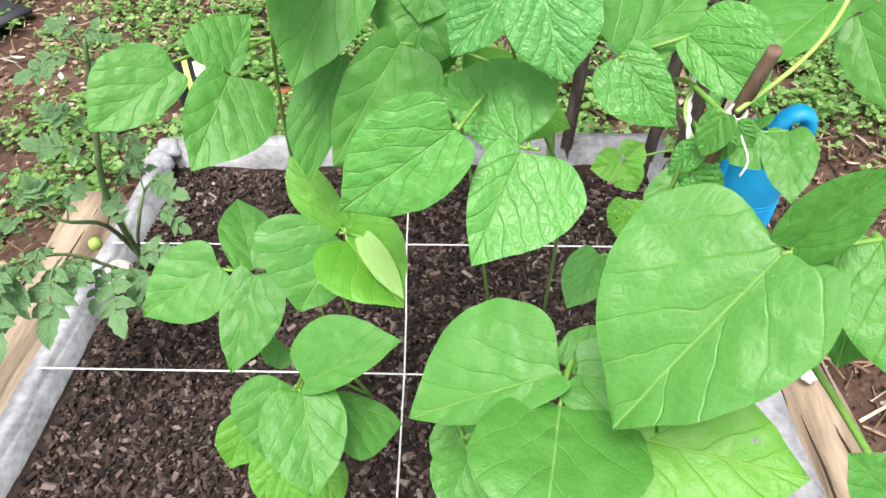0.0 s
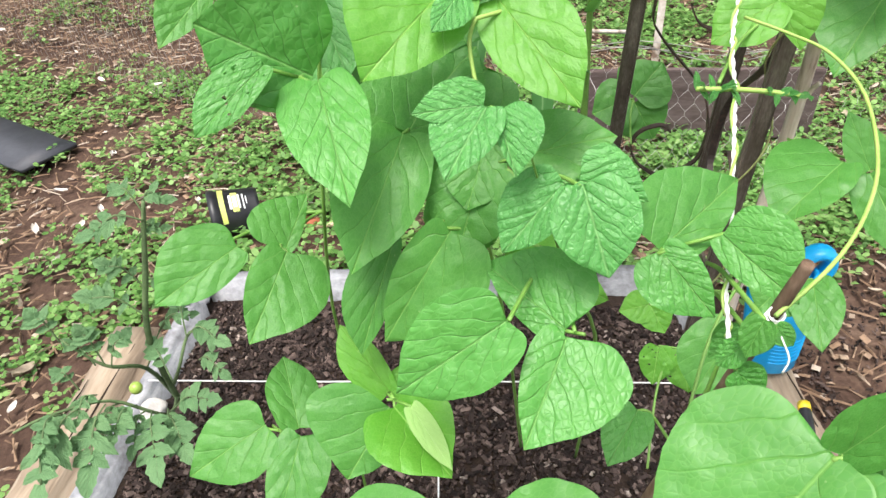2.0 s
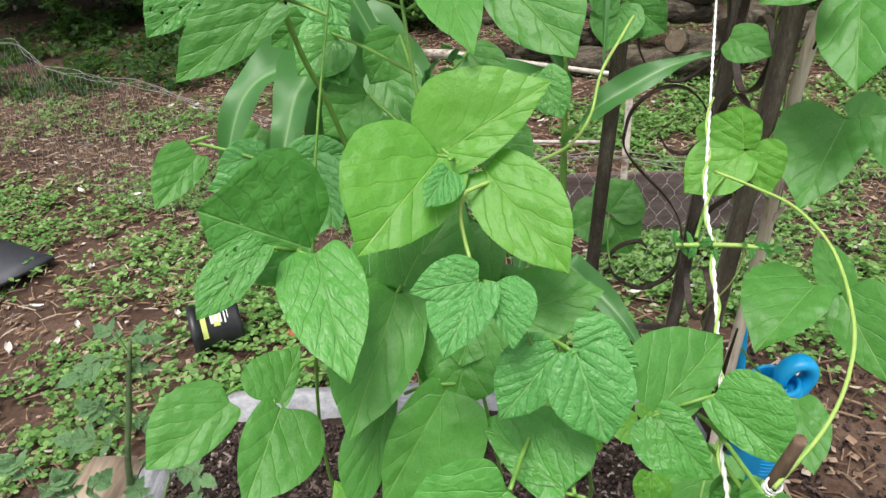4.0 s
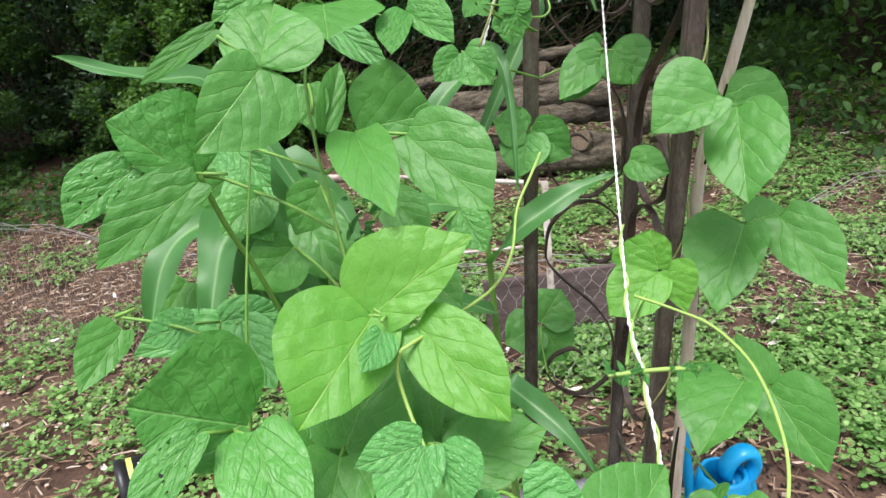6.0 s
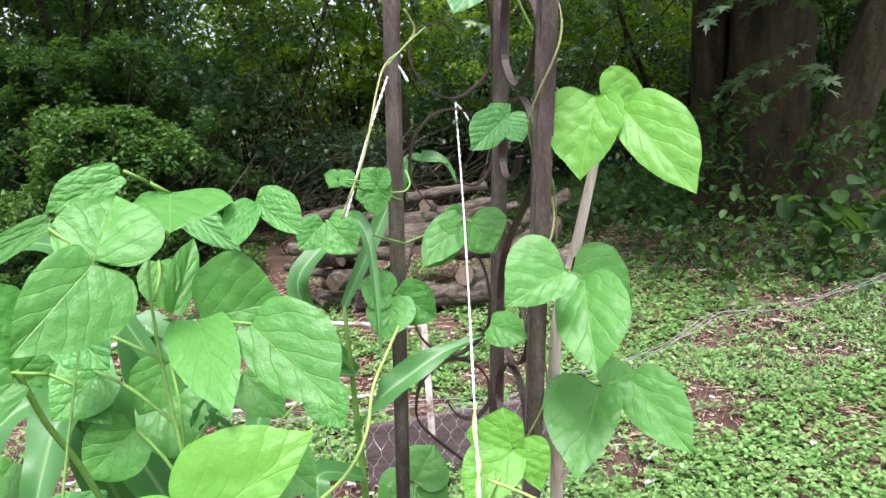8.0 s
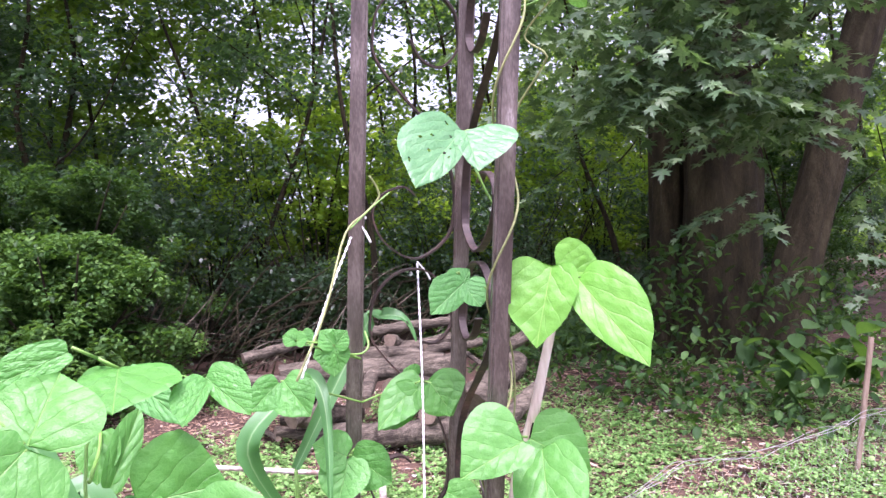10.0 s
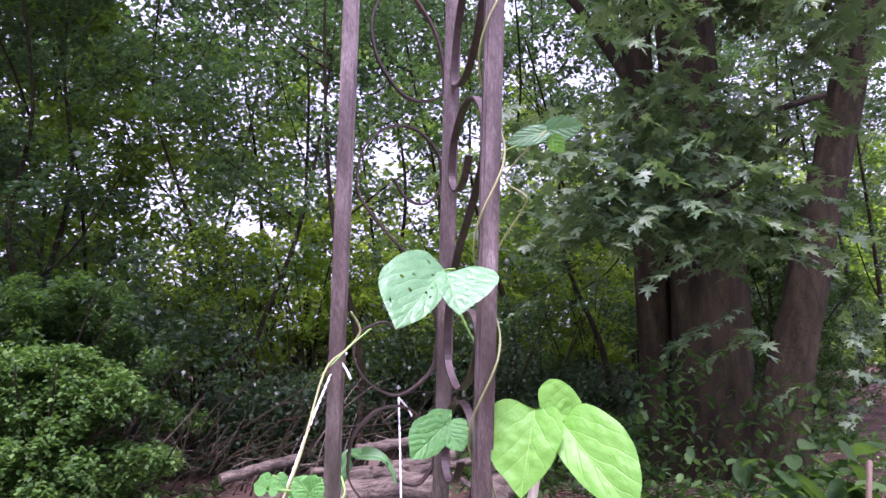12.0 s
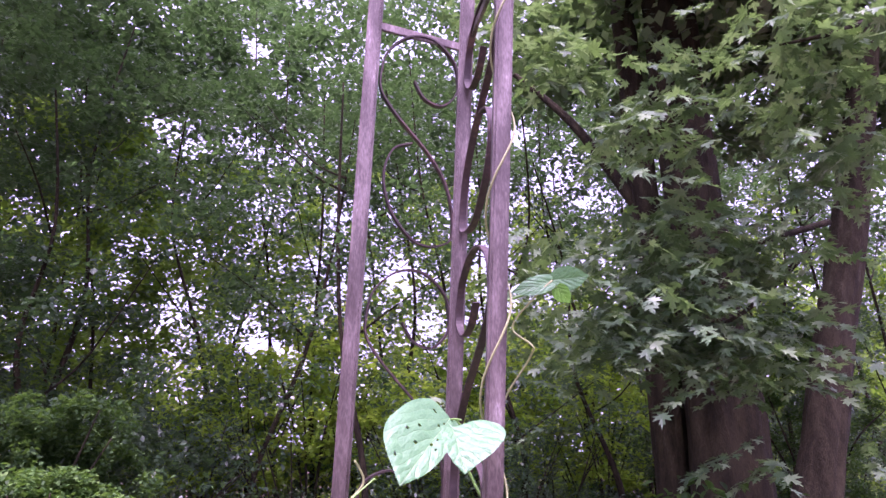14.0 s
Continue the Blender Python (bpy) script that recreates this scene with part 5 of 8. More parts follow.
stalk(PLANT_D, [(0.410, 1.324, 1.286), (0.352, 1.278, 1.311), (0.295, 1.188, 1.345)], 0.0019)
stalk(PLANT_D, [(0.585, 1.130, 1.800), (0.634, 1.133, 1.811), (0.683, 1.092, 1.829)], 0.0019)
stalk(PLANT_D, [(0.683, 1.092, 1.829), (0.685, 1.088, 1.821)], 0.0016, "petiole")
stalk(PLANT_D, [(0.585, 1.130, 0.471), (0.499, 1.121, 0.480), (0.413, 1.069, 0.496)], 0.0019)
stalk(PLANT_D, [(0.413, 1.069, 0.496), (0.411, 1.063, 0.496)], 0.0016, "petiole")
stalk(PLANT_D, [(0.413, 1.069, 0.496), (0.416, 1.070, 0.503)], 0.0016, "petiole")
stalk(PLANT_D, [(0.351, 0.686, 0.629), (0.338, 0.731, 0.622), (0.324, 0.732, 0.624)], 0.0019)
stalk(PLANT_D, [(0.346, 0.643, 0.714), (0.384, 0.727, 0.759), (0.421, 0.768, 0.812)], 0.0019)
stalk(PLANT_D, [(0.585, 1.130, 0.600), (0.583, 1.074, 0.610), (0.582, 0.974, 0.628)], 0.0019)
stalk(PLANT_D, [(0.582, 0.974, 0.628), (0.605, 0.974, 0.630)], 0.0016, "petiole")
stalk(PLANT_D, [(0.582, 0.974, 0.628), (0.570, 0.970, 0.630)], 0.0016, "petiole")
stalk(PLANT_D, [(0.582, 0.974, 0.628), (0.566, 0.971, 0.631)], 0.0016, "petiole")
stalk(PLANT_D, [(0.363, 0.771, 0.457), (0.386, 0.869, 0.494), (0.409, 0.923, 0.540)], 0.0019)
stalk(PLANT_D, [(0.409, 0.923, 0.540), (0.392, 0.920, 0.545)], 0.0016, "petiole")
stalk(PLANT_D, [(0.409, 0.923, 0.540), (0.425, 0.920, 0.540)], 0.0016, "petiole")
stalk(PLANT_B, [(-0.013, 0.800, 1.014), (-0.037, 0.888, 1.027), (-0.060, 0.932, 1.048)], 0.0019)
stalk(PLANT_B, [(-0.060, 0.932, 1.048), (-0.056, 0.919, 1.054)], 0.0016, "petiole")
stalk(PLANT_B, [(-0.060, 0.932, 1.048), (-0.036, 0.916, 1.051)], 0.0016, "petiole")
stalk(PLANT_B, [(-0.060, 0.932, 1.048), (-0.073, 0.884, 1.073)], 0.0016, "petiole")
stalk(PLANT_B, [(-0.060, 0.932, 1.048), (-0.061, 0.967, 1.041)], 0.0016, "petiole")
stalk(PLANT_B, [(-0.060, 0.932, 1.048), (-0.071, 0.955, 1.025)], 0.0016, "petiole")
stalk(PLANT_B, [(0.089, 0.890, 1.214), (0.029, 0.974, 1.220), (-0.030, 1.015, 1.235)], 0.0019)
stalk(PLANT_B, [(0.083, 0.910, 1.271), (0.076, 1.001, 1.273), (0.070, 1.049, 1.282)], 0.0019)
stalk(PLANT_B, [(0.113, 0.841, 1.014), (0.120, 0.862, 1.020), (0.127, 0.839, 1.034)], 0.0019)
stalk(PLANT_B, [(0.109, 0.941, 1.343), (0.107, 0.997, 1.343), (0.106, 1.009, 1.350)], 0.0019)
stalk(PLANT_D, [(0.337, 0.646, 0.886), (0.338, 0.621, 0.901), (0.339, 0.552, 0.924)], 0.0019)
stalk(PLANT_D, [(0.339, 0.552, 0.924), (0.347, 0.553, 0.942)], 0.0016, "petiole")
stalk(PLANT_D, [(0.339, 0.552, 0.924), (0.353, 0.580, 0.898)], 0.0016, "petiole")
stalk(PLANT_D, [(0.339, 0.552, 0.924), (0.352, 0.608, 0.883)], 0.0016, "petiole")
stalk(PLANT_D, [(0.339, 0.552, 0.924), (0.320, 0.518, 0.946)], 0.0016, "petiole")
stalk(PLANT_D, [(0.339, 0.552, 0.924), (0.317, 0.512, 0.930)], 0.0016, "petiole")
stalk(PLANT_D, [(0.339, 0.552, 0.924), (0.339, 0.523, 0.960)], 0.0016, "petiole")
stalk(PLANT_D, [(0.336, 0.657, 0.907), (0.332, 0.608, 0.936), (0.327, 0.516, 0.972)], 0.0019)
stalk(PLANT_B, [(0.097, 0.860, 1.129), (0.078, 0.994, 1.135), (0.060, 1.084, 1.149)], 0.0019)
stalk(PLANT_B, [(0.097, 0.860, 1.129), (0.122, 0.981, 1.125), (0.146, 1.059, 1.130)], 0.0019)
stalk(PLANT_B, [(0.104, 0.847, 1.071), (0.168, 0.972, 1.083), (0.232, 1.052, 1.103)], 0.0019)
stalk(PLANT_B, [(0.104, 0.847, 1.071), (0.062, 0.964, 1.076), (0.019, 1.038, 1.088)], 0.0019)
stalk(PLANT_B, [(0.109, 0.844, 1.043), (0.136, 0.942, 1.044), (0.164, 0.995, 1.053)], 0.0019)
stalk(PLANT_A, [(0.280, 0.800, 0.190), (0.280, 0.650, 0.450), (0.265, 0.520, 0.700), (0.300, 0.460, 0.840), (0.360, 0.440, 0.930)], [0.0028, 0.0022, 0.0008], "stem")
stalk(PLANT_A, [(0.280, 0.800, 0.190), (0.340, 0.600, 0.500), (0.400, 0.500, 0.720), (0.440, 0.460, 0.900)], [0.0028, 0.0022, 0.0008], "stem")
stalk(PLANT_B, [(0.200, 1.000, 0.190), (0.170, 0.880, 0.600), (0.130, 0.830, 0.900), (0.100, 0.850, 1.100), (0.080, 0.920, 1.300), (0.120, 0.950, 1.360), (0.200, 0.950, 1.340)], [0.0028, 0.0022, 0.0008], "stem")
stalk(PLANT_B, [(0.300, 0.980, 0.190), (0.280, 0.800, 0.650), (0.220, 0.680, 0.880), (0.180, 0.620, 1.040)], [0.0028, 0.0022, 0.0008], "stem")
stalk(PLANT_B, [(-0.050, 0.950, 0.190), (-0.070, 0.880, 0.600), (-0.030, 0.800, 0.900), (0.000, 0.800, 1.100), (0.030, 0.860, 1.270)], [0.0028, 0.0022, 0.0008], "stem")
stalk(PLANT_C, [(0.000, 0.800, 0.190), (-0.020, 0.720, 0.450), (0.000, 0.700, 0.700)], [0.0028, 0.0022, 0.0008], "stem")
stalk(PLANT_C, [(0.000, 0.800, 0.190), (-0.070, 0.700, 0.450), (-0.100, 0.680, 0.620)], [0.0028, 0.0022, 0.0008], "stem")
stalk(PLANT_C, [(0.020, 0.780, 0.190), (0.000, 0.620, 0.420), (0.000, 0.550, 0.600)], [0.0028, 0.0022, 0.0008], "stem")


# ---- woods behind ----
# Shade is put into the first leaf colour, sunlight into the second.
shade_wood_leaf = island_material("woodland_leaf_shaded", [(0.1, (0.014, 0.032, 0.018)), (0.5, (0.030, 0.062, 0.032)), (0.9, (0.070, 0.120, 0.060))], 0.38, 0.33, (0.17, 0.40, 0.06), 0.5)
lit_wood_leaf = island_material("woodland_leaf_lit", [(0.1, (0.030, 0.065, 0.014)), (0.5, (0.090, 0.170, 0.026)), (0.9, (0.190, 0.305, 0.045))], 0.42, 0.50, (0.42, 0.74, 0.05), 0.4)
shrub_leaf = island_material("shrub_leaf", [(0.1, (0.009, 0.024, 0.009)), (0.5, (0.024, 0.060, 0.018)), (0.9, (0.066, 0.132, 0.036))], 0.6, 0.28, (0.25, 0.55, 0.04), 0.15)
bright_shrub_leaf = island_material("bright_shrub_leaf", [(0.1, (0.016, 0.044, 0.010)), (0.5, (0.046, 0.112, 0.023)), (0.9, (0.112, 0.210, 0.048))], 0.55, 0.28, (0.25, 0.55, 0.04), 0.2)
maple_leaf = island_material("lobed_leaf", [(0.1, (0.040, 0.078, 0.038)), (0.5, (0.092, 0.160, 0.078)), (0.9, (0.20, 0.285, 0.145))], 0.42, 0.28, (0.25, 0.5, 0.05))


def trunk_tube(name, pts, radii, parent, seed, seg=40, mat=None):
    pts = smooth_path(pts, 8 if seg < 12 else 26)
    rr = [float(np.interp(i / (len(pts) - 1), np.linspace(0, 1, len(radii)), radii)) for i in range(len(pts))]
    v, f = tube_data(pts, rr, seg)
    out = []
    for i, p in enumerate(v):
        c = pts[min(i // seg, len(pts) - 1)]
        d = Vector(p) - c
        k = i % seg
        d *= 1 + 0.26 * noise.noise(Vector((math.cos(k * 6.28 / seg) * 2.2, math.sin(k * 6.28 / seg) * 1.6, c.z * 0.5 + seed))) + 0.13 * noise.noise(Vector((k * 1.7, c.z * 1.2, seed))) + 0.05 * noise.noise(Vector((k * 3.1, c.z * 5, seed)))
        out.append(c + d)
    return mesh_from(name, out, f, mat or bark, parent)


def cloud_mesh(name, clumps, leaf, mat, parent, seed):
    """A crown out of many clumps (centre, half sizes, count) of small folded leaves."""
    g = np.random.default_rng(seed)
    cs = np.concatenate([np.tile(np.array([*c, *s]), (n, 1)) for c, s, n in clumps])
    n = len(cs)
    d = g.normal(size=(n, 3))
    d /= np.linalg.norm(d, axis=1)[:, None]
    p = cs[:, :3] + d * cs[:, 3:] * (g.random(n) ** 0.42)[:, None]
    s = leaf * g.uniform(0.6, 1.4, n)
    yaw, tilt, roll = g.uniform(0, 6.283, n), g.uniform(-1.0, 0.45, n), g.uniform(-0.7, 0.7, n)
    along = np.stack([np.cos(yaw) * np.cos(tilt), np.sin(yaw) * np.cos(tilt), np.sin(tilt)], 1)
    side = np.stack([-np.sin(yaw) * np.cos(roll), np.cos(yaw) * np.cos(roll), np.sin(roll)], 1)
    up = np.cross(along, side)
    s = s[:, None]
    v = np.stack([p, p + s * (0.45 * along + 0.40 * side + 0.08 * up), p + s * 1.15 * along, p + s * (0.45 * along - 0.40 * side + 0.08 * up)], 1).reshape(-1, 3)
    o = np.arange(n)[:, None] * 4
    f = np.concatenate([o + np.array([[0, 1, 2]]), o + np.array([[0, 2, 3]])], 1).reshape(-1, 3)
    me = bpy.data.meshes.new(name)
    me.vertices.add(len(v))
    me.vertices.foreach_set("co", v.ravel())
    me.loops.add(len(f) * 3)
    me.loops.foreach_set("vertex_index", f.ravel().astype(np.int32))
    me.polygons.add(len(f))
    me.polygons.foreach_set("loop_start", np.arange(0, len(f) * 3, 3, dtype=np.int32))
    me.update(calc_edges=True)
    me.validate()
    me.materials.append(mat)
    ob = new(name, me)
    if parent:
        join_to(ob, parent)
    return ob


def woods():
    rnd = random.Random(21)
    # rows of slender trees, each with its own ragged crown that reaches low
    for k in range(45):
        row = k % 3
        x = -11.5 + (k // 3) * 1.75 + rnd.uniform(-0.7, 0.7) + 0.5 * row
        y = (9.3, 11.8, 15.0)[row] + rnd.uniform(-0.8, 0.8)
        h = (7.0, 9.0, 11.5)[row] + rnd.uniform(-1, 1.2)
        t = thing("woodland_tree", "slender dark-barked tree in the leafy woodland edge", "tree", "woodland trees", (x, y, 0))
        lean = rnd.uniform(-1.5, 1.5)
        trunk_tube("trunk", [(x, y, -0.1), (x + lean * 0.2 + rnd.uniform(-0.25, 0.25), y, h * 0.2), (x + lean * 0.5 + rnd.uniform(-0.35, 0.35), y, h * 0.45), (x + lean * 0.8 + rnd.uniform(-0.3, 0.3), y, h * 0.7), (x + lean, y, h)], [rnd.uniform(0.04, 0.075), 0.03, 0.012], t, k, 8)
        for b in range(3):
            z0 = h * rnd.uniform(0.15, 0.8)
            a = rnd.uniform(0, 6.28)
            c = Vector((x + lean * z0 / h, y, z0))
            tube("limb", [c, c + Vector((0.6 * math.cos(a), 0.6 * math.sin(a), 0.4)), c + Vector((1.5 * math.cos(a), 1.4 * math.sin(a), 0.7 + rnd.random()))], [0.018, 0.012, 0.005], bark, t, seg=5, steps=4)
        clumps = []
        for c in range(33 if x < 0 else 30):
            zc = rnd.uniform(0.6 if row else 1.6, h + 1.0)
            clumps.append(((x + rnd.uniform(-1.9, 1.9), y + rnd.uniform(-1.5, 1.5), zc), (rnd.uniform(0.3, 0.85), rnd.uniform(0.35, 0.8), rnd.uniform(0.16, 0.42)), int((1.05 if zc > 4.6 else 0.9) * (190 if x < -1.4 or (x > 7.5 and zc < 4) else 150 if x < 1.8 else 96))))
        # Overhang above the view, added to shade the wood's edge below it.
        if row == 0:
            for c in range(16 if x < 0.0 else 4):
                clumps.append(((x + rnd.uniform(-1.6, 1.6), y - rnd.uniform(0.6, 4.4), rnd.uniform(6.9, 9.0)), (0.9, 0.8, 0.35), 260 if x < 1.0 else 80))
        # High clumps out of view, added to darken the foliage under them.
        for c in range(7 if x < -0.5 else 3 if x < 3.5 else 1):
            clumps.append(((x + rnd.uniform(-1.6, 1.6), y - rnd.uniform(-1.0, 3.5), rnd.uniform(9.6, 12.5)), (1.2, 1.2, 0.6), 300))
        # The far row's low clumps take the sunlit colour, all others the shaded.
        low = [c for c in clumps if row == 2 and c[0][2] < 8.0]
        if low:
            cloud_mesh("lower_crown", low, 0.13, lit_wood_leaf, t, k)
        cloud_mesh("crown", [c for c in clumps if c not in low], (0.072, 0.095, 0.13)[row], shade_wood_leaf, t, k)
    # low thicket along the foot of the trees
    for k in range(30):
        x, y = -9.5 + (k % 15) * 1.35 + rnd.uniform(-0.3, 0.3), rnd.uniform(8.4, 9.6) + (2.6 if k > 14 else 0)
        if 3.4 < x < 6.2:
            y += 0.8
        t = thing("undergrowth_bush", "dark tangled bush in the shade under the trees", "bush", "undergrowth", (x, y, 0))
        clumps = [((x + rnd.uniform(-0.9, 0.9), y + rnd.uniform(-0.6, 0.6), rnd.uniform(0.1, 1.0 if 0.4 < x < 2.7 or 4.6 < x < 7.2 else 2.1)), (0.5, 0.5, 0.3), 150) for _ in range(34)]
        cloud_mesh("foliage", clumps, 0.058, shade_wood_leaf, t, 100 + k)
        for b in range(6):
            a = rnd.uniform(0, 6.28)
            tube("branch", [(x, y, 0), (x + 0.4 * math.cos(a), y + 0.3 * math.sin(a), 1.0), (x + 0.9 * math.cos(a), y + 0.6 * math.sin(a), rnd.uniform(1.4, 2.3))], [0.02, 0.013, 0.005], bark, t, seg=5, steps=4)


woods()


def far_woods():
    """The depth of the wood: crowns too far in to tell apart, thinner where the sky shows through."""
    rnd = random.Random(55)
    clumps = []
    for _ in range(1800):
        y = rnd.uniform(18, 26)
        x = rnd.uniform(-0.55, 1.3) * y
        z = rnd.uniform(0.2, 17)
        mid = math.exp(-((x / y - 0.09) / 0.34) ** 2) * min(1.0, max(0.0, (z - 2.0) / 2.0))
        if z > 7.0:
            mid = 0.58 if x / y < 0.18 else 0.66 if x / y < 0.36 else 0.85
        if rnd.random() < 0.84 * mid:
            continue
        clumps.append(((x, y, z), (1.3, 1.0, 0.8), 210))
    # Sunlight is in the lower crowns' colour, shade in the treetops'.
    ob = cloud_mesh("far_woods", [c for c in clumps if c[0][2] < 8.5], 0.19, lit_wood_leaf, None, 56)
    tagged(ob, "depth of the deciduous wood behind its edge, sunlight put into its colour", "woods", kind="stuff")
    ob = cloud_mesh("far_treetops", [c for c in clumps if c[0][2] >= 8.5], 0.19, shade_wood_leaf, None, 57)
    tagged(ob, "distant treetops with shade put into their leaf colour, sky showing through", "woods", kind="stuff")


far_woods()
# The yellow-green brightness is sunlight on foliage, put into the leaf colour.
sunlit_leaf = island_material("yellow_green_sunlit_leaf", [(0.1, (0.10, 0.20, 0.020)), (0.5, (0.20, 0.36, 0.034)), (0.9, (0.36, 0.54, 0.06))], 0.45, 0.55, (0.6, 0.85, 0.05))


def sunlit_tree(x, y, h, seed):
    """A thin tree with loose yellow-green sprays, coloured as if the sun struck them."""
    rnd = random.Random(seed)
    t = thing("sunlit_tree", "thin tree among the woods, sunlight put into its yellow-green leaf colour", "tree", "young trees", (x, y, 0))
    for k in range(5):
        a = rnd.uniform(0, 6.28)
        tube("stem", [(x, y, 0), (x + 0.2 * math.cos(a), y + 0.2 * math.sin(a), h * 0.5), (x + 0.7 * math.cos(a), y + 0.5 * math.sin(a), h * rnd.uniform(0.8, 1.0))], [0.025, 0.015, 0.005], bark, t, seg=5, steps=4)
    clumps = [((x + rnd.gauss(0, 0.6), y + rnd.gauss(0, 0.4), rnd.uniform(0.35, 1.05) * h), (rnd.uniform(0.2, 0.5), 0.3, rnd.uniform(0.1, 0.25)), 90) for _ in range(34)]
    cloud_mesh("crown", clumps, 0.085, sunlit_leaf, t, seed)


for k, (x, y, h) in enumerate(((0.7, 11.0, 3.2), (2.2, 11.6, 3.0), (6.6, 11.2, 3.0), (5.4, 11.8, 3.6), (3.6, 11.4, 2.6), (1.5, 10.6, 3.7), (4.6, 10.9, 3.3), (2.9, 10.7, 2.6), (0.0, 11.2, 2.8))):
    sunlit_tree(x, y, h, 70 + k)


def shrub(x, y, w, h, seed, label, count, mat):
    rnd = random.Random(seed)
    t = thing("shrub", label, "shrub", place=(x, y, ground_z(x, y)))
    for k in range(7):
        a = rnd.uniform(0, 6.28)
        tube("branch", [(x, y, 0), (x + 0.3 * w * math.cos(a), y + 0.2 * w * math.sin(a), h * 0.45), (x + 0.7 * w * math.cos(a), y + 0.5 * w * math.sin(a), h * rnd.uniform(0.6, 0.95))], [0.025, 0.015, 0.006], bark, t, seg=6)
    clumps = []
    for c in range(count):
        zc = h * rnd.random() ** 0.8
        rad = w * (1.15 - 0.75 * zc / h) * rnd.uniform(0.75, 1.25)
        a, r = rnd.uniform(0, 6.28), rad * math.sqrt(rnd.random())
        clumps.append(((x + r * math.cos(a), y + 0.7 * r * math.sin(a), zc), (rnd.uniform(0.07, 0.20), 0.20, rnd.uniform(0.07, 0.17)), 190))
    cloud_mesh("crown", clumps, 0.040, mat, t, seed)


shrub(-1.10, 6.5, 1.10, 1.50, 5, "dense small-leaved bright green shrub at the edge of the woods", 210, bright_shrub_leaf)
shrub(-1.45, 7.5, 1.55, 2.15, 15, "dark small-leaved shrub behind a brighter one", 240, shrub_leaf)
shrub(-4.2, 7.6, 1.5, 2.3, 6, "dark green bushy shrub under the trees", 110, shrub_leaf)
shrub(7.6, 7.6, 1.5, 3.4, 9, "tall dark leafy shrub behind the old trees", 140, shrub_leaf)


def woodland_herbs():
    """Dark low herbs that hide the soil under the edge of the trees."""
    rnd = random.Random(91)
    clumps = []
    for k in range(420):
        if k % 3:
            x, y = rnd.uniform(2.7, 7.0), rnd.uniform(6.0, 9.6)
        else:
            x, y = rnd.uniform(-4.8, -1.2), rnd.uniform(5.3, 8.8)
        clumps.append(((x, y, ground_z(x, y) + rnd.uniform(0.03, 0.16)), (rnd.uniform(0.12, 0.34), rnd.uniform(0.12, 0.34), rnd.uniform(0.04, 0.14)), 70))
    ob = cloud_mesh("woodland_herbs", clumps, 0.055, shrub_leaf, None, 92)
    tagged(ob, "low dark green herbs covering the soil under the trees", "herbs", kind="stuff")


woodland_herbs()


def big_tree(name_label, pts, radii, seed, mat=None):
    t = thing("tree", name_label, "tree", "", pts[0])
    trunk_tube("trunk", pts, radii, t, seed, mat=mat)
    return t


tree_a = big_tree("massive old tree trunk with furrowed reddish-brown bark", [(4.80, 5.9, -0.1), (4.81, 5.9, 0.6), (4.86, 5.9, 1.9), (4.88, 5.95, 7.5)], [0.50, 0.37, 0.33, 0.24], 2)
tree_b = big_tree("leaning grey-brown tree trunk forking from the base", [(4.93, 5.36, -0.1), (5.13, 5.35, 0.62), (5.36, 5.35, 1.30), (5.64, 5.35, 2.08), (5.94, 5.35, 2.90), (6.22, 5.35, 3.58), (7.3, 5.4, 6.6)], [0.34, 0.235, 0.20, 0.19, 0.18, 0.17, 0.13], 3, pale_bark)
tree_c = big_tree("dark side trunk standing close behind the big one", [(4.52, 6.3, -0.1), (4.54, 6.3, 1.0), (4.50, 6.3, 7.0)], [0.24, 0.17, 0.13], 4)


# Crown mass added mostly above the view, to shade trunks and ground.
def shading_crown(t, spots, seed, count=230):
    rnd = random.Random(seed)
    clumps = []
    for x, y, z in spots:
        for _ in range(5):
            clumps.append(((x + rnd.uniform(-0.8, 0.8), y + rnd.uniform(-0.8, 0.8), z + rnd.uniform(-0.4, 0.6)), (0.7, 0.7, 0.3), count))
    cloud_mesh("crown", clumps, 0.13, maple_leaf, t, seed)


rnd = random.Random(77)
shading_crown(tree_a, [(rnd.uniform(4.4, 8.5), rnd.uniform(5.6, 8.2), rnd.uniform(6.8, 9.0)) for a in range(24)], 1, 95)
shading_crown(tree_b, [(rnd.uniform(5.5, 10.0), rnd.uniform(4.8, 7.5), rnd.uniform(5.8, 8.5)) for a in range(20)], 2, 130)
shading_crown(tree_c, [(rnd.uniform(3.6, 7.5), rnd.uniform(7.2, 9.0), rnd.uniform(7.0, 9.0)) for a in range(8)], 3, 110)
# Unseen clumps between sun and trunks, added only to darken them.
shading_crown(tree_b, [(rnd.uniform(3.8, 6.8), rnd.uniform(3.7, 5.2), rnd.uniform(6.4, 7.8)) for a in range(16)], 4, 110)
tube("limb", [(4.45, 6.3, 4.2), (3.9, 6.7, 5.4), (3.2, 7.4, 6.6)], [0.07, 0.05, 0.02], bark, tree_c, seg=8)


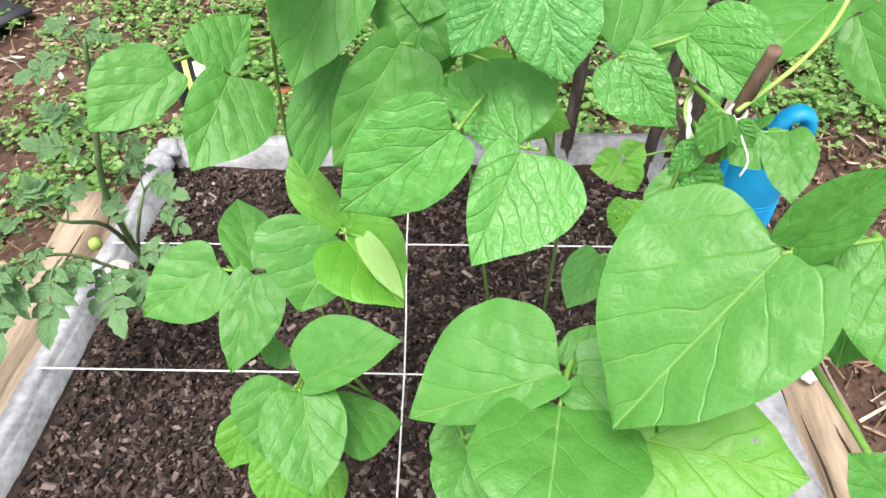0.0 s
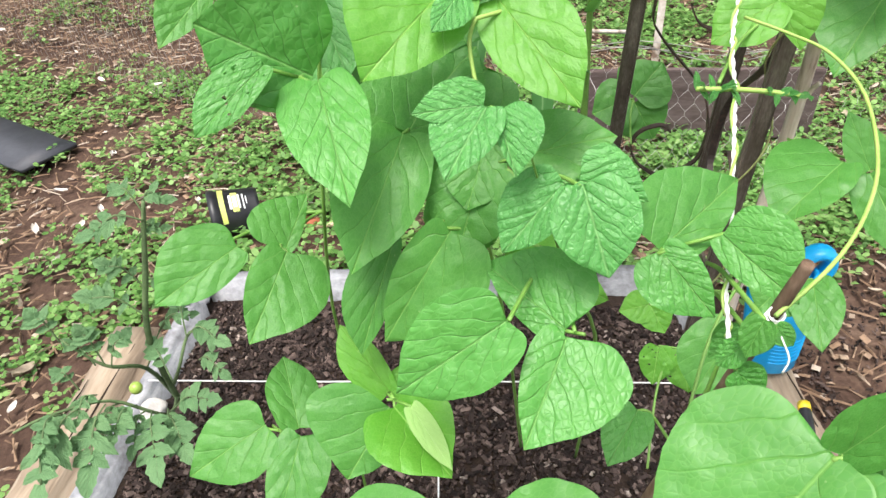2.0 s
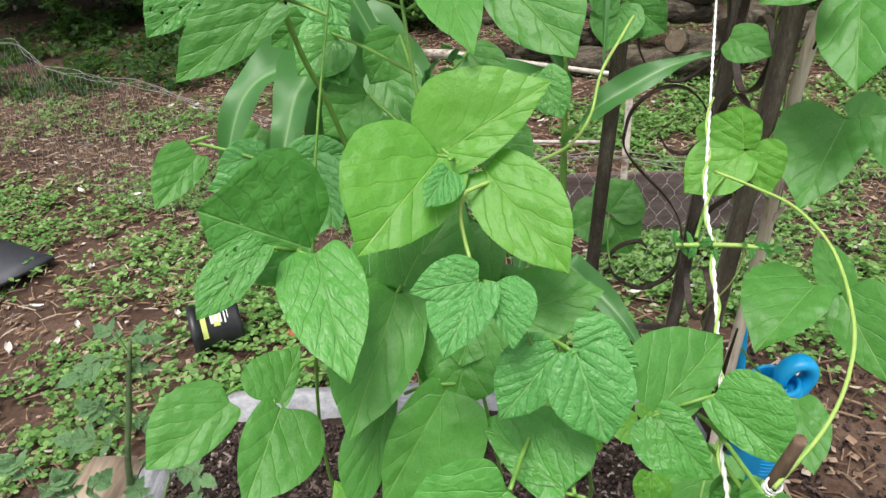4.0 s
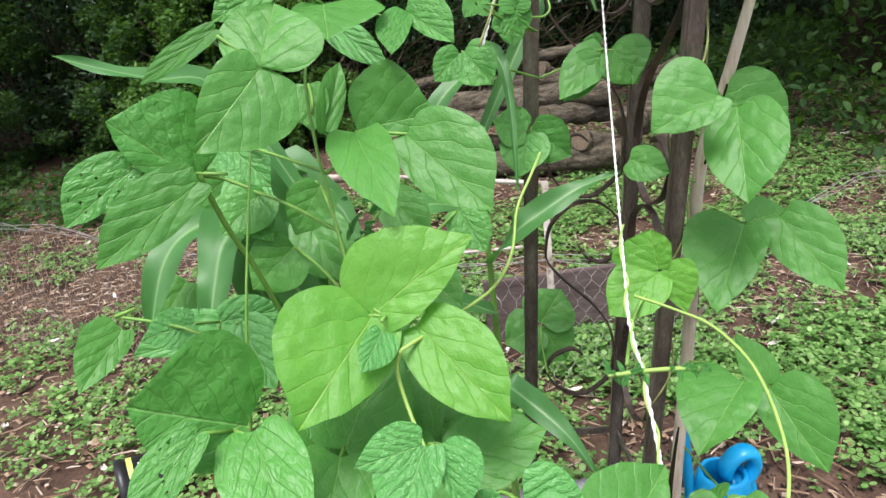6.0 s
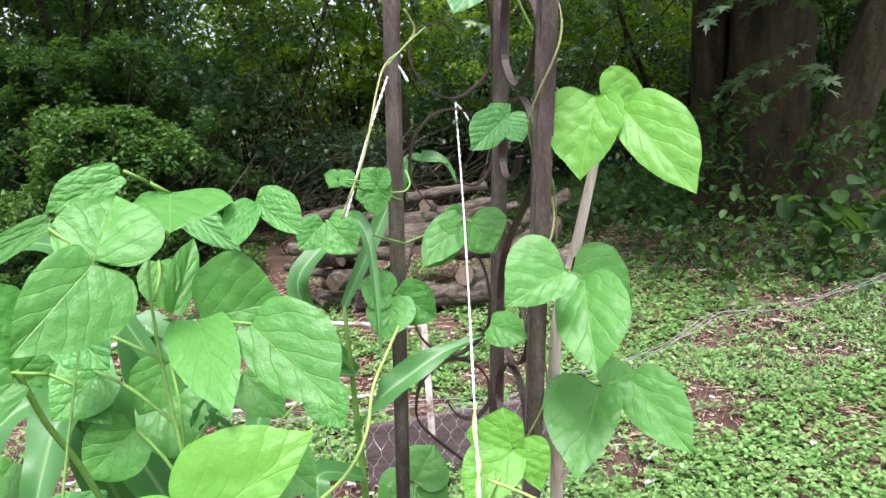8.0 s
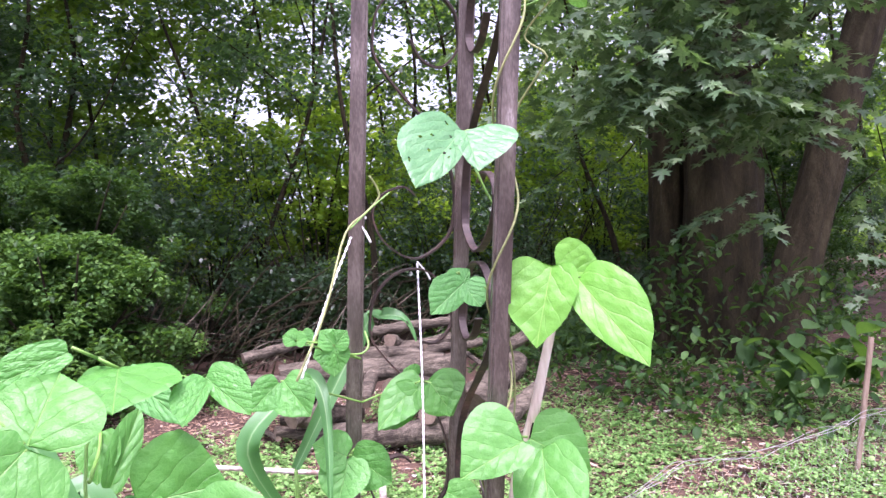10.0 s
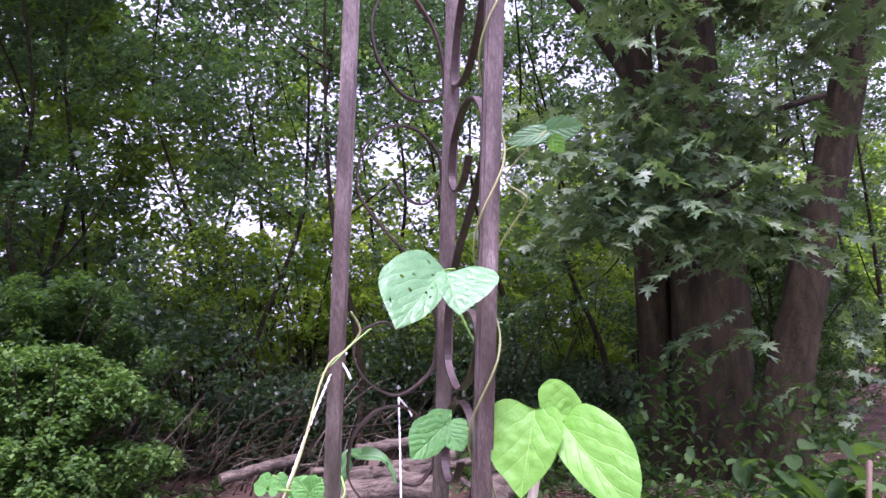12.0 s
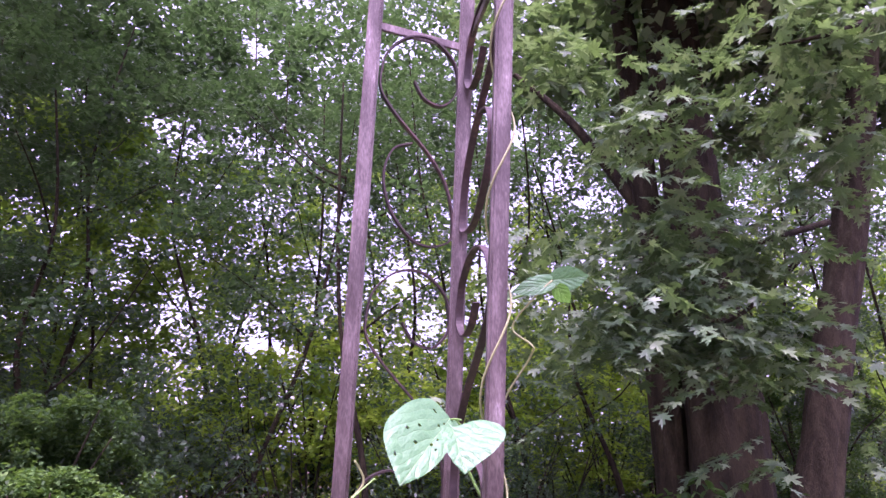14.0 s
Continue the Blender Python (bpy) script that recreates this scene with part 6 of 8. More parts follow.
def lobed_leaves(name, spots, leaf, parent, seed):
    """Hanging sprays of deeply cut five-lobed leaves."""
    rnd = random.Random(seed)
    outline = [(0, 0), (0.10, 0.08), (0.40, -0.02), (0.20, 0.20), (0.66, 0.34), (0.40, 0.42), (0.60, 0.72), (0.30, 0.58), (0.12, 0.52), (0.20, 0.90), (0.08, 0.88), (0, 1.2)]
    outline = outline + [(-x, y) for x, y in outline[-2:0:-1]]
    verts, faces = [], []
    for (x, y, z), n, spread in spots:
        for _ in range(n // 2):
            p = Vector((x + rnd.gauss(0, spread), y + rnd.gauss(0, spread), z + rnd.gauss(0, spread * 0.7)))
            head = rnd.uniform(0, 6.28)
            step = Vector((math.cos(head), math.sin(head), -0.15))
            for k in range(8):
                step.z -= 0.07
                p = p + step * rnd.uniform(0.035, 0.06)
                s = leaf * rnd.uniform(0.6, 1.25)
                turn = head - 1.57 + (0.9 if k % 2 else -0.9) * rnd.uniform(0.5, 1.2)
                m = Euler((rnd.uniform(-0.9, -0.05), rnd.uniform(-0.4, 0.4), turn)).to_matrix()
                o = len(verts)
                verts.append(p + m @ Vector((0, 0.4 * s, -0.03 * s)))
                for a, b in outline:
                    verts.append(p + m @ Vector((a * s, b * s, 0.10 * s * abs(a) - 0.14 * s * b * b)))
                k2 = len(outline)
                faces += [(o, o + 1 + i, o + 1 + (i + 1) % k2) for i in range(k2)]
    return mesh_from(name, verts, faces, maple_leaf, parent, smooth=False)


SPRAY = [((3.157, 4.447, 3.238), 60, 0.26), ((3.538, 4.427, 3.346), 60, 0.28), ((3.088, 4.601, 2.772), 60, 0.22), ((3.506, 4.364, 2.815), 70, 0.26), ((3.975, 4.315, 2.953), 60, 0.26), ((4.289, 4.347, 2.545), 50, 0.22),
         ((3.265, 4.458, 2.493), 60, 0.22), ((3.618, 4.357, 2.358), 60, 0.20), ((3.125, 4.921, 2.495), 50, 0.22), ((4.006, 4.348, 2.238), 40, 0.18), ((3.757, 3.251, 4.286), 60, 0.24), ((4.035, 3.117, 4.427), 60, 0.26)]
lobed_leaves("hanging_leaves", SPRAY, 0.105, tree_a, 31)
SPRAY = [((3.124, 4.206, 3.999), 60, 0.24), ((3.488, 4.326, 4.624), 60, 0.26), ((2.140, 4.045, 4.449), 26, 0.14), ((2.345, 4.030, 4.292), 26, 0.14), ((4.201, 3.549, 3.605), 60, 0.22), ((4.181, 3.633, 4.047), 50, 0.24),
         ((5.55, 4.84, 1.55), 6, 0.22), ((5.49, 4.88, 1.06), 6, 0.20), ((5.64, 4.79, 1.84), 4, 0.22), ((4.063, 4.578, 1.615), 14, 0.16), ((3.125, 5.711, 3.318), 70, 0.4), ((3.107, 5.969, 2.589), 60, 0.4)]
lobed_leaves("hanging_leaves", SPRAY, 0.105, tree_b, 32)
for a, b, c in (((4.883, 4.321, 3.416), (3.816, 4.359, 3.043), (3.006, 4.636, 2.607)), ((4.584, 4.326, 3.126), (3.931, 4.349, 2.619), (3.303, 4.454, 2.368)), ((4.606, 3.307, 4.632), (4.019, 3.259, 4.342), (3.618, 3.318, 4.215))):
    tube("limb", [a, b, c], [0.03, 0.018, 0.006], bark, tree_b, seg=6)


def low_plants(name, spots, leaf, label, category, seed, mat=None):
    """Broad-leaved herbs at the foot of the trees, leaves on short stalks."""
    rnd = random.Random(seed)
    for (x, y, z), n, spread in spots:
        t = thing(name, label, category, "herbs under the trees", (x, y, z))
        verts, faces = [], []
        for _ in range(n):
            p = Vector((x + rnd.gauss(0, spread), y + rnd.gauss(0, spread), max(0.02, z + rnd.gauss(0, spread * 0.6))))
            s = leaf * rnd.uniform(0.6, 1.3)
            m = Euler((rnd.uniform(-0.9, 0.2), rnd.uniform(-0.5, 0.5), rnd.uniform(0, 6.28))).to_matrix()
            o = len(verts)
            for i in range(7):
                u = i / 6
                h = 0.33 * s * (u ** 0.6) * (1 - u) ** 0.7 * 2.1 + 0.001
                for v in (-1, 0, 1):
                    verts.append(p + m @ Vector((h * v, u * s, 0.12 * s * abs(v) - 0.25 * s * u * u)))
            for i in range(6):
                for j in range(2):
                    q = o + i * 3 + j
                    faces.append((q, q + 1, q + 4, q + 3))
        mesh_from("foliage", verts, faces, mat or shrub_leaf, t)


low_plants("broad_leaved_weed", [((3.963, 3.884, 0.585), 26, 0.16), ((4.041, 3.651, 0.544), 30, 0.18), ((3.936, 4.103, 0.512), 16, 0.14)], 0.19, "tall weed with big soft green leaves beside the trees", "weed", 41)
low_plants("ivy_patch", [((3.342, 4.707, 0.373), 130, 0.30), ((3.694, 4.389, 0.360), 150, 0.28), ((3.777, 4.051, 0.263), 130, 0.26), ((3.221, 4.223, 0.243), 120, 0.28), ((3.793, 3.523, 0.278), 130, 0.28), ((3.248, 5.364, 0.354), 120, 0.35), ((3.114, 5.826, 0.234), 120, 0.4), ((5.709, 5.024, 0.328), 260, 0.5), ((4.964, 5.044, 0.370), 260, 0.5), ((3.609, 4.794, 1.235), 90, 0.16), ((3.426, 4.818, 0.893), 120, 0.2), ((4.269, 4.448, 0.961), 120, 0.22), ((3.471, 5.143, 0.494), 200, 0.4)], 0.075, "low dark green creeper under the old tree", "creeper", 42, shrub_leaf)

sawn = simple("sawn_wood", [(0.3, (0.07, 0.052, 0.036)), (0.7, (0.17, 0.135, 0.095))], 25, 0.9, 0.5, 0.002)


def log(a, b, r, seed):
    t = thing("log", "weathered grey-brown log lying in a pile", "log", "log pile", a)
    a, b = Vector(a), Vector(b)
    n = 30
    pts = [a.lerp(b, k / (n - 1)) + r * Vector((0, 0.25 * noise.noise(Vector((k * 0.2, seed, 0))), 0.3 * noise.noise(Vector((k * 0.2, seed, 5))))) for k in range(n)]
    v, f = tube_data(pts, [r * (1 + 0.18 * noise.noise(Vector((k * 0.25, seed, 9)))) for k in range(n)], 16, cap=False)
    v = [p + r * 0.16 * noise.noise_vector(Vector(p) * 9 + Vector((seed, 0, 0))) + r * 0.10 * noise.noise_vector(Vector(p) * 25) for p in v]
    mesh_from("bark_skin", v, f, log_wood, t)
    for pts2, end, flip in ((v[:16], pts[0], True), (v[-16:], pts[-1], False)):
        fc = [(16, (i + 1) % 16, i) if flip else (16, i, (i + 1) % 16) for i in range(16)]
        mesh_from("cut_end", [*pts2, end], fc, sawn, t, "pale sawn log end")


log((0.541, 5.361, 0.463), (1.734, 4.887, 0.526), 0.085, 0)
log((0.732, 4.994, 0.073), (1.670, 4.494, 0.176), 0.085, 1)
log((0.433, 4.976, 0.466), (0.806, 5.597, 0.196), 0.06, 2)
log((1.743, 4.574, 0.316), (2.257, 5.041, 0.452), 0.1, 3)
log((0.562, 4.940, 0.241), (1.103, 5.297, 0.151), 0.07, 4)
log((1.223, 4.837, 0.406), (1.722, 4.998, 0.363), 0.075, 5)
log((0.268, 5.443, 0.596), (0.830, 5.687, 0.661), 0.04, 6)
log((1.238, 5.456, 0.729), (1.886, 5.465, 0.761), 0.04, 7)
log((1.294, 5.126, 0.604), (1.717, 5.102, 0.530), 0.05, 8)
log((1.036, 4.792, 0.340), (1.194, 5.159, 0.524), 0.045, 9)
log((0.302, 5.330, 0.451), (1.073, 5.094, 0.365), 0.05, 10)
log((2.033, 5.109, 0.502), (2.407, 4.990, 0.704), 0.05, 11)
log((0.714, 4.788, 0.263), (0.881, 5.152, 0.412), 0.05, 12)
log((1.424, 4.568, 0.277), (1.844, 4.754, 0.145), 0.07, 13)
log((0.952, 5.338, 0.514), (1.947, 5.238, 0.662), 0.06, 14)
log((1.958, 4.509, 0.195), (2.309, 4.712, 0.345), 0.06, 15)

log((0.657, 5.160, 0.341), (0.267, 5.743, 0.219), 0.033, 40)
log((1.295, 5.253, 0.549), (1.799, 5.538, 0.485), 0.025, 41)
log((0.478, 5.020, 0.096), (0.378, 5.554, 0.044), 0.019, 42)
log((1.593, 4.696, 0.134), (2.131, 5.004, -0.066), 0.031, 43)
log((1.756, 5.051, 0.336), (1.256, 5.413, 0.426), 0.026, 44)
log((1.453, 4.949, 0.118), (1.833, 5.063, 0.024), 0.031, 45)
log((0.674, 5.436, 0.449), (0.838, 5.702, 0.253), 0.023, 46)
log((1.772, 4.769, -0.016), (1.519, 5.363, -0.193), 0.027, 47)
log((0.453, 5.337, 0.370), (0.812, 5.385, 0.249), 0.023, 48)
log((0.759, 5.173, 0.147), (0.643, 5.471, 0.112), 0.036, 49)
log((1.945, 4.854, 0.493), (1.900, 5.139, 0.551), 0.019, 50)
log((0.594, 5.325, 0.421), (0.406, 5.489, 0.284), 0.030, 51)
log((0.459, 5.057, 0.138), (0.993, 5.166, 0.012), 0.036, 52)
log((1.309, 4.796, 0.048), (1.031, 5.051, -0.095), 0.026, 53)
log((0.806, 5.353, 0.453), (1.463, 5.432, 0.504), 0.038, 54)
log((0.327, 5.252, 0.286), (0.759, 5.182, 0.229), 0.034, 55)
log((1.220, 4.665, 0.089), (1.562, 4.833, 0.046), 0.024, 56)
log((0.555, 5.225, 0.164), (0.842, 5.545, 0.153), 0.049, 57)
log((1.544, 5.133, 0.598), (1.985, 5.017, 0.648), 0.032, 58)
log((1.565, 5.095, 0.628), (1.374, 5.584, 0.585), 0.023, 59)
log((0.846, 5.208, 0.221), (0.513, 5.228, 0.184), 0.049, 60)
log((0.781, 5.031, 0.127), (1.342, 5.164, -0.050), 0.044, 61)
log((0.884, 5.274, 0.634), (1.443, 5.395, 0.578), 0.027, 62)
log((1.328, 5.230, 0.681), (1.652, 5.572, 0.487), 0.050, 63)
log((1.000, 5.017, 0.014), (1.276, 5.249, -0.171), 0.035, 64)
log((0.759, 5.189, 0.485), (0.914, 5.182, 0.565), 0.019, 65)


# brushwood heap of thin branches behind the logs
heap = thing("brushwood_heap", "tangled heap of dead thin branches behind the logs", "brushwood", place=(0.6, 7.6, 0))
rnd = random.Random(9)
for k in range(260):
    x, y, z = rnd.uniform(-1.3, 2.6), rnd.uniform(6.4, 8.2), rnd.uniform(0.05, 1.0) * rnd.uniform(0.4, 1)
    a, e, ln = rnd.uniform(-1.2, 1.2) + (0 if rnd.random() < 0.8 else 1.4), rnd.uniform(-0.3, 1.1), rnd.uniform(0.4, 1.1)
    d = Vector((math.cos(a) * math.cos(e), 0.4 * math.sin(a), math.sin(e))) * ln
    p = Vector((x, y, z))
    tube("branch", [p - d * 0.5 if z > 0.6 else p, p + d * 0.25 + Vector((0, 0, rnd.uniform(-0.05, 0.1))), p + d * 0.7], [rnd.uniform(0.006, 0.014), 0.007, 0.002], log_wood if rnd.random() < 0.25 else bark, heap, seg=5, steps=3)


# ---- vines, strings and sticks of the bean patch ----
def helix(post, z0, z1, turns, r, phase=0.0):
    pts = []
    n = int(turns * 9) + 2
    for k in range(n):
        z = z0 + (z1 - z0) * k / (n - 1)
        a = phase + 2 * math.pi * turns * k / (n - 1)
        c = post_at(*post, z)
        pts.append(c + Vector((r * math.cos(a), r * math.sin(a), 0)))
    return pts


dry_vine = simple("olive_vine", [(0.3, (0.16, 0.20, 0.06)), (0.7, (0.34, 0.36, 0.15))], 40, 0.6, 0.3, 0.001)
stalk(PLANT_D, helix(POST_C, 0.25, 2.45, 8.5, 0.0195), 0.0017, "vine", dry_vine)
stalk(PLANT_D, [(0.612, 1.158, 1.464), (0.612, 1.155, 1.633), (0.646, 1.112, 1.717), (0.647, 1.101, 1.735), (0.628, 1.127, 1.766), (0.655, 1.097, 1.808), (0.679, 1.089, 1.831)], 0.0015, "vine", dry_vine)
stalk(PLANT_D, [(0.295, 1.185, 1.288), (0.341, 1.222, 1.375), (0.383, 1.270, 1.489), (0.421, 1.289, 1.523), (0.443, 1.292, 1.550), (0.427, 1.286, 1.581)], 0.0019, "vine", dry_vine)
stalk(PLANT_D, [(0.459, 1.287, 1.554), (0.428, 1.276, 1.531), (0.390, 1.268, 1.497)], 0.0014, "tendril")
stalk(PLANT_D, [(0.361, 1.185, 1.320), (0.389, 1.197, 1.317), (0.401, 1.204, 1.327), (0.400, 1.225, 1.345)], 0.0016, "tendril")
stalk(PLANT_D, [(0.586, 1.177, 1.414), (0.593, 1.176, 1.363), (0.616, 1.180, 1.309), (0.623, 1.189, 1.229), (0.619, 1.202, 1.148)], 0.0015, "vine", dry_vine)
stalk(PLANT_D, [(0.563, 1.171, 1.580), (0.582, 1.166, 1.537), (0.597, 1.161, 1.515)], 0.002, "petiole")
vine_mat = simple("pale_vine", [(0.3, (0.22, 0.38, 0.07)), (0.7, (0.36, 0.50, 0.13))], 40, 0.5, 0.3, 0.001)
stalk(PLANT_B, [(0.341, 1.045, 1.166), (0.317, 1.005, 1.147), (0.293, 0.972, 1.121), (0.274, 0.917, 1.091), (0.241, 0.849, 1.084), (0.190, 0.778, 1.093), (0.140, 0.722, 1.098)], 0.0018, "vine", vine_mat)
stalk(PLANT_B, [(0.140, 0.722, 1.098), (0.135, 0.720, 1.080), (0.140, 0.707, 1.051), (0.150, 0.676, 1.029)], 0.0018, "vine", vine_mat)
stalk(PLANT_D, [(0.337, 0.523, 0.969), (0.382, 0.560, 0.982), (0.413, 0.597, 0.997), (0.437, 0.646, 1.012), (0.452, 0.720, 1.030), (0.442, 0.776, 1.043), (0.420, 0.813, 1.047), (0.389, 0.849, 1.051)], 0.0016, "vine", vine_mat)
stalk(PLANT_B, [(-0.134, 0.898, 1.093), (-0.154, 0.893, 1.089)], 0.0022, "petiole")
stalk(PLANT_B, [(-0.021, 0.841, 1.243), (-0.012, 0.860, 1.183), (0.001, 0.881, 1.130), (0.016, 0.896, 1.062)], 0.003, "vine")
# shrivelled flower stalk across the string
stalk(PLANT_D, [(0.328, 0.752, 1.023), (0.363, 0.754, 1.021), (0.392, 0.755, 1.018), (0.419, 0.754, 1.014)], 0.0024, "flower_stalk", vine_mat)
for k in range(22):
    c = Vector((0.328, 0.752, 1.023)).lerp(Vector((0.427, 0.754, 1.013)), (k % 11) / 10 * 0.35 + (0.0 if k < 11 else 0.62))
    d = Vector((math.sin(k * 2.4) * 0.012, math.cos(k * 1.7) * 0.012, math.sin(k * 3.1 + 1) * 0.014))
    leaflet(PLANT_D, c, c + d, 0.006, (0.1, -0.6, 0.8), "d", 0.6, 0.3, 0.1)
# tangle of withered shoots in the heart of the plant
for k in range(60):
    z = 0.95 + 0.30 * random.Random(k).random()
    c = Vector((0.115 + 0.014 * math.sin(k * 2.1), 0.93 + 0.014 * math.cos(k * 1.3), z))
    d = Vector((math.sin(k * 2.4) * 0.016, math.cos(k * 1.7) * 0.012, math.sin(k * 3.1 + 1) * 0.02))
    leaflet(PLANT_B, c, c + d, 0.007, (0.1, -0.6, 0.8), "d", 0.6, 0.3, 0.1)


def twisted_cord(points, r, label):
    """Two strands laid round each other."""
    s = thing("garden_string", label, "string", "climbing strings", points[0])
    pts = smooth_path(points, 40)
    for ph in (0.0, math.pi):
        out, a = [], ph
        for i, p in enumerate(pts):
            d = (pts[min(i + 1, len(pts) - 1)] - pts[max(i - 1, 0)]).normalized()
            x = d.cross(Vector((1, 0.2, 0))).normalized()
            y = d.cross(x)
            if i:
                a += (p - pts[i - 1]).length / 0.004
            out.append(p + 0.6 * r * (math.cos(a) * x + math.sin(a) * y))
        v, f = tube_data(out, r * 0.72, 5)
        mesh_from("strand", v, f, string_mat, s)
    return s


twisted_cord([(0.525, 1.376, 1.438), (0.482, 1.209, 1.255), (0.379, 0.847, 1.066), (0.367, 0.800, 1.042), (0.362, 0.753, 1.017), (0.349, 0.685, 0.987), (0.342, 0.634, 0.945), (0.333, 0.598, 0.929), (0.328, 0.569, 0.923), (0.324, 0.549, 0.920)], 0.0015, "white twisted string running from the metal tower down to a stake")
twine = smooth_path([(0.400, 0.920, 1.104), (0.379, 0.847, 1.066), (0.367, 0.800, 1.042), (0.362, 0.753, 1.017), (0.349, 0.685, 0.987), (0.342, 0.634, 0.945), (0.333, 0.598, 0.929), (0.326, 0.556, 0.915)], 12)
# a thin shoot winding up the string, its stem climbing the stake below
shoot = [p + 0.0030 * Vector((math.cos(k * 0.55), 0.5 * math.sin(k * 0.55), 0.9 * math.sin(k * 0.55))) for k, p in enumerate(twine)]
stalk(PLANT_D, [tuple(p) for p in shoot[::2]], 0.0013, "twining_shoot", vine_mat)
stalk(PLANT_D, [(0.326, 0.556, 0.915), (0.316, 0.553, 0.830), (0.298, 0.588, 0.590), (0.250, 0.640, 0.190)], [0.0013, 0.0020, 0.0026, 0.0030], "stem")
twisted_cord([(0.416, 1.335, 1.513), (0.361, 1.283, 1.406), (0.303, 1.198, 1.288)], 0.0017, "white twisted string slanting from the tower into the plants")
cord([(0.338, 0.528, 0.963), (0.344, 0.520, 0.952), (0.350, 0.514, 0.939), (0.347, 0.511, 0.929)], 0.0007, "short white string tail hanging from the stake", "garden_string")
cord([(0.411, 1.320, 1.510), (0.427, 1.323, 1.516)], 0.003, "frayed knot of white string round the post", "string_knot")
cord([(0.413, 1.319, 1.508), (0.425, 1.318, 1.490), (0.431, 1.312, 1.475)], 0.0022, "loose tail of white string hanging from the post", "string_knot")
cord([(0.522, 1.366, 1.438), (0.538, 1.369, 1.420), (0.544, 1.364, 1.406)], 0.0016, "short string tail at the metal scroll", "string_knot")
knot = thing("string_knot", "white string wound several times round the stake", "string", "climbing strings", (0.339, 0.530, 0.962))
for k in range(3):
    c = Vector((0.340, 0.530, 0.962)) + Vector((0.001, 0, 0.0022)) * (k - 1)
    ring = [c + 0.0052 * Vector((math.cos(a), 0.8 * math.sin(a), 0.55 * math.sin(a))) for a in [2 * math.pi * i / 12 for i in range(13)]]
    tube("strand", ring, 0.0009, string_mat, knot, seg=5, steps=2)
stub = thing("wooden_stake", "rough brown stake slanting through the bean patch", "stake", place=(0.245, 0.64, 0.18))
dark_stick = simple("rough_stick", [(0.3, (0.05, 0.032, 0.022)), (0.5, (0.14, 0.092, 0.062)), (0.75, (0.28, 0.20, 0.145))], 22, 0.9, 1.0, 0.004, stretch=(2, 2, 0.6), scale2=90)
tube("stake_body", [(0.245, 0.632, 0.17), (0.290, 0.587, 0.59), (0.323, 0.554, 0.827), (0.342, 0.535, 0.959), (0.349, 0.528, 1.008)], [0.0070, 0.0062, 0.0055, 0.0048, 0.0042], dark_stick, stub, seg=10, steps=8)


# ---- maize ----
maize_mat, mn, ml, mb = material("maize_blade", (0.06, 0.2, 0.05), 0.45)
muv = mn.new("ShaderNodeUVMap")
muv.uv_map = "leaf"
msep = mn.new("ShaderNodeSeparateXYZ")
ml.new(muv.outputs["UV"], msep.inputs[0])
mx = math_node(mn, ml, "ABSOLUTE", math_node(mn, ml, "SUBTRACT", msep.outputs[0], 0.5))
rib = math_node(mn, ml, "SUBTRACT", 1.0, math_node(mn, ml, "MULTIPLY", mx, 16.0), True)
line = math_node(mn, ml, "ABSOLUTE", math_node(mn, ml, "SUBTRACT", math_node(mn, ml, "FRACT", math_node(mn, ml, "MULTIPLY", mx, 30.0)), 0.5))
mcol = ramp(mn, ml, math_node(mn, ml, "ADD", math_node(mn, ml, "MULTIPLY", line, 0.5), math_node(mn, ml, "MULTIPLY", noise_tex(mn, ml, 12.0), 0.6)), [(0.2, (0.050, 0.175, 0.045)), (0.8, (0.10, 0.28, 0.075))])
mcol = mixc(mn, ml, math_node(mn, ml, "MULTIPLY", rib, 0.7), mcol, (0.28, 0.48, 0.20))
ml.new(mcol, mb.inputs["Base Color"])
translucent(maize_mat, mn, ml, mb, mixc(mn, ml, 0.5, mcol, (0.16, 0.48, 0.04)), 0.3)
MAIZE = thing("maize_plant", "young maize plant with long arching strap leaves", "maize", "maize plants", (0.03, 1.30, 0.19))
MAIZE_2 = thing("maize_plant", "slim maize plant with drooping bluish-green blades", "maize", "maize plants", (0.33, 1.36, 0.19))
stalk(MAIZE, [(0.03, 1.30, 0.18), (0.03, 1.25, 0.7), (0.04, 1.22, 1.12)], [0.010, 0.008, 0.003], "stem")
stalk(MAIZE_2, [(0.33, 1.36, 0.18), (0.31, 1.34, 0.7), (0.30, 1.32, 1.12)], [0.009, 0.007, 0.003], "stem")


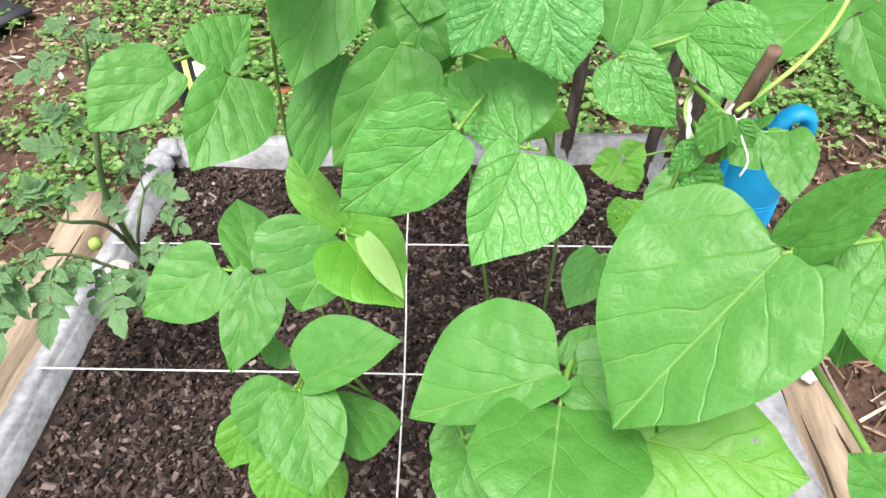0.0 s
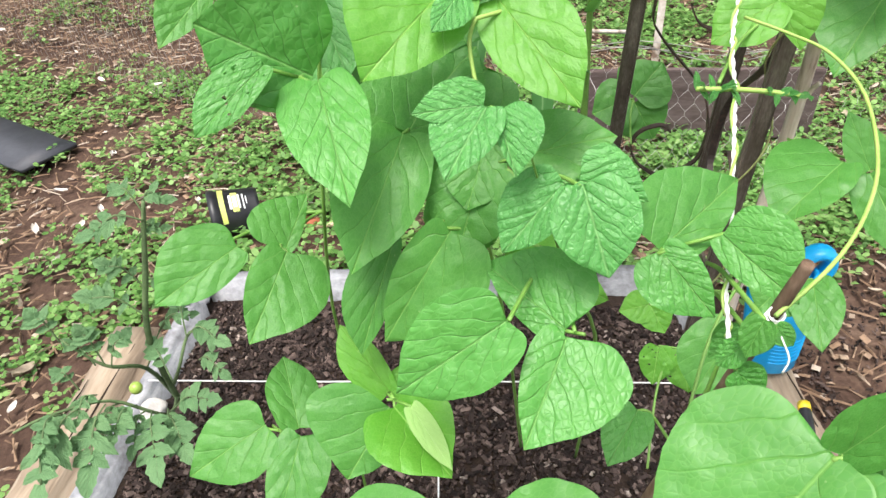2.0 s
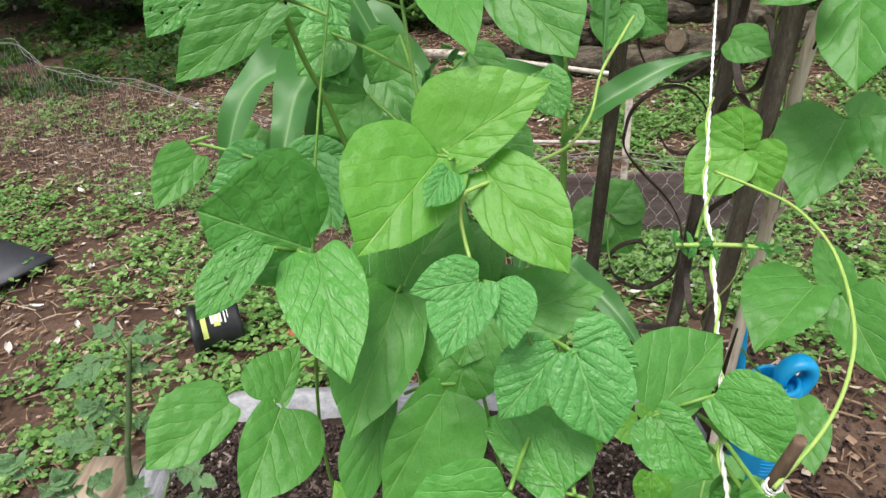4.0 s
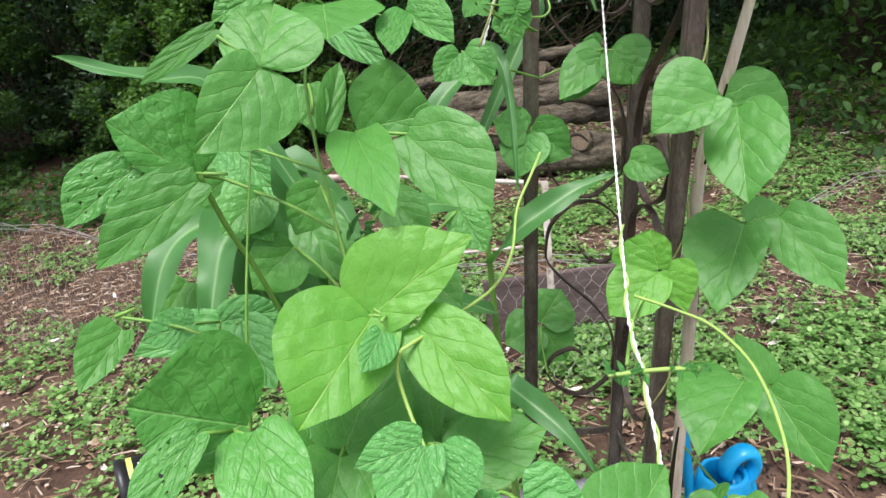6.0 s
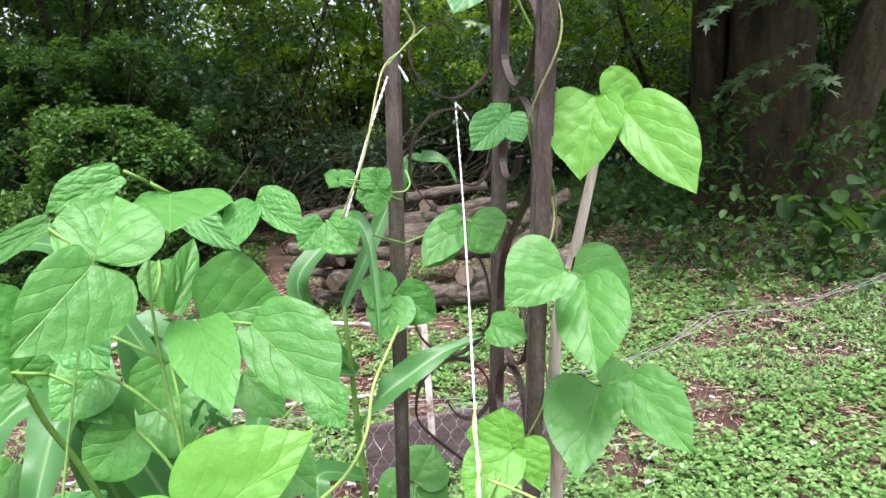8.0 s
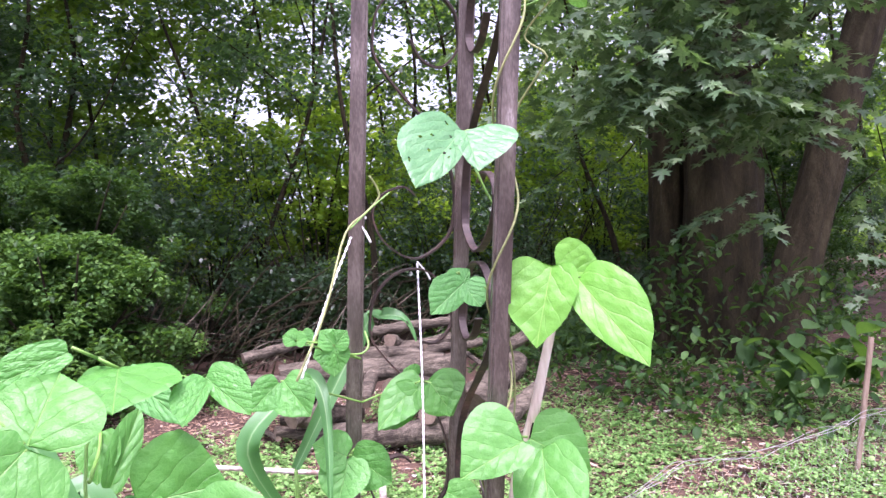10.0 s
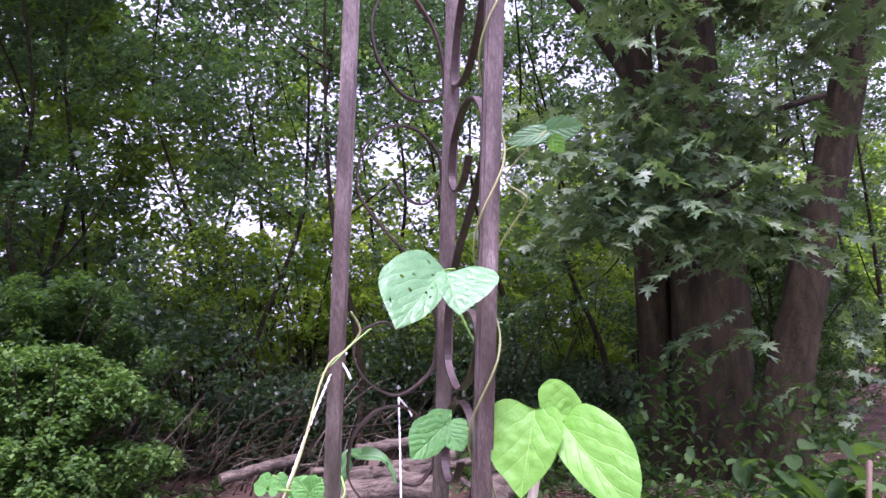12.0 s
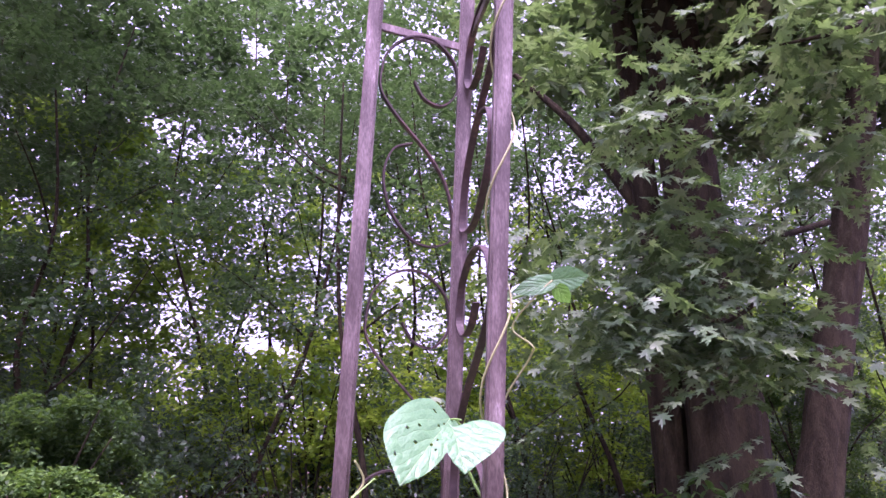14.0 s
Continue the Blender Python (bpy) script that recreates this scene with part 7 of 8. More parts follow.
def blade(plant, points, width, side=(0, -0.6, 0.8)):
    """A strap leaf with a gutter along the middle, wavy edges and a tapering tip."""
    pts = smooth_path(points, 7)
    n, nv = len(pts), 6
    verts, uvs, faces = [], [], []
    for i, p in enumerate(pts):
        u = i / (n - 1)
        d = (pts[min(i + 1, n - 1)] - pts[max(i - 1, 0)]).normalized()
        x = d.cross(Vector(side)).normalized()
        z = x.cross(d)
        half = 0.5 * width * min(1, 0.45 + u * 3) * (1 - u ** 2.6) + 0.0006
        for j in range(nv + 1):
            v = 2 * j / nv - 1
            verts.append(p + x * (half * v) + z * (0.35 * half * abs(v) + 0.12 * width * math.sin(u * 14 + (2 if v > 0 else 0)) * v * v))
            uvs.append((0.5 + 0.5 * v, u))
    for i in range(n - 1):
        for j in range(nv):
            a = i * (nv + 1) + j
            faces.append((a, a + 1, a + nv + 2, a + nv + 1))
    ob = mesh_from("blade", verts, faces, maize_mat, plant)
    me = ob.data
    layer = me.uv_layers.new(name="leaf")
    idx = np.zeros(len(me.loops), dtype=np.int32)
    me.loops.foreach_get("vertex_index", idx)
    layer.data.foreach_set("uv", np.array(uvs, dtype=np.float32)[idx].ravel())


blade(MAIZE, [(0.03, 1.24, 0.85), (-0.082, 1.232, 1.069), (-0.138, 1.184, 1.083), (-0.182, 1.149, 1.049), (-0.210, 1.101, 0.959)], 0.085)
blade(MAIZE, [(0.03, 1.24, 0.80), (-0.060, 1.198, 1.069), (-0.089, 1.135, 1.073), (-0.105, 1.095, 1.027), (-0.118, 1.057, 0.965)], 0.080)
blade(MAIZE, [(0.04, 1.22, 1.05), (-0.074, 1.258, 1.260), (-0.154, 1.220, 1.292), (-0.211, 1.198, 1.315), (-0.264, 1.187, 1.338)], 0.036)
blade(MAIZE, [(0.03, 1.25, 0.6), (-0.085, 1.244, 0.970), (-0.025, 1.261, 1.015), (0.043, 1.242, 0.974), (0.087, 1.204, 0.886)], 0.07)
blade(MAIZE, [(0.03, 1.25, 0.7), (-0.012, 1.303, 1.114), (0.037, 1.286, 1.076), (0.070, 1.273, 1.047), (0.096, 1.235, 0.961)], 0.065)
blade(MAIZE_2, [(0.31, 1.33, 0.9), (0.333, 1.222, 0.993), (0.377, 1.213, 1.026), (0.439, 1.214, 1.058), (0.506, 1.218, 1.072)], 0.05)
blade(MAIZE_2, [(0.32, 1.35, 0.55), (0.282, 1.148, 0.766), (0.324, 1.116, 0.744), (0.369, 1.067, 0.709), (0.399, 1.035, 0.661)], 0.05)
blade(MAIZE_2, [(0.31, 1.33, 1.0), (0.227, 1.276, 1.166), (0.288, 1.296, 1.242), (0.327, 1.285, 1.268), (0.340, 1.231, 1.220), (0.333, 1.170, 1.076)], 0.034)
blade(MAIZE_2, [(0.31, 1.33, 1.0), (0.198, 1.268, 1.044), (0.155, 1.249, 0.997), (0.125, 1.208, 0.899), (0.115, 1.159, 0.783)], 0.05)
blade(MAIZE_2, [(0.30, 1.32, 1.12), (0.429, 1.386, 1.326), (0.455, 1.363, 1.348), (0.490, 1.343, 1.344), (0.506, 1.330, 1.306)], 0.03)
blade(MAIZE_2, [(0.31, 1.33, 0.8), (0.228, 1.247, 0.868), (0.226, 1.209, 0.780), (0.204, 1.166, 0.677)], 0.045)


# ---- tomato plant ----
tomato_leaf = leaf_material("tomato_leaf", (0.11, 0.23, 0.10), (0.20, 0.36, 0.165), (0.28, 0.42, 0.21), (0.2, 0.4, 0.12), 0.25, 0.8, 0.6, 0.25, 5.0)
tomato_stem = simple("tomato_stem", [(0.3, (0.07, 0.12, 0.05)), (0.7, (0.17, 0.24, 0.11))], 60, 0.7, 0.5, 0.001)
LEAVES["t"] = tomato_leaf
TOMATO = thing("tomato_plant", "spindly tomato plant with drooping grey-green leaves leaning over the curb", "tomato plant", place=(-0.50, 1.08, 0.19))
TOP = Vector((-0.354, 0.981, 0.760))
stalk(TOMATO, [(-0.50, 1.085, 0.18), (-0.429, 0.974, 0.480), (-0.386, 0.976, 0.645), TOP], [0.006, 0.0055, 0.005, 0.003], "stem", tomato_stem)
stalk(TOMATO, [(-0.50, 1.085, 0.20), (-0.461, 0.982, 0.407), (-0.490, 0.929, 0.470), (-0.538, 0.921, 0.536)], [0.005, 0.004, 0.003, 0.002], "branch", tomato_stem)
stalk(TOMATO, [(-0.50, 1.085, 0.22), (-0.405, 0.909, 0.374), (-0.449, 0.858, 0.467), (-0.495, 0.795, 0.508), (-0.528, 0.756, 0.515)], [0.004, 0.003, 0.0025, 0.002], "branch", tomato_stem)
stalk(TOMATO, [(-0.50, 1.085, 0.25), (-0.377, 0.944, 0.447), (-0.345, 0.962, 0.517), (-0.291, 0.930, 0.523)], [0.004, 0.003, 0.0025, 0.002], "branch", tomato_stem)


def tomato_spray(start, end, size, seed):
    """A feathered leaf: pairs of toothed leaflets along a drooping rib."""
    rnd = random.Random(seed)
    a, b = Vector(start), Vector(end)
    size *= 0.68
    d = (b - a)
    mid = a.lerp(b, 0.5) + Vector((0, 0, 0.02))
    stalk(TOMATO, [a, mid, b], 0.0014, "leaf_rib", tomato_stem)
    x = d.cross(Vector((0, -0.5, 0.85))).normalized()
    for k, s in ((0.35, 0.7), (0.62, 0.9), (0.85, 0.8)):
        p = a.lerp(b, k) + Vector((0, 0, 0.02 * (1 - abs(2 * k - 1))))
        for sg in (-1, 1):
            t = p + size * s * (sg * x * rnd.uniform(0.7, 1.0) + d.normalized() * rnd.uniform(0.2, 0.6) + Vector((0, 0, rnd.uniform(-0.5, 0.05))))
            leaflet(TOMATO, p, t, size * s * rnd.uniform(0.50, 0.68), (rnd.uniform(-0.3, 0.3), -0.5, 0.85), "t", rnd.uniform(0.1, 0.5), rnd.uniform(0.1, 0.35), 0.09)
    leaflet(TOMATO, b, b + size * (d.normalized() + Vector((0, 0, -0.3))), size * 0.7, (0, -0.5, 0.85), "t", 0.3, 0.25, 0.09)


tomato_spray((-0.360, 0.979, 0.744), (-0.392, 0.990, 0.771), 0.035, 0)
tomato_spray((-0.361, 0.977, 0.728), (-0.421, 0.944, 0.730), 0.045, 1)
tomato_spray((-0.360, 0.985, 0.749), (-0.333, 0.992, 0.754), 0.035, 2)
tomato_spray((-0.394, 0.970, 0.599), (-0.438, 0.964, 0.652), 0.045, 3)
tomato_spray((-0.400, 0.954, 0.556), (-0.463, 0.935, 0.613), 0.05, 4)
tomato_spray((-0.393, 0.974, 0.616), (-0.358, 0.982, 0.579), 0.035, 5)
tomato_spray((-0.490, 0.929, 0.470), (-0.503, 0.930, 0.541), 0.05, 6)
tomato_spray((-0.480, 0.927, 0.467), (-0.452, 0.949, 0.514), 0.045, 7)
tomato_spray((-0.461, 0.982, 0.407), (-0.384, 1.017, 0.518), 0.04, 8)
tomato_spray((-0.349, 0.955, 0.511), (-0.364, 1.006, 0.561), 0.04, 9)
tomato_spray((-0.345, 0.962, 0.517), (-0.287, 0.936, 0.529), 0.045, 10)
tomato_spray((-0.481, 0.848, 0.502), (-0.502, 0.850, 0.534), 0.034, 21)
tomato_spray((-0.471, 0.863, 0.474), (-0.467, 0.805, 0.487), 0.036, 22)
tomato_spray((-0.443, 0.869, 0.450), (-0.444, 0.808, 0.446), 0.036, 23)
tomato_spray((-0.479, 0.796, 0.508), (-0.485, 0.747, 0.503), 0.036, 24)
tomato_spray((-0.415, 0.882, 0.418), (-0.415, 0.823, 0.403), 0.036, 25)
tomato_spray((-0.400, 0.910, 0.388), (-0.360, 0.846, 0.378), 0.034, 26)
tomato_spray((-0.326, 0.931, 0.486), (-0.281, 0.906, 0.486), 0.034, 27)
tomato_spray((-0.501, 0.922, 0.477), (-0.527, 0.923, 0.523), 0.034, 28)
tomato_spray((-0.416, 0.988, 0.493), (-0.356, 0.996, 0.523), 0.030, 29)
tomato_spray((-0.382, 0.979, 0.690), (-0.350, 0.993, 0.701), 0.028, 30)
tomato_spray((-0.386, 0.930, 0.434), (-0.420, 0.968, 0.474), 0.045, 11)
tomato_spray((-0.468, 0.816, 0.498), (-0.485, 0.755, 0.468), 0.06, 12)
tomato_spray((-0.445, 0.841, 0.479), (-0.441, 0.759, 0.440), 0.065, 13)
tomato_spray((-0.422, 0.874, 0.439), (-0.427, 0.809, 0.446), 0.05, 14)
tomato_spray((-0.406, 0.882, 0.417), (-0.369, 0.800, 0.405), 0.065, 15)
tomato_spray((-0.385, 0.890, 0.396), (-0.341, 0.834, 0.393), 0.055, 16)
tomato_spray((-0.380, 0.897, 0.402), (-0.298, 0.874, 0.456), 0.05, 17)
tomato_spray((-0.538, 0.918, 0.533), (-0.560, 0.922, 0.580), 0.05, 18)
tomato_spray((-0.495, 0.795, 0.508), (-0.480, 0.708, 0.464), 0.055, 19)

fruit = bmesh.new()
bmesh.ops.create_uvsphere(fruit, u_segments=14, v_segments=10, radius=0.011, matrix=Matrix.Translation((-0.447, 0.919, 0.428)))
part("fruit", fruit, simple("green_tomato", [(0.3, (0.22, 0.36, 0.06)), (0.7, (0.34, 0.46, 0.10))], 50, 0.3, 0.1, 0.001), TOMATO, "small unripe green tomato", True)


# ---- wire fence ----
wire_mat, _n, _l, _b = material("galvanised_wire", (0.50, 0.49, 0.47), 0.45)
_b.inputs["Metallic"].default_value = 0.25
_l.new(ramp(_n, _l, noise_tex(_n, _l, 30.0), [(0.3, (0.17, 0.15, 0.14)), (0.7, (0.46, 0.45, 0.44))]), _b.inputs["Base Color"])
fence_wood = simple("fence_stake", [(0.3, (0.30, 0.20, 0.12)), (0.5, (0.52, 0.40, 0.27)), (0.75, (0.66, 0.54, 0.40))], 10, 0.85, 0.6, 0.004, stretch=(3, 3, 0.5), scale2=50)
stake_wood = simple("weathered_stake", [(0.3, (0.10, 0.07, 0.05)), (0.5, (0.22, 0.165, 0.12)), (0.75, (0.36, 0.29, 0.22))], 10, 0.9, 0.8, 0.004, stretch=(3, 3, 0.5), scale2=50)
white_paint = simple("flaking_white_paint", [(0.40, (0.16, 0.11, 0.08)), (0.50, (0.42, 0.37, 0.32)), (0.72, (0.66, 0.64, 0.61))], 14, 0.6, 0.4, 0.002, scale2=60)
FENCE = [(-4.2, 4.9), (-2.3, 3.85), (-1.25, 3.05), (-0.2, 2.45), (0.60, 2.25), (1.15, 2.28), (1.95, 2.62), (3.35, 2.98), (5.4, 3.3)]
FENCE_TOP = [0.62, 0.60, 0.57, 0.54, 0.50, 0.50, 0.50, 0.46, 0.5]


def fence_point(s, h):
    """The point of the netting s metres along it, at the share h of its height; it sags and bellies a little."""
    run = 0.0
    for i in range(len(FENCE) - 1):
        a, b = Vector(FENCE[i]), Vector(FENCE[i + 1])
        ln = (b - a).length
        if s <= run + ln or i == len(FENCE) - 2:
            k = (s - run) / ln
            p = a.lerp(b, k)
            top = FENCE_TOP[i] * (1 - k) + FENCE_TOP[i + 1] * k - 0.05 * math.sin(math.pi * min(max(k, 0), 1))
            break
        run += ln
    g = ground_z(p.x, p.y)
    q = Vector((s * 2.1, h * 3.0, 0))
    w = 0.05 * noise.noise(q) + 0.015 * noise.noise(q * 4)
    return Vector((p.x + 0.4 * w, p.y + w - 0.06 * (1 - h), g + h * (top - g) + 0.02 * noise.noise(q + Vector((5, 5, 5)))))


def build_fence():
    t = thing("wire_fence", "low sagging chicken-wire fence of hexagonal netting", "fence", place=(0.60, 2.25, 0.0))
    length = sum((Vector(FENCE[i + 1]) - Vector(FENCE[i])).length for i in range(len(FENCE) - 1))
    cell, rows = 0.052, 11
    verts, faces = [], []

    def wire(a, b, r=0.0007):
        r *= 0.5 if a.x > 1.1 else 1.0
        d = (b - a).normalized()
        x = d.orthogonal().normalized()
        y = d.cross(x)
        o = len(verts)
        for p in (a, b):
            for k in range(3):
                verts.append(p + r * (math.cos(2.094 * k) * x + math.sin(2.094 * k) * y))
        for k in range(3):
            faces.append((o + k, o + (k + 1) % 3, o + 3 + (k + 1) % 3, o + 3 + k))

    for c in range(int(length / cell)):
        for r in range(rows):
            s = c * cell + (cell / 2 if r % 2 else 0)
            h0, h1, h2, h3 = (r + 0.0) / rows, (r + 0.33) / rows, (r + 0.67) / rows, (r + 1.0) / rows
            a, b = fence_point(s, h0 + 0.33 / rows), fence_point(s, h2)
            wire(a, b, 0.0011)
            wire(b, fence_point(s + cell / 2, h3 + 0.33 / rows if r < rows - 1 else h3))
            wire(b, fence_point(s - cell / 2, h3 + 0.33 / rows if r < rows - 1 else h3))
    mesh_from("netting", verts, faces, wire_mat, t, smooth=False)
    n = int(length / 0.1)
    for off in (0.0, 0.012, -0.012):
        tube("top_wire", [fence_point(k * 0.1, 1.0) + Vector((0, 0.01 * math.sin(k * 1.7 + off * 300), off + 0.008 * math.sin(k * 1.1 + off * 200))) for k in range(n)], 0.0014, wire_mat, t, seg=4, steps=2)
    a, b = Vector((3.521, 3.075, 0.840)), Vector((3.450, 3.107, 0.146))
    d = (a - b).normalized()
    part("fence_stake", beam_bm(b - d * 0.35, a, 0.026, 0.024, 0.004), stake_wood, t)


build_fence()

# white frame standing behind the fence
FRAME = thing("white_frame", "old wooden frame with flaking white paint behind the wire", "frame", place=(0.627, 2.271, 0.488))
for top, low in ((Vector((0.652, 2.368, 0.717)), Vector((0.643, 2.316, 0.467))), (Vector((-0.497, 2.463, 0.745)), Vector((-0.515, 2.447, 0.579)))):
    d = (low - top).normalized()
    part("leg", beam_bm(top, low + d * 0.12, 0.022, 0.016, 0.002), white_paint, FRAME)
for a, b, r in (((-0.133, 2.474, 0.792), (0.104, 2.463, 0.780), 0.015), ((0.104, 2.463, 0.780), (0.653, 2.374, 0.706), 0.008), ((-0.499, 2.455, 0.727), (-0.133, 2.472, 0.789), 0.008), ((-0.394, 2.371, 0.536), (0.557, 2.316, 0.513), 0.006)):
    tube("rail", [a, Vector(a).lerp(Vector(b), 0.5), b], r, white_paint, FRAME, seg=10)
tube("bar", [(-0.296, 2.423, 0.664), (-0.294, 2.369, 0.537)], 0.006, white_paint, FRAME)
tube("bar", [(-0.129, 2.435, 0.700), (-0.124, 2.361, 0.528)], 0.006, white_paint, FRAME)

old_board = thing("old_board", "grey weathered board lying behind the wire netting", "board", place=(0.924, 2.505, 0.288))
part("board_body", beam_bm((0.45, 2.62, 0.13), (1.30, 2.58, 0.14), 0.03, 0.27, 0.003, 10, 0.004), simple("grey_board", [(0.3, (0.05, 0.036, 0.034)), (0.5, (0.11, 0.082, 0.078)), (0.75, (0.19, 0.15, 0.145))], 8, 0.9, 0.6, 0.004, stretch=(0.6, 3, 3), scale2=50), old_board, smooth=False)

# ---- loose things on the ground ----
plastic_black = simple("black_plastic", [(0.3, (0.010, 0.010, 0.012)), (0.7, (0.028, 0.028, 0.032))], 30, 0.38, 0.15, 0.001)
label_green = simple("label_lime", [(0.3, (0.42, 0.50, 0.10)), (0.7, (0.55, 0.62, 0.18))], 30, 0.5, 0.1, 0.001)
label_white = simple("label_white", [(0.3, (0.60, 0.62, 0.60)), (0.7, (0.75, 0.77, 0.75))], 30, 0.5, 0.1, 0.001)
label_tan = simple("label_tan", [(0.3, (0.35, 0.30, 0.16)), (0.7, (0.48, 0.42, 0.25))], 30, 0.5, 0.1, 0.001)


def lathe(profile, seg=36, arc=(0.0, 1.0)):
    """Verts and faces of a turned shape about the x axis; profile holds (x, radius)."""
    verts, faces = [], []
    full = arc == (0.0, 1.0)
    n = seg if full else seg + 1
    for x, r in profile:
        for k in range(n):
            a = 2 * math.pi * (arc[0] + (arc[1] - arc[0]) * k / seg)
            verts.append(Vector((x, r * math.cos(a), r * math.sin(a))))
    for i in range(len(profile) - 1):
        for k in range(seg):
            j = (k + 1) % n
            faces.append((i * n + k, i * n + j, (i + 1) * n + j, (i + 1) * n + k))
    return verts, faces


def placed(data, m):
    return [m @ v for v in data[0]], data[1]


def build_pot():
    a, b = Vector((-0.773, 1.958, 0.101)), Vector((-0.631, 2.020, 0.066))
    a.z = b.z = 0.055
    x = (b - a).normalized()
    z = Vector((0, 0, 1))
    m = Matrix((x, z.cross(x), z)).transposed().to_4x4()
    m.translation = a
    ln = (b - a).length
    t = thing("plant_pot", "empty black plastic nursery pot lying on its side", "plant pot", place=a)
    R = 0.088
    prof = [(0.0, R - 0.004), (0.0, R + 0.003), (0.022, R + 0.003), (0.024, R - 0.002), (ln - 0.012, R * 0.84), (ln, R * 0.80), (ln, 0.0), (ln - 0.004, 0.0), (ln - 0.004, R * 0.78), (0.01, R - 0.006), (0.0, R - 0.004)]
    body = mesh_from("pot_body", *placed(lathe(prof, 40), m), plastic_black, t)
    rad = lambda q: R - 0.0005 - (R * 0.16) * (q - 0.024) / (ln - 0.036)
    for q0, q1, a0, a1, mt in ((0.034, 0.050, -0.30, -0.04, label_green), (0.064, 0.072, -0.22, -0.12, label_white), (0.072, 0.092, -0.24, -0.10, label_green), (0.076, 0.088, -0.21, -0.13, label_white), (0.092, 0.098, -0.22, -0.12, label_white), (0.106, 0.110, -0.22, -0.11, label_white), (0.116, 0.119, -0.20, -0.14, label_white), (0.036, 0.118, -0.44, -0.37, label_tan)):
        mesh_from("label", *placed(lathe([(q0, rad(q0) + 0.0016), (q1, rad(q1) + 0.0016)], 10, (a0 + 0.5, a1 + 0.5)), m), mt, body, smooth=False)


build_pot()


def build_can():
    blue = simple("blue_plastic", [(0.3, (0.006, 0.30, 0.66)), (0.7, (0.014, 0.42, 0.82))], 12, 0.35, 0.1, 0.001)
    c = Vector((0.704, 1.222, 0.222))
    t = thing("watering_can", "bright blue plastic watering can standing on the timber's end", "watering can", place=c)
    m = Matrix.Translation(c) @ Euler((0, radians(-90), 0)).to_matrix().to_4x4()
    prof = [(0.0, 0.0), (0.0, 0.052), (0.007, 0.057), (0.14, 0.057), (0.200, 0.052), (0.226, 0.046), (0.232, 0.040), (0.226, 0.036), (0.19, 0.046), (0.02, 0.050), (0.012, 0.0)]
    can_body = mesh_from("can_body", *placed(lathe(prof, 40), m), blue, t)
    ring = [c + Vector((0.036 + 0.027 * math.cos(a) + 0.006 * math.sin(a), 0.004, 0.232 + 0.034 * math.sin(a))) for a in [radians(205 - 24 * i) for i in range(15)]]
    v, f = tube_data(smooth_path(ring, 5), 0.0125, 12)
    v = [Vector((p.x, c.y + 0.004 + (p.y - c.y - 0.004) * 1.7, p.z)) for p in v]
    mesh_from("handle", v, f, blue, t)
    tube("grip", [c + Vector((0.058, 0.002, 0.195)), c + Vector((0.066, 0.0, 0.14)), c + Vector((0.054, 0.0, 0.07))], [0.010, 0.009, 0.009], blue, t, seg=12)
    tube("spout", [c + Vector((-0.042, 0.0, 0.05)), c + Vector((-0.056, 0.006, 0.14)), c + Vector((-0.064, 0.018, 0.26)), c + Vector((-0.068, 0.030, 0.36))], [0.014, 0.011, 0.009, 0.008], blue, t, seg=14)
    for q in range(7):
        rib = [c + Vector((0.0573 * math.cos(a), 0.0573 * math.sin(a), 0.035 + 0.009 * q)) for a in [radians(-110 + 10 * i) for i in range(9)]]
        tube("grip_rib", rib, 0.0013, blue, can_body, seg=5, steps=2)


build_can()

mat_thing = thing("rubber_mat", "dark grey rubber sheet lying on the weeds", "mat", place=(-2.1, 2.85, -0.12))
part("sheet", beam_bm((-3.0, 3.28, -0.10), (-1.74, 2.60, -0.075), 0.26, 0.022, 0.004, 12, 0.010), simple("grey_rubber", [(0.3, (0.030, 0.032, 0.040)), (0.7, (0.062, 0.066, 0.080))], 9, 0.6, 0.4, 0.004), mat_thing, smooth=True)

tool = thing("garden_knife", "black-handled garden knife with a yellow end on the timber", "knife", place=(0.71, 1.03, 0.24))
tube("handle", [(0.714, 1.045, 0.262), (0.708, 1.01, 0.258), (0.700, 0.965, 0.256)], [0.011, 0.012, 0.010], plastic_black, tool, seg=10)
tube("end_cap", [(0.7165, 1.060, 0.263), (0.714, 1.045, 0.262)], 0.0115, simple("yellow_plastic", [(0.3, (0.65, 0.48, 0.02)), (0.7, (0.75, 0.58, 0.04))], 20, 0.4, 0.1, 0.001), tool, seg=10)
part("blade", beam_bm((0.700, 0.965, 0.256), (0.690, 0.90, 0.252), 0.016, 0.002, 0.0), wire_mat, tool)

terracotta = simple("terracotta", [(0.3, (0.26, 0.085, 0.045)), (0.7, (0.42, 0.16, 0.09))], 20, 0.85, 0.6, 0.003)
for p, s in (((-0.481, 2.010, 0.000), 0.09), ((-0.819, 2.376, -0.050), 0.05), ((0.342, 2.133, 0.000), 0.08)):
    b = box_bm(s, s * 0.6, s * 0.4, s * 0.06, Matrix.Translation(p) @ Euler((0.1, 0.1, s * 30)).to_matrix().to_4x4(), 2)
    tagged(part("brick_shard", b, terracotta, smooth=True), "broken piece of red brick half buried in soil", "brick", "brick shards")
lath = part("lath", beam_bm((-0.439, 1.964, 0.020), (-0.368, 1.983, 0.020), 0.014, 0.008, 0.001), fence_wood)
tagged(lath, "short pale wooden lath on the soil", "lath")


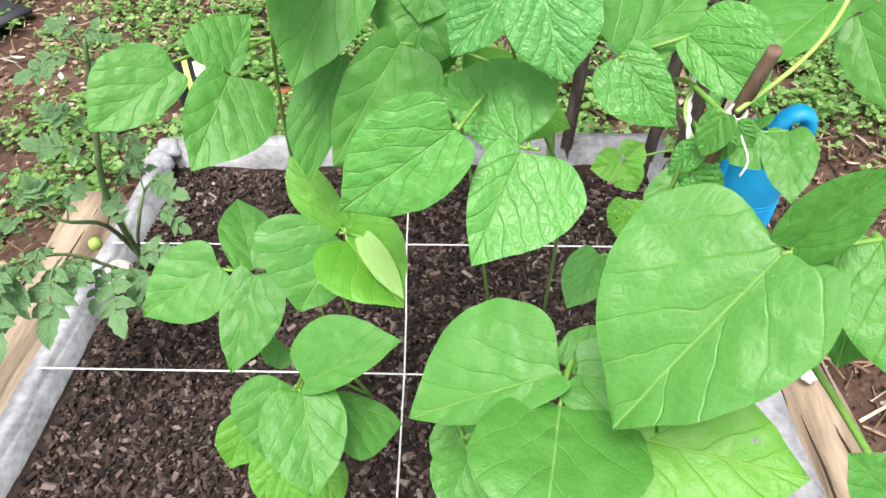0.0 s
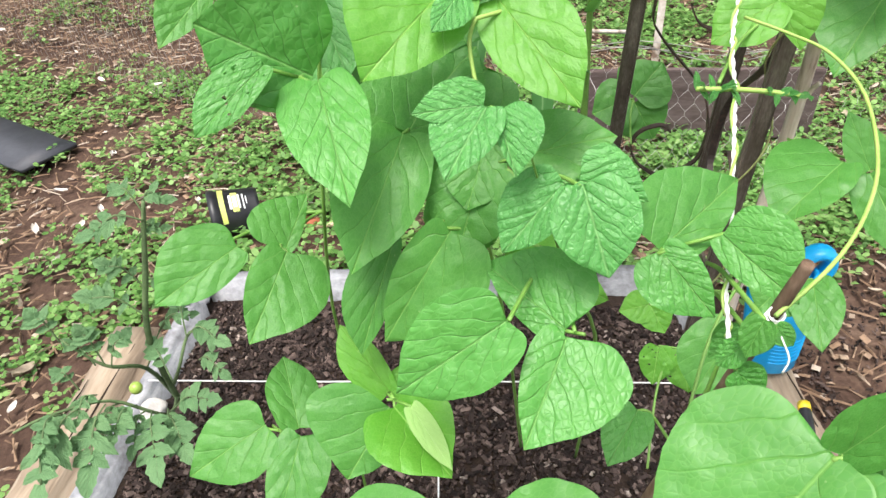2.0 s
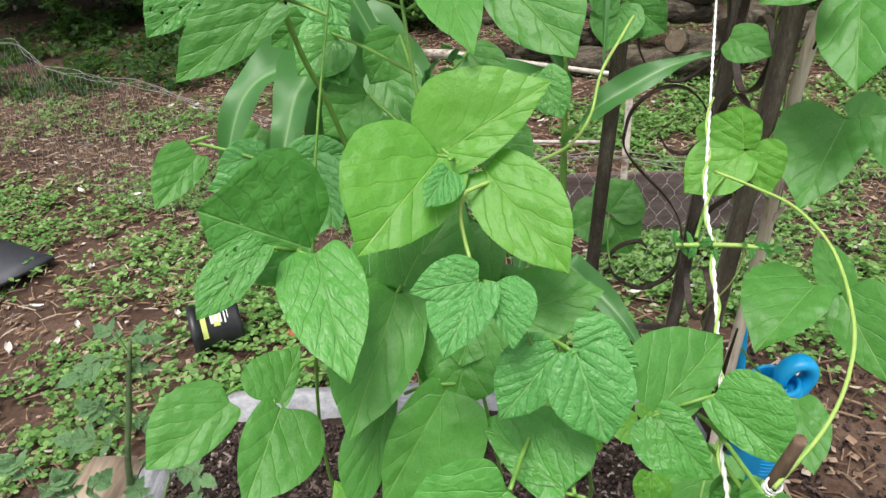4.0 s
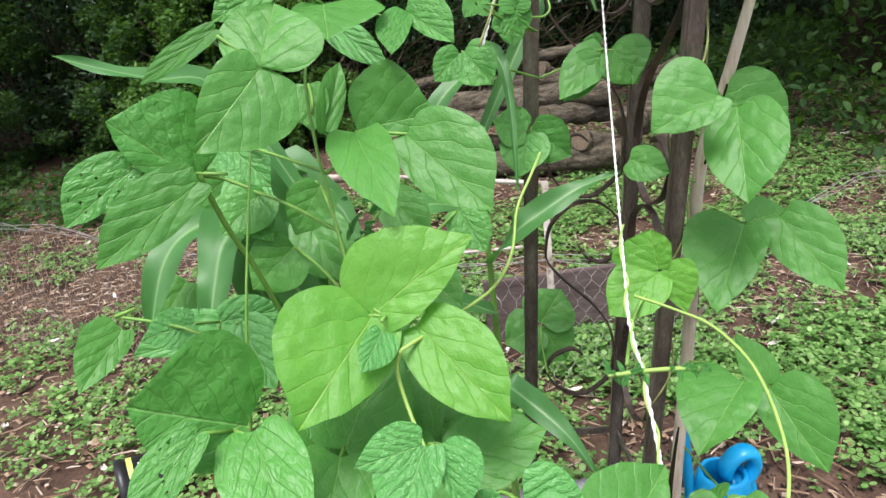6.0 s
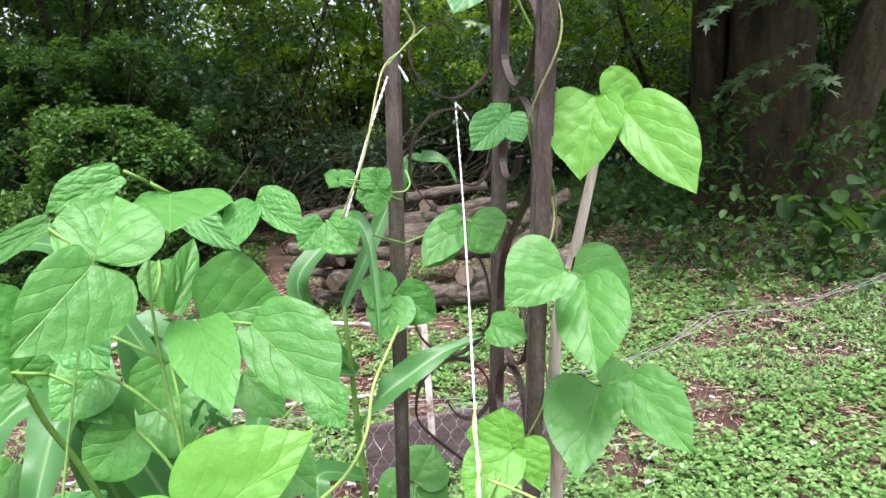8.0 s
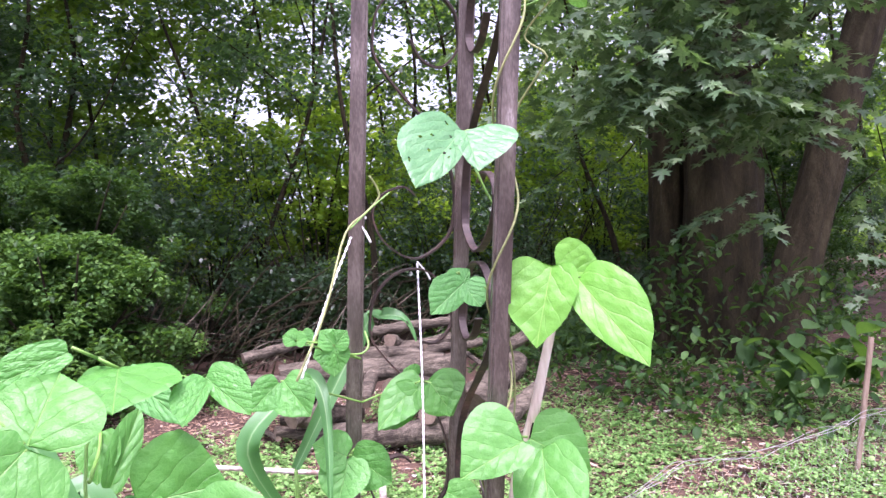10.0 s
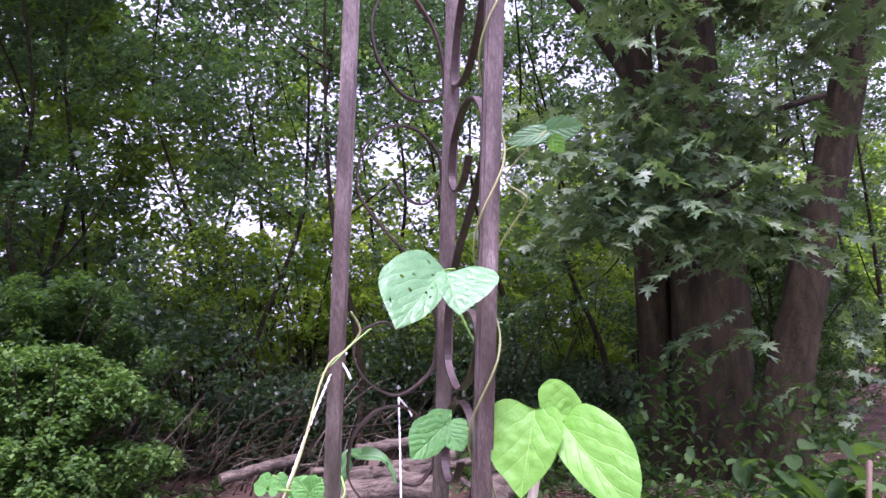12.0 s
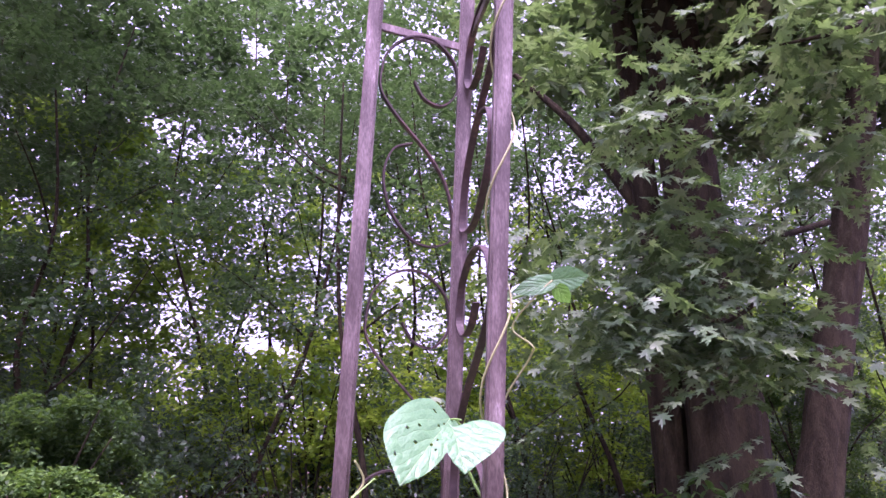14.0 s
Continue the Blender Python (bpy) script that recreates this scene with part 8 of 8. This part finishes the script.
def stone(p, r, seed, mat, label):
    bm = bmesh.new()
    bmesh.ops.create_icosphere(bm, subdivisions=3, radius=r)
    for v in bm.verts:
        v.co *= 1 + 0.45 * noise.noise(v.co * (1.3 / r) + Vector((seed, 0, 0))) + 0.12 * noise.noise(v.co * (4 / r))
        v.co.z *= 0.7
    bm.transform(Matrix.Translation(p))
    tagged(part("stone", bm, mat, smooth=True), label, "stone", "stones")


chalk = simple("pale_stone", [(0.3, (0.34, 0.32, 0.30)), (0.7, (0.66, 0.64, 0.62))], 25, 0.9, 0.8, 0.004)
stone((-0.527, 1.028, 0.235), 0.026, 1, chalk, "pale rough lump of mortar on the curb")
stone((-0.572, 1.374, 0.230), 0.035, 2, concrete, "broken crumbling corner piece of the curb")
stone((-0.558, 1.423, 0.235), 0.028, 3, concrete, "broken crumbling corner piece of the curb")
stone((0.730, 0.841, 0.235), 0.014, 4, chalk, "small pale stone on the timber")

rnd = random.Random(15)
for k in range(26):
    x, y = rnd.uniform(0.9, 2.0), rnd.uniform(0.7, 2.1)
    if k > 12:
        x, y = rnd.uniform(-2.4, 0.4), rnd.uniform(1.7, 3.2)
    a, ln = rnd.uniform(0, 3.14), rnd.uniform(0.08, 0.22)
    z = ground_z(x, y) + 0.012
    tw = thing("twig", "dry brown twig lying on the soil", "twig", "fallen twigs", (x, y, z))
    tube("twig_body", [(x, y, z), (x + 0.5 * ln * math.cos(a) + 0.01, y + 0.5 * ln * math.sin(a), z + 0.012), (x + ln * math.cos(a), y + ln * math.sin(a), z)], [0.004, 0.003, 0.0015], stick_wood, tw, seg=5, steps=4)


def curled_leaves():
    """Bleached curled dead leaves on the ground, in one mesh."""
    rnd = random.Random(18)
    verts, faces = [], []
    for _ in range(420):
        x, y = rnd.uniform(-3.2, 4.2), rnd.uniform(0.9, 5.0)
        if -0.8 < x < 0.85 and y < 1.55:
            continue
        z = ground_z(x, y) + 0.02
        s = rnd.uniform(0.015, 0.045)
        m = Euler((rnd.uniform(-0.4, 0.4), rnd.uniform(-0.4, 0.4), rnd.uniform(0, 6.28))).to_matrix()
        o = len(verts)
        for i in range(5):
            u = i / 4
            for v in (-1, 0, 1):
                h = 0.5 * math.sin(math.pi * (0.12 + 0.8 * u))
                verts.append(Vector((x, y, z)) + m @ Vector((s * h * v * 0.7, s * (u - 0.5) * 1.6, s * (0.35 * v * v + 0.5 * (u - 0.5) ** 2))))
        for i in range(4):
            for j in range(2):
                q = o + i * 3 + j
                faces.append((q, q + 1, q + 4, q + 3))
    tagged(mesh_from("dead_leaves", verts, faces, dead_leaf), "curled bleached dead leaves scattered on the ground", "dead leaves", kind="stuff")


dead_leaf = island_material("dead_leaf", [(0.1, (0.20, 0.13, 0.08)), (0.5, (0.45, 0.38, 0.30)), (0.85, (0.74, 0.72, 0.68))], 0.9)
curled_leaves()
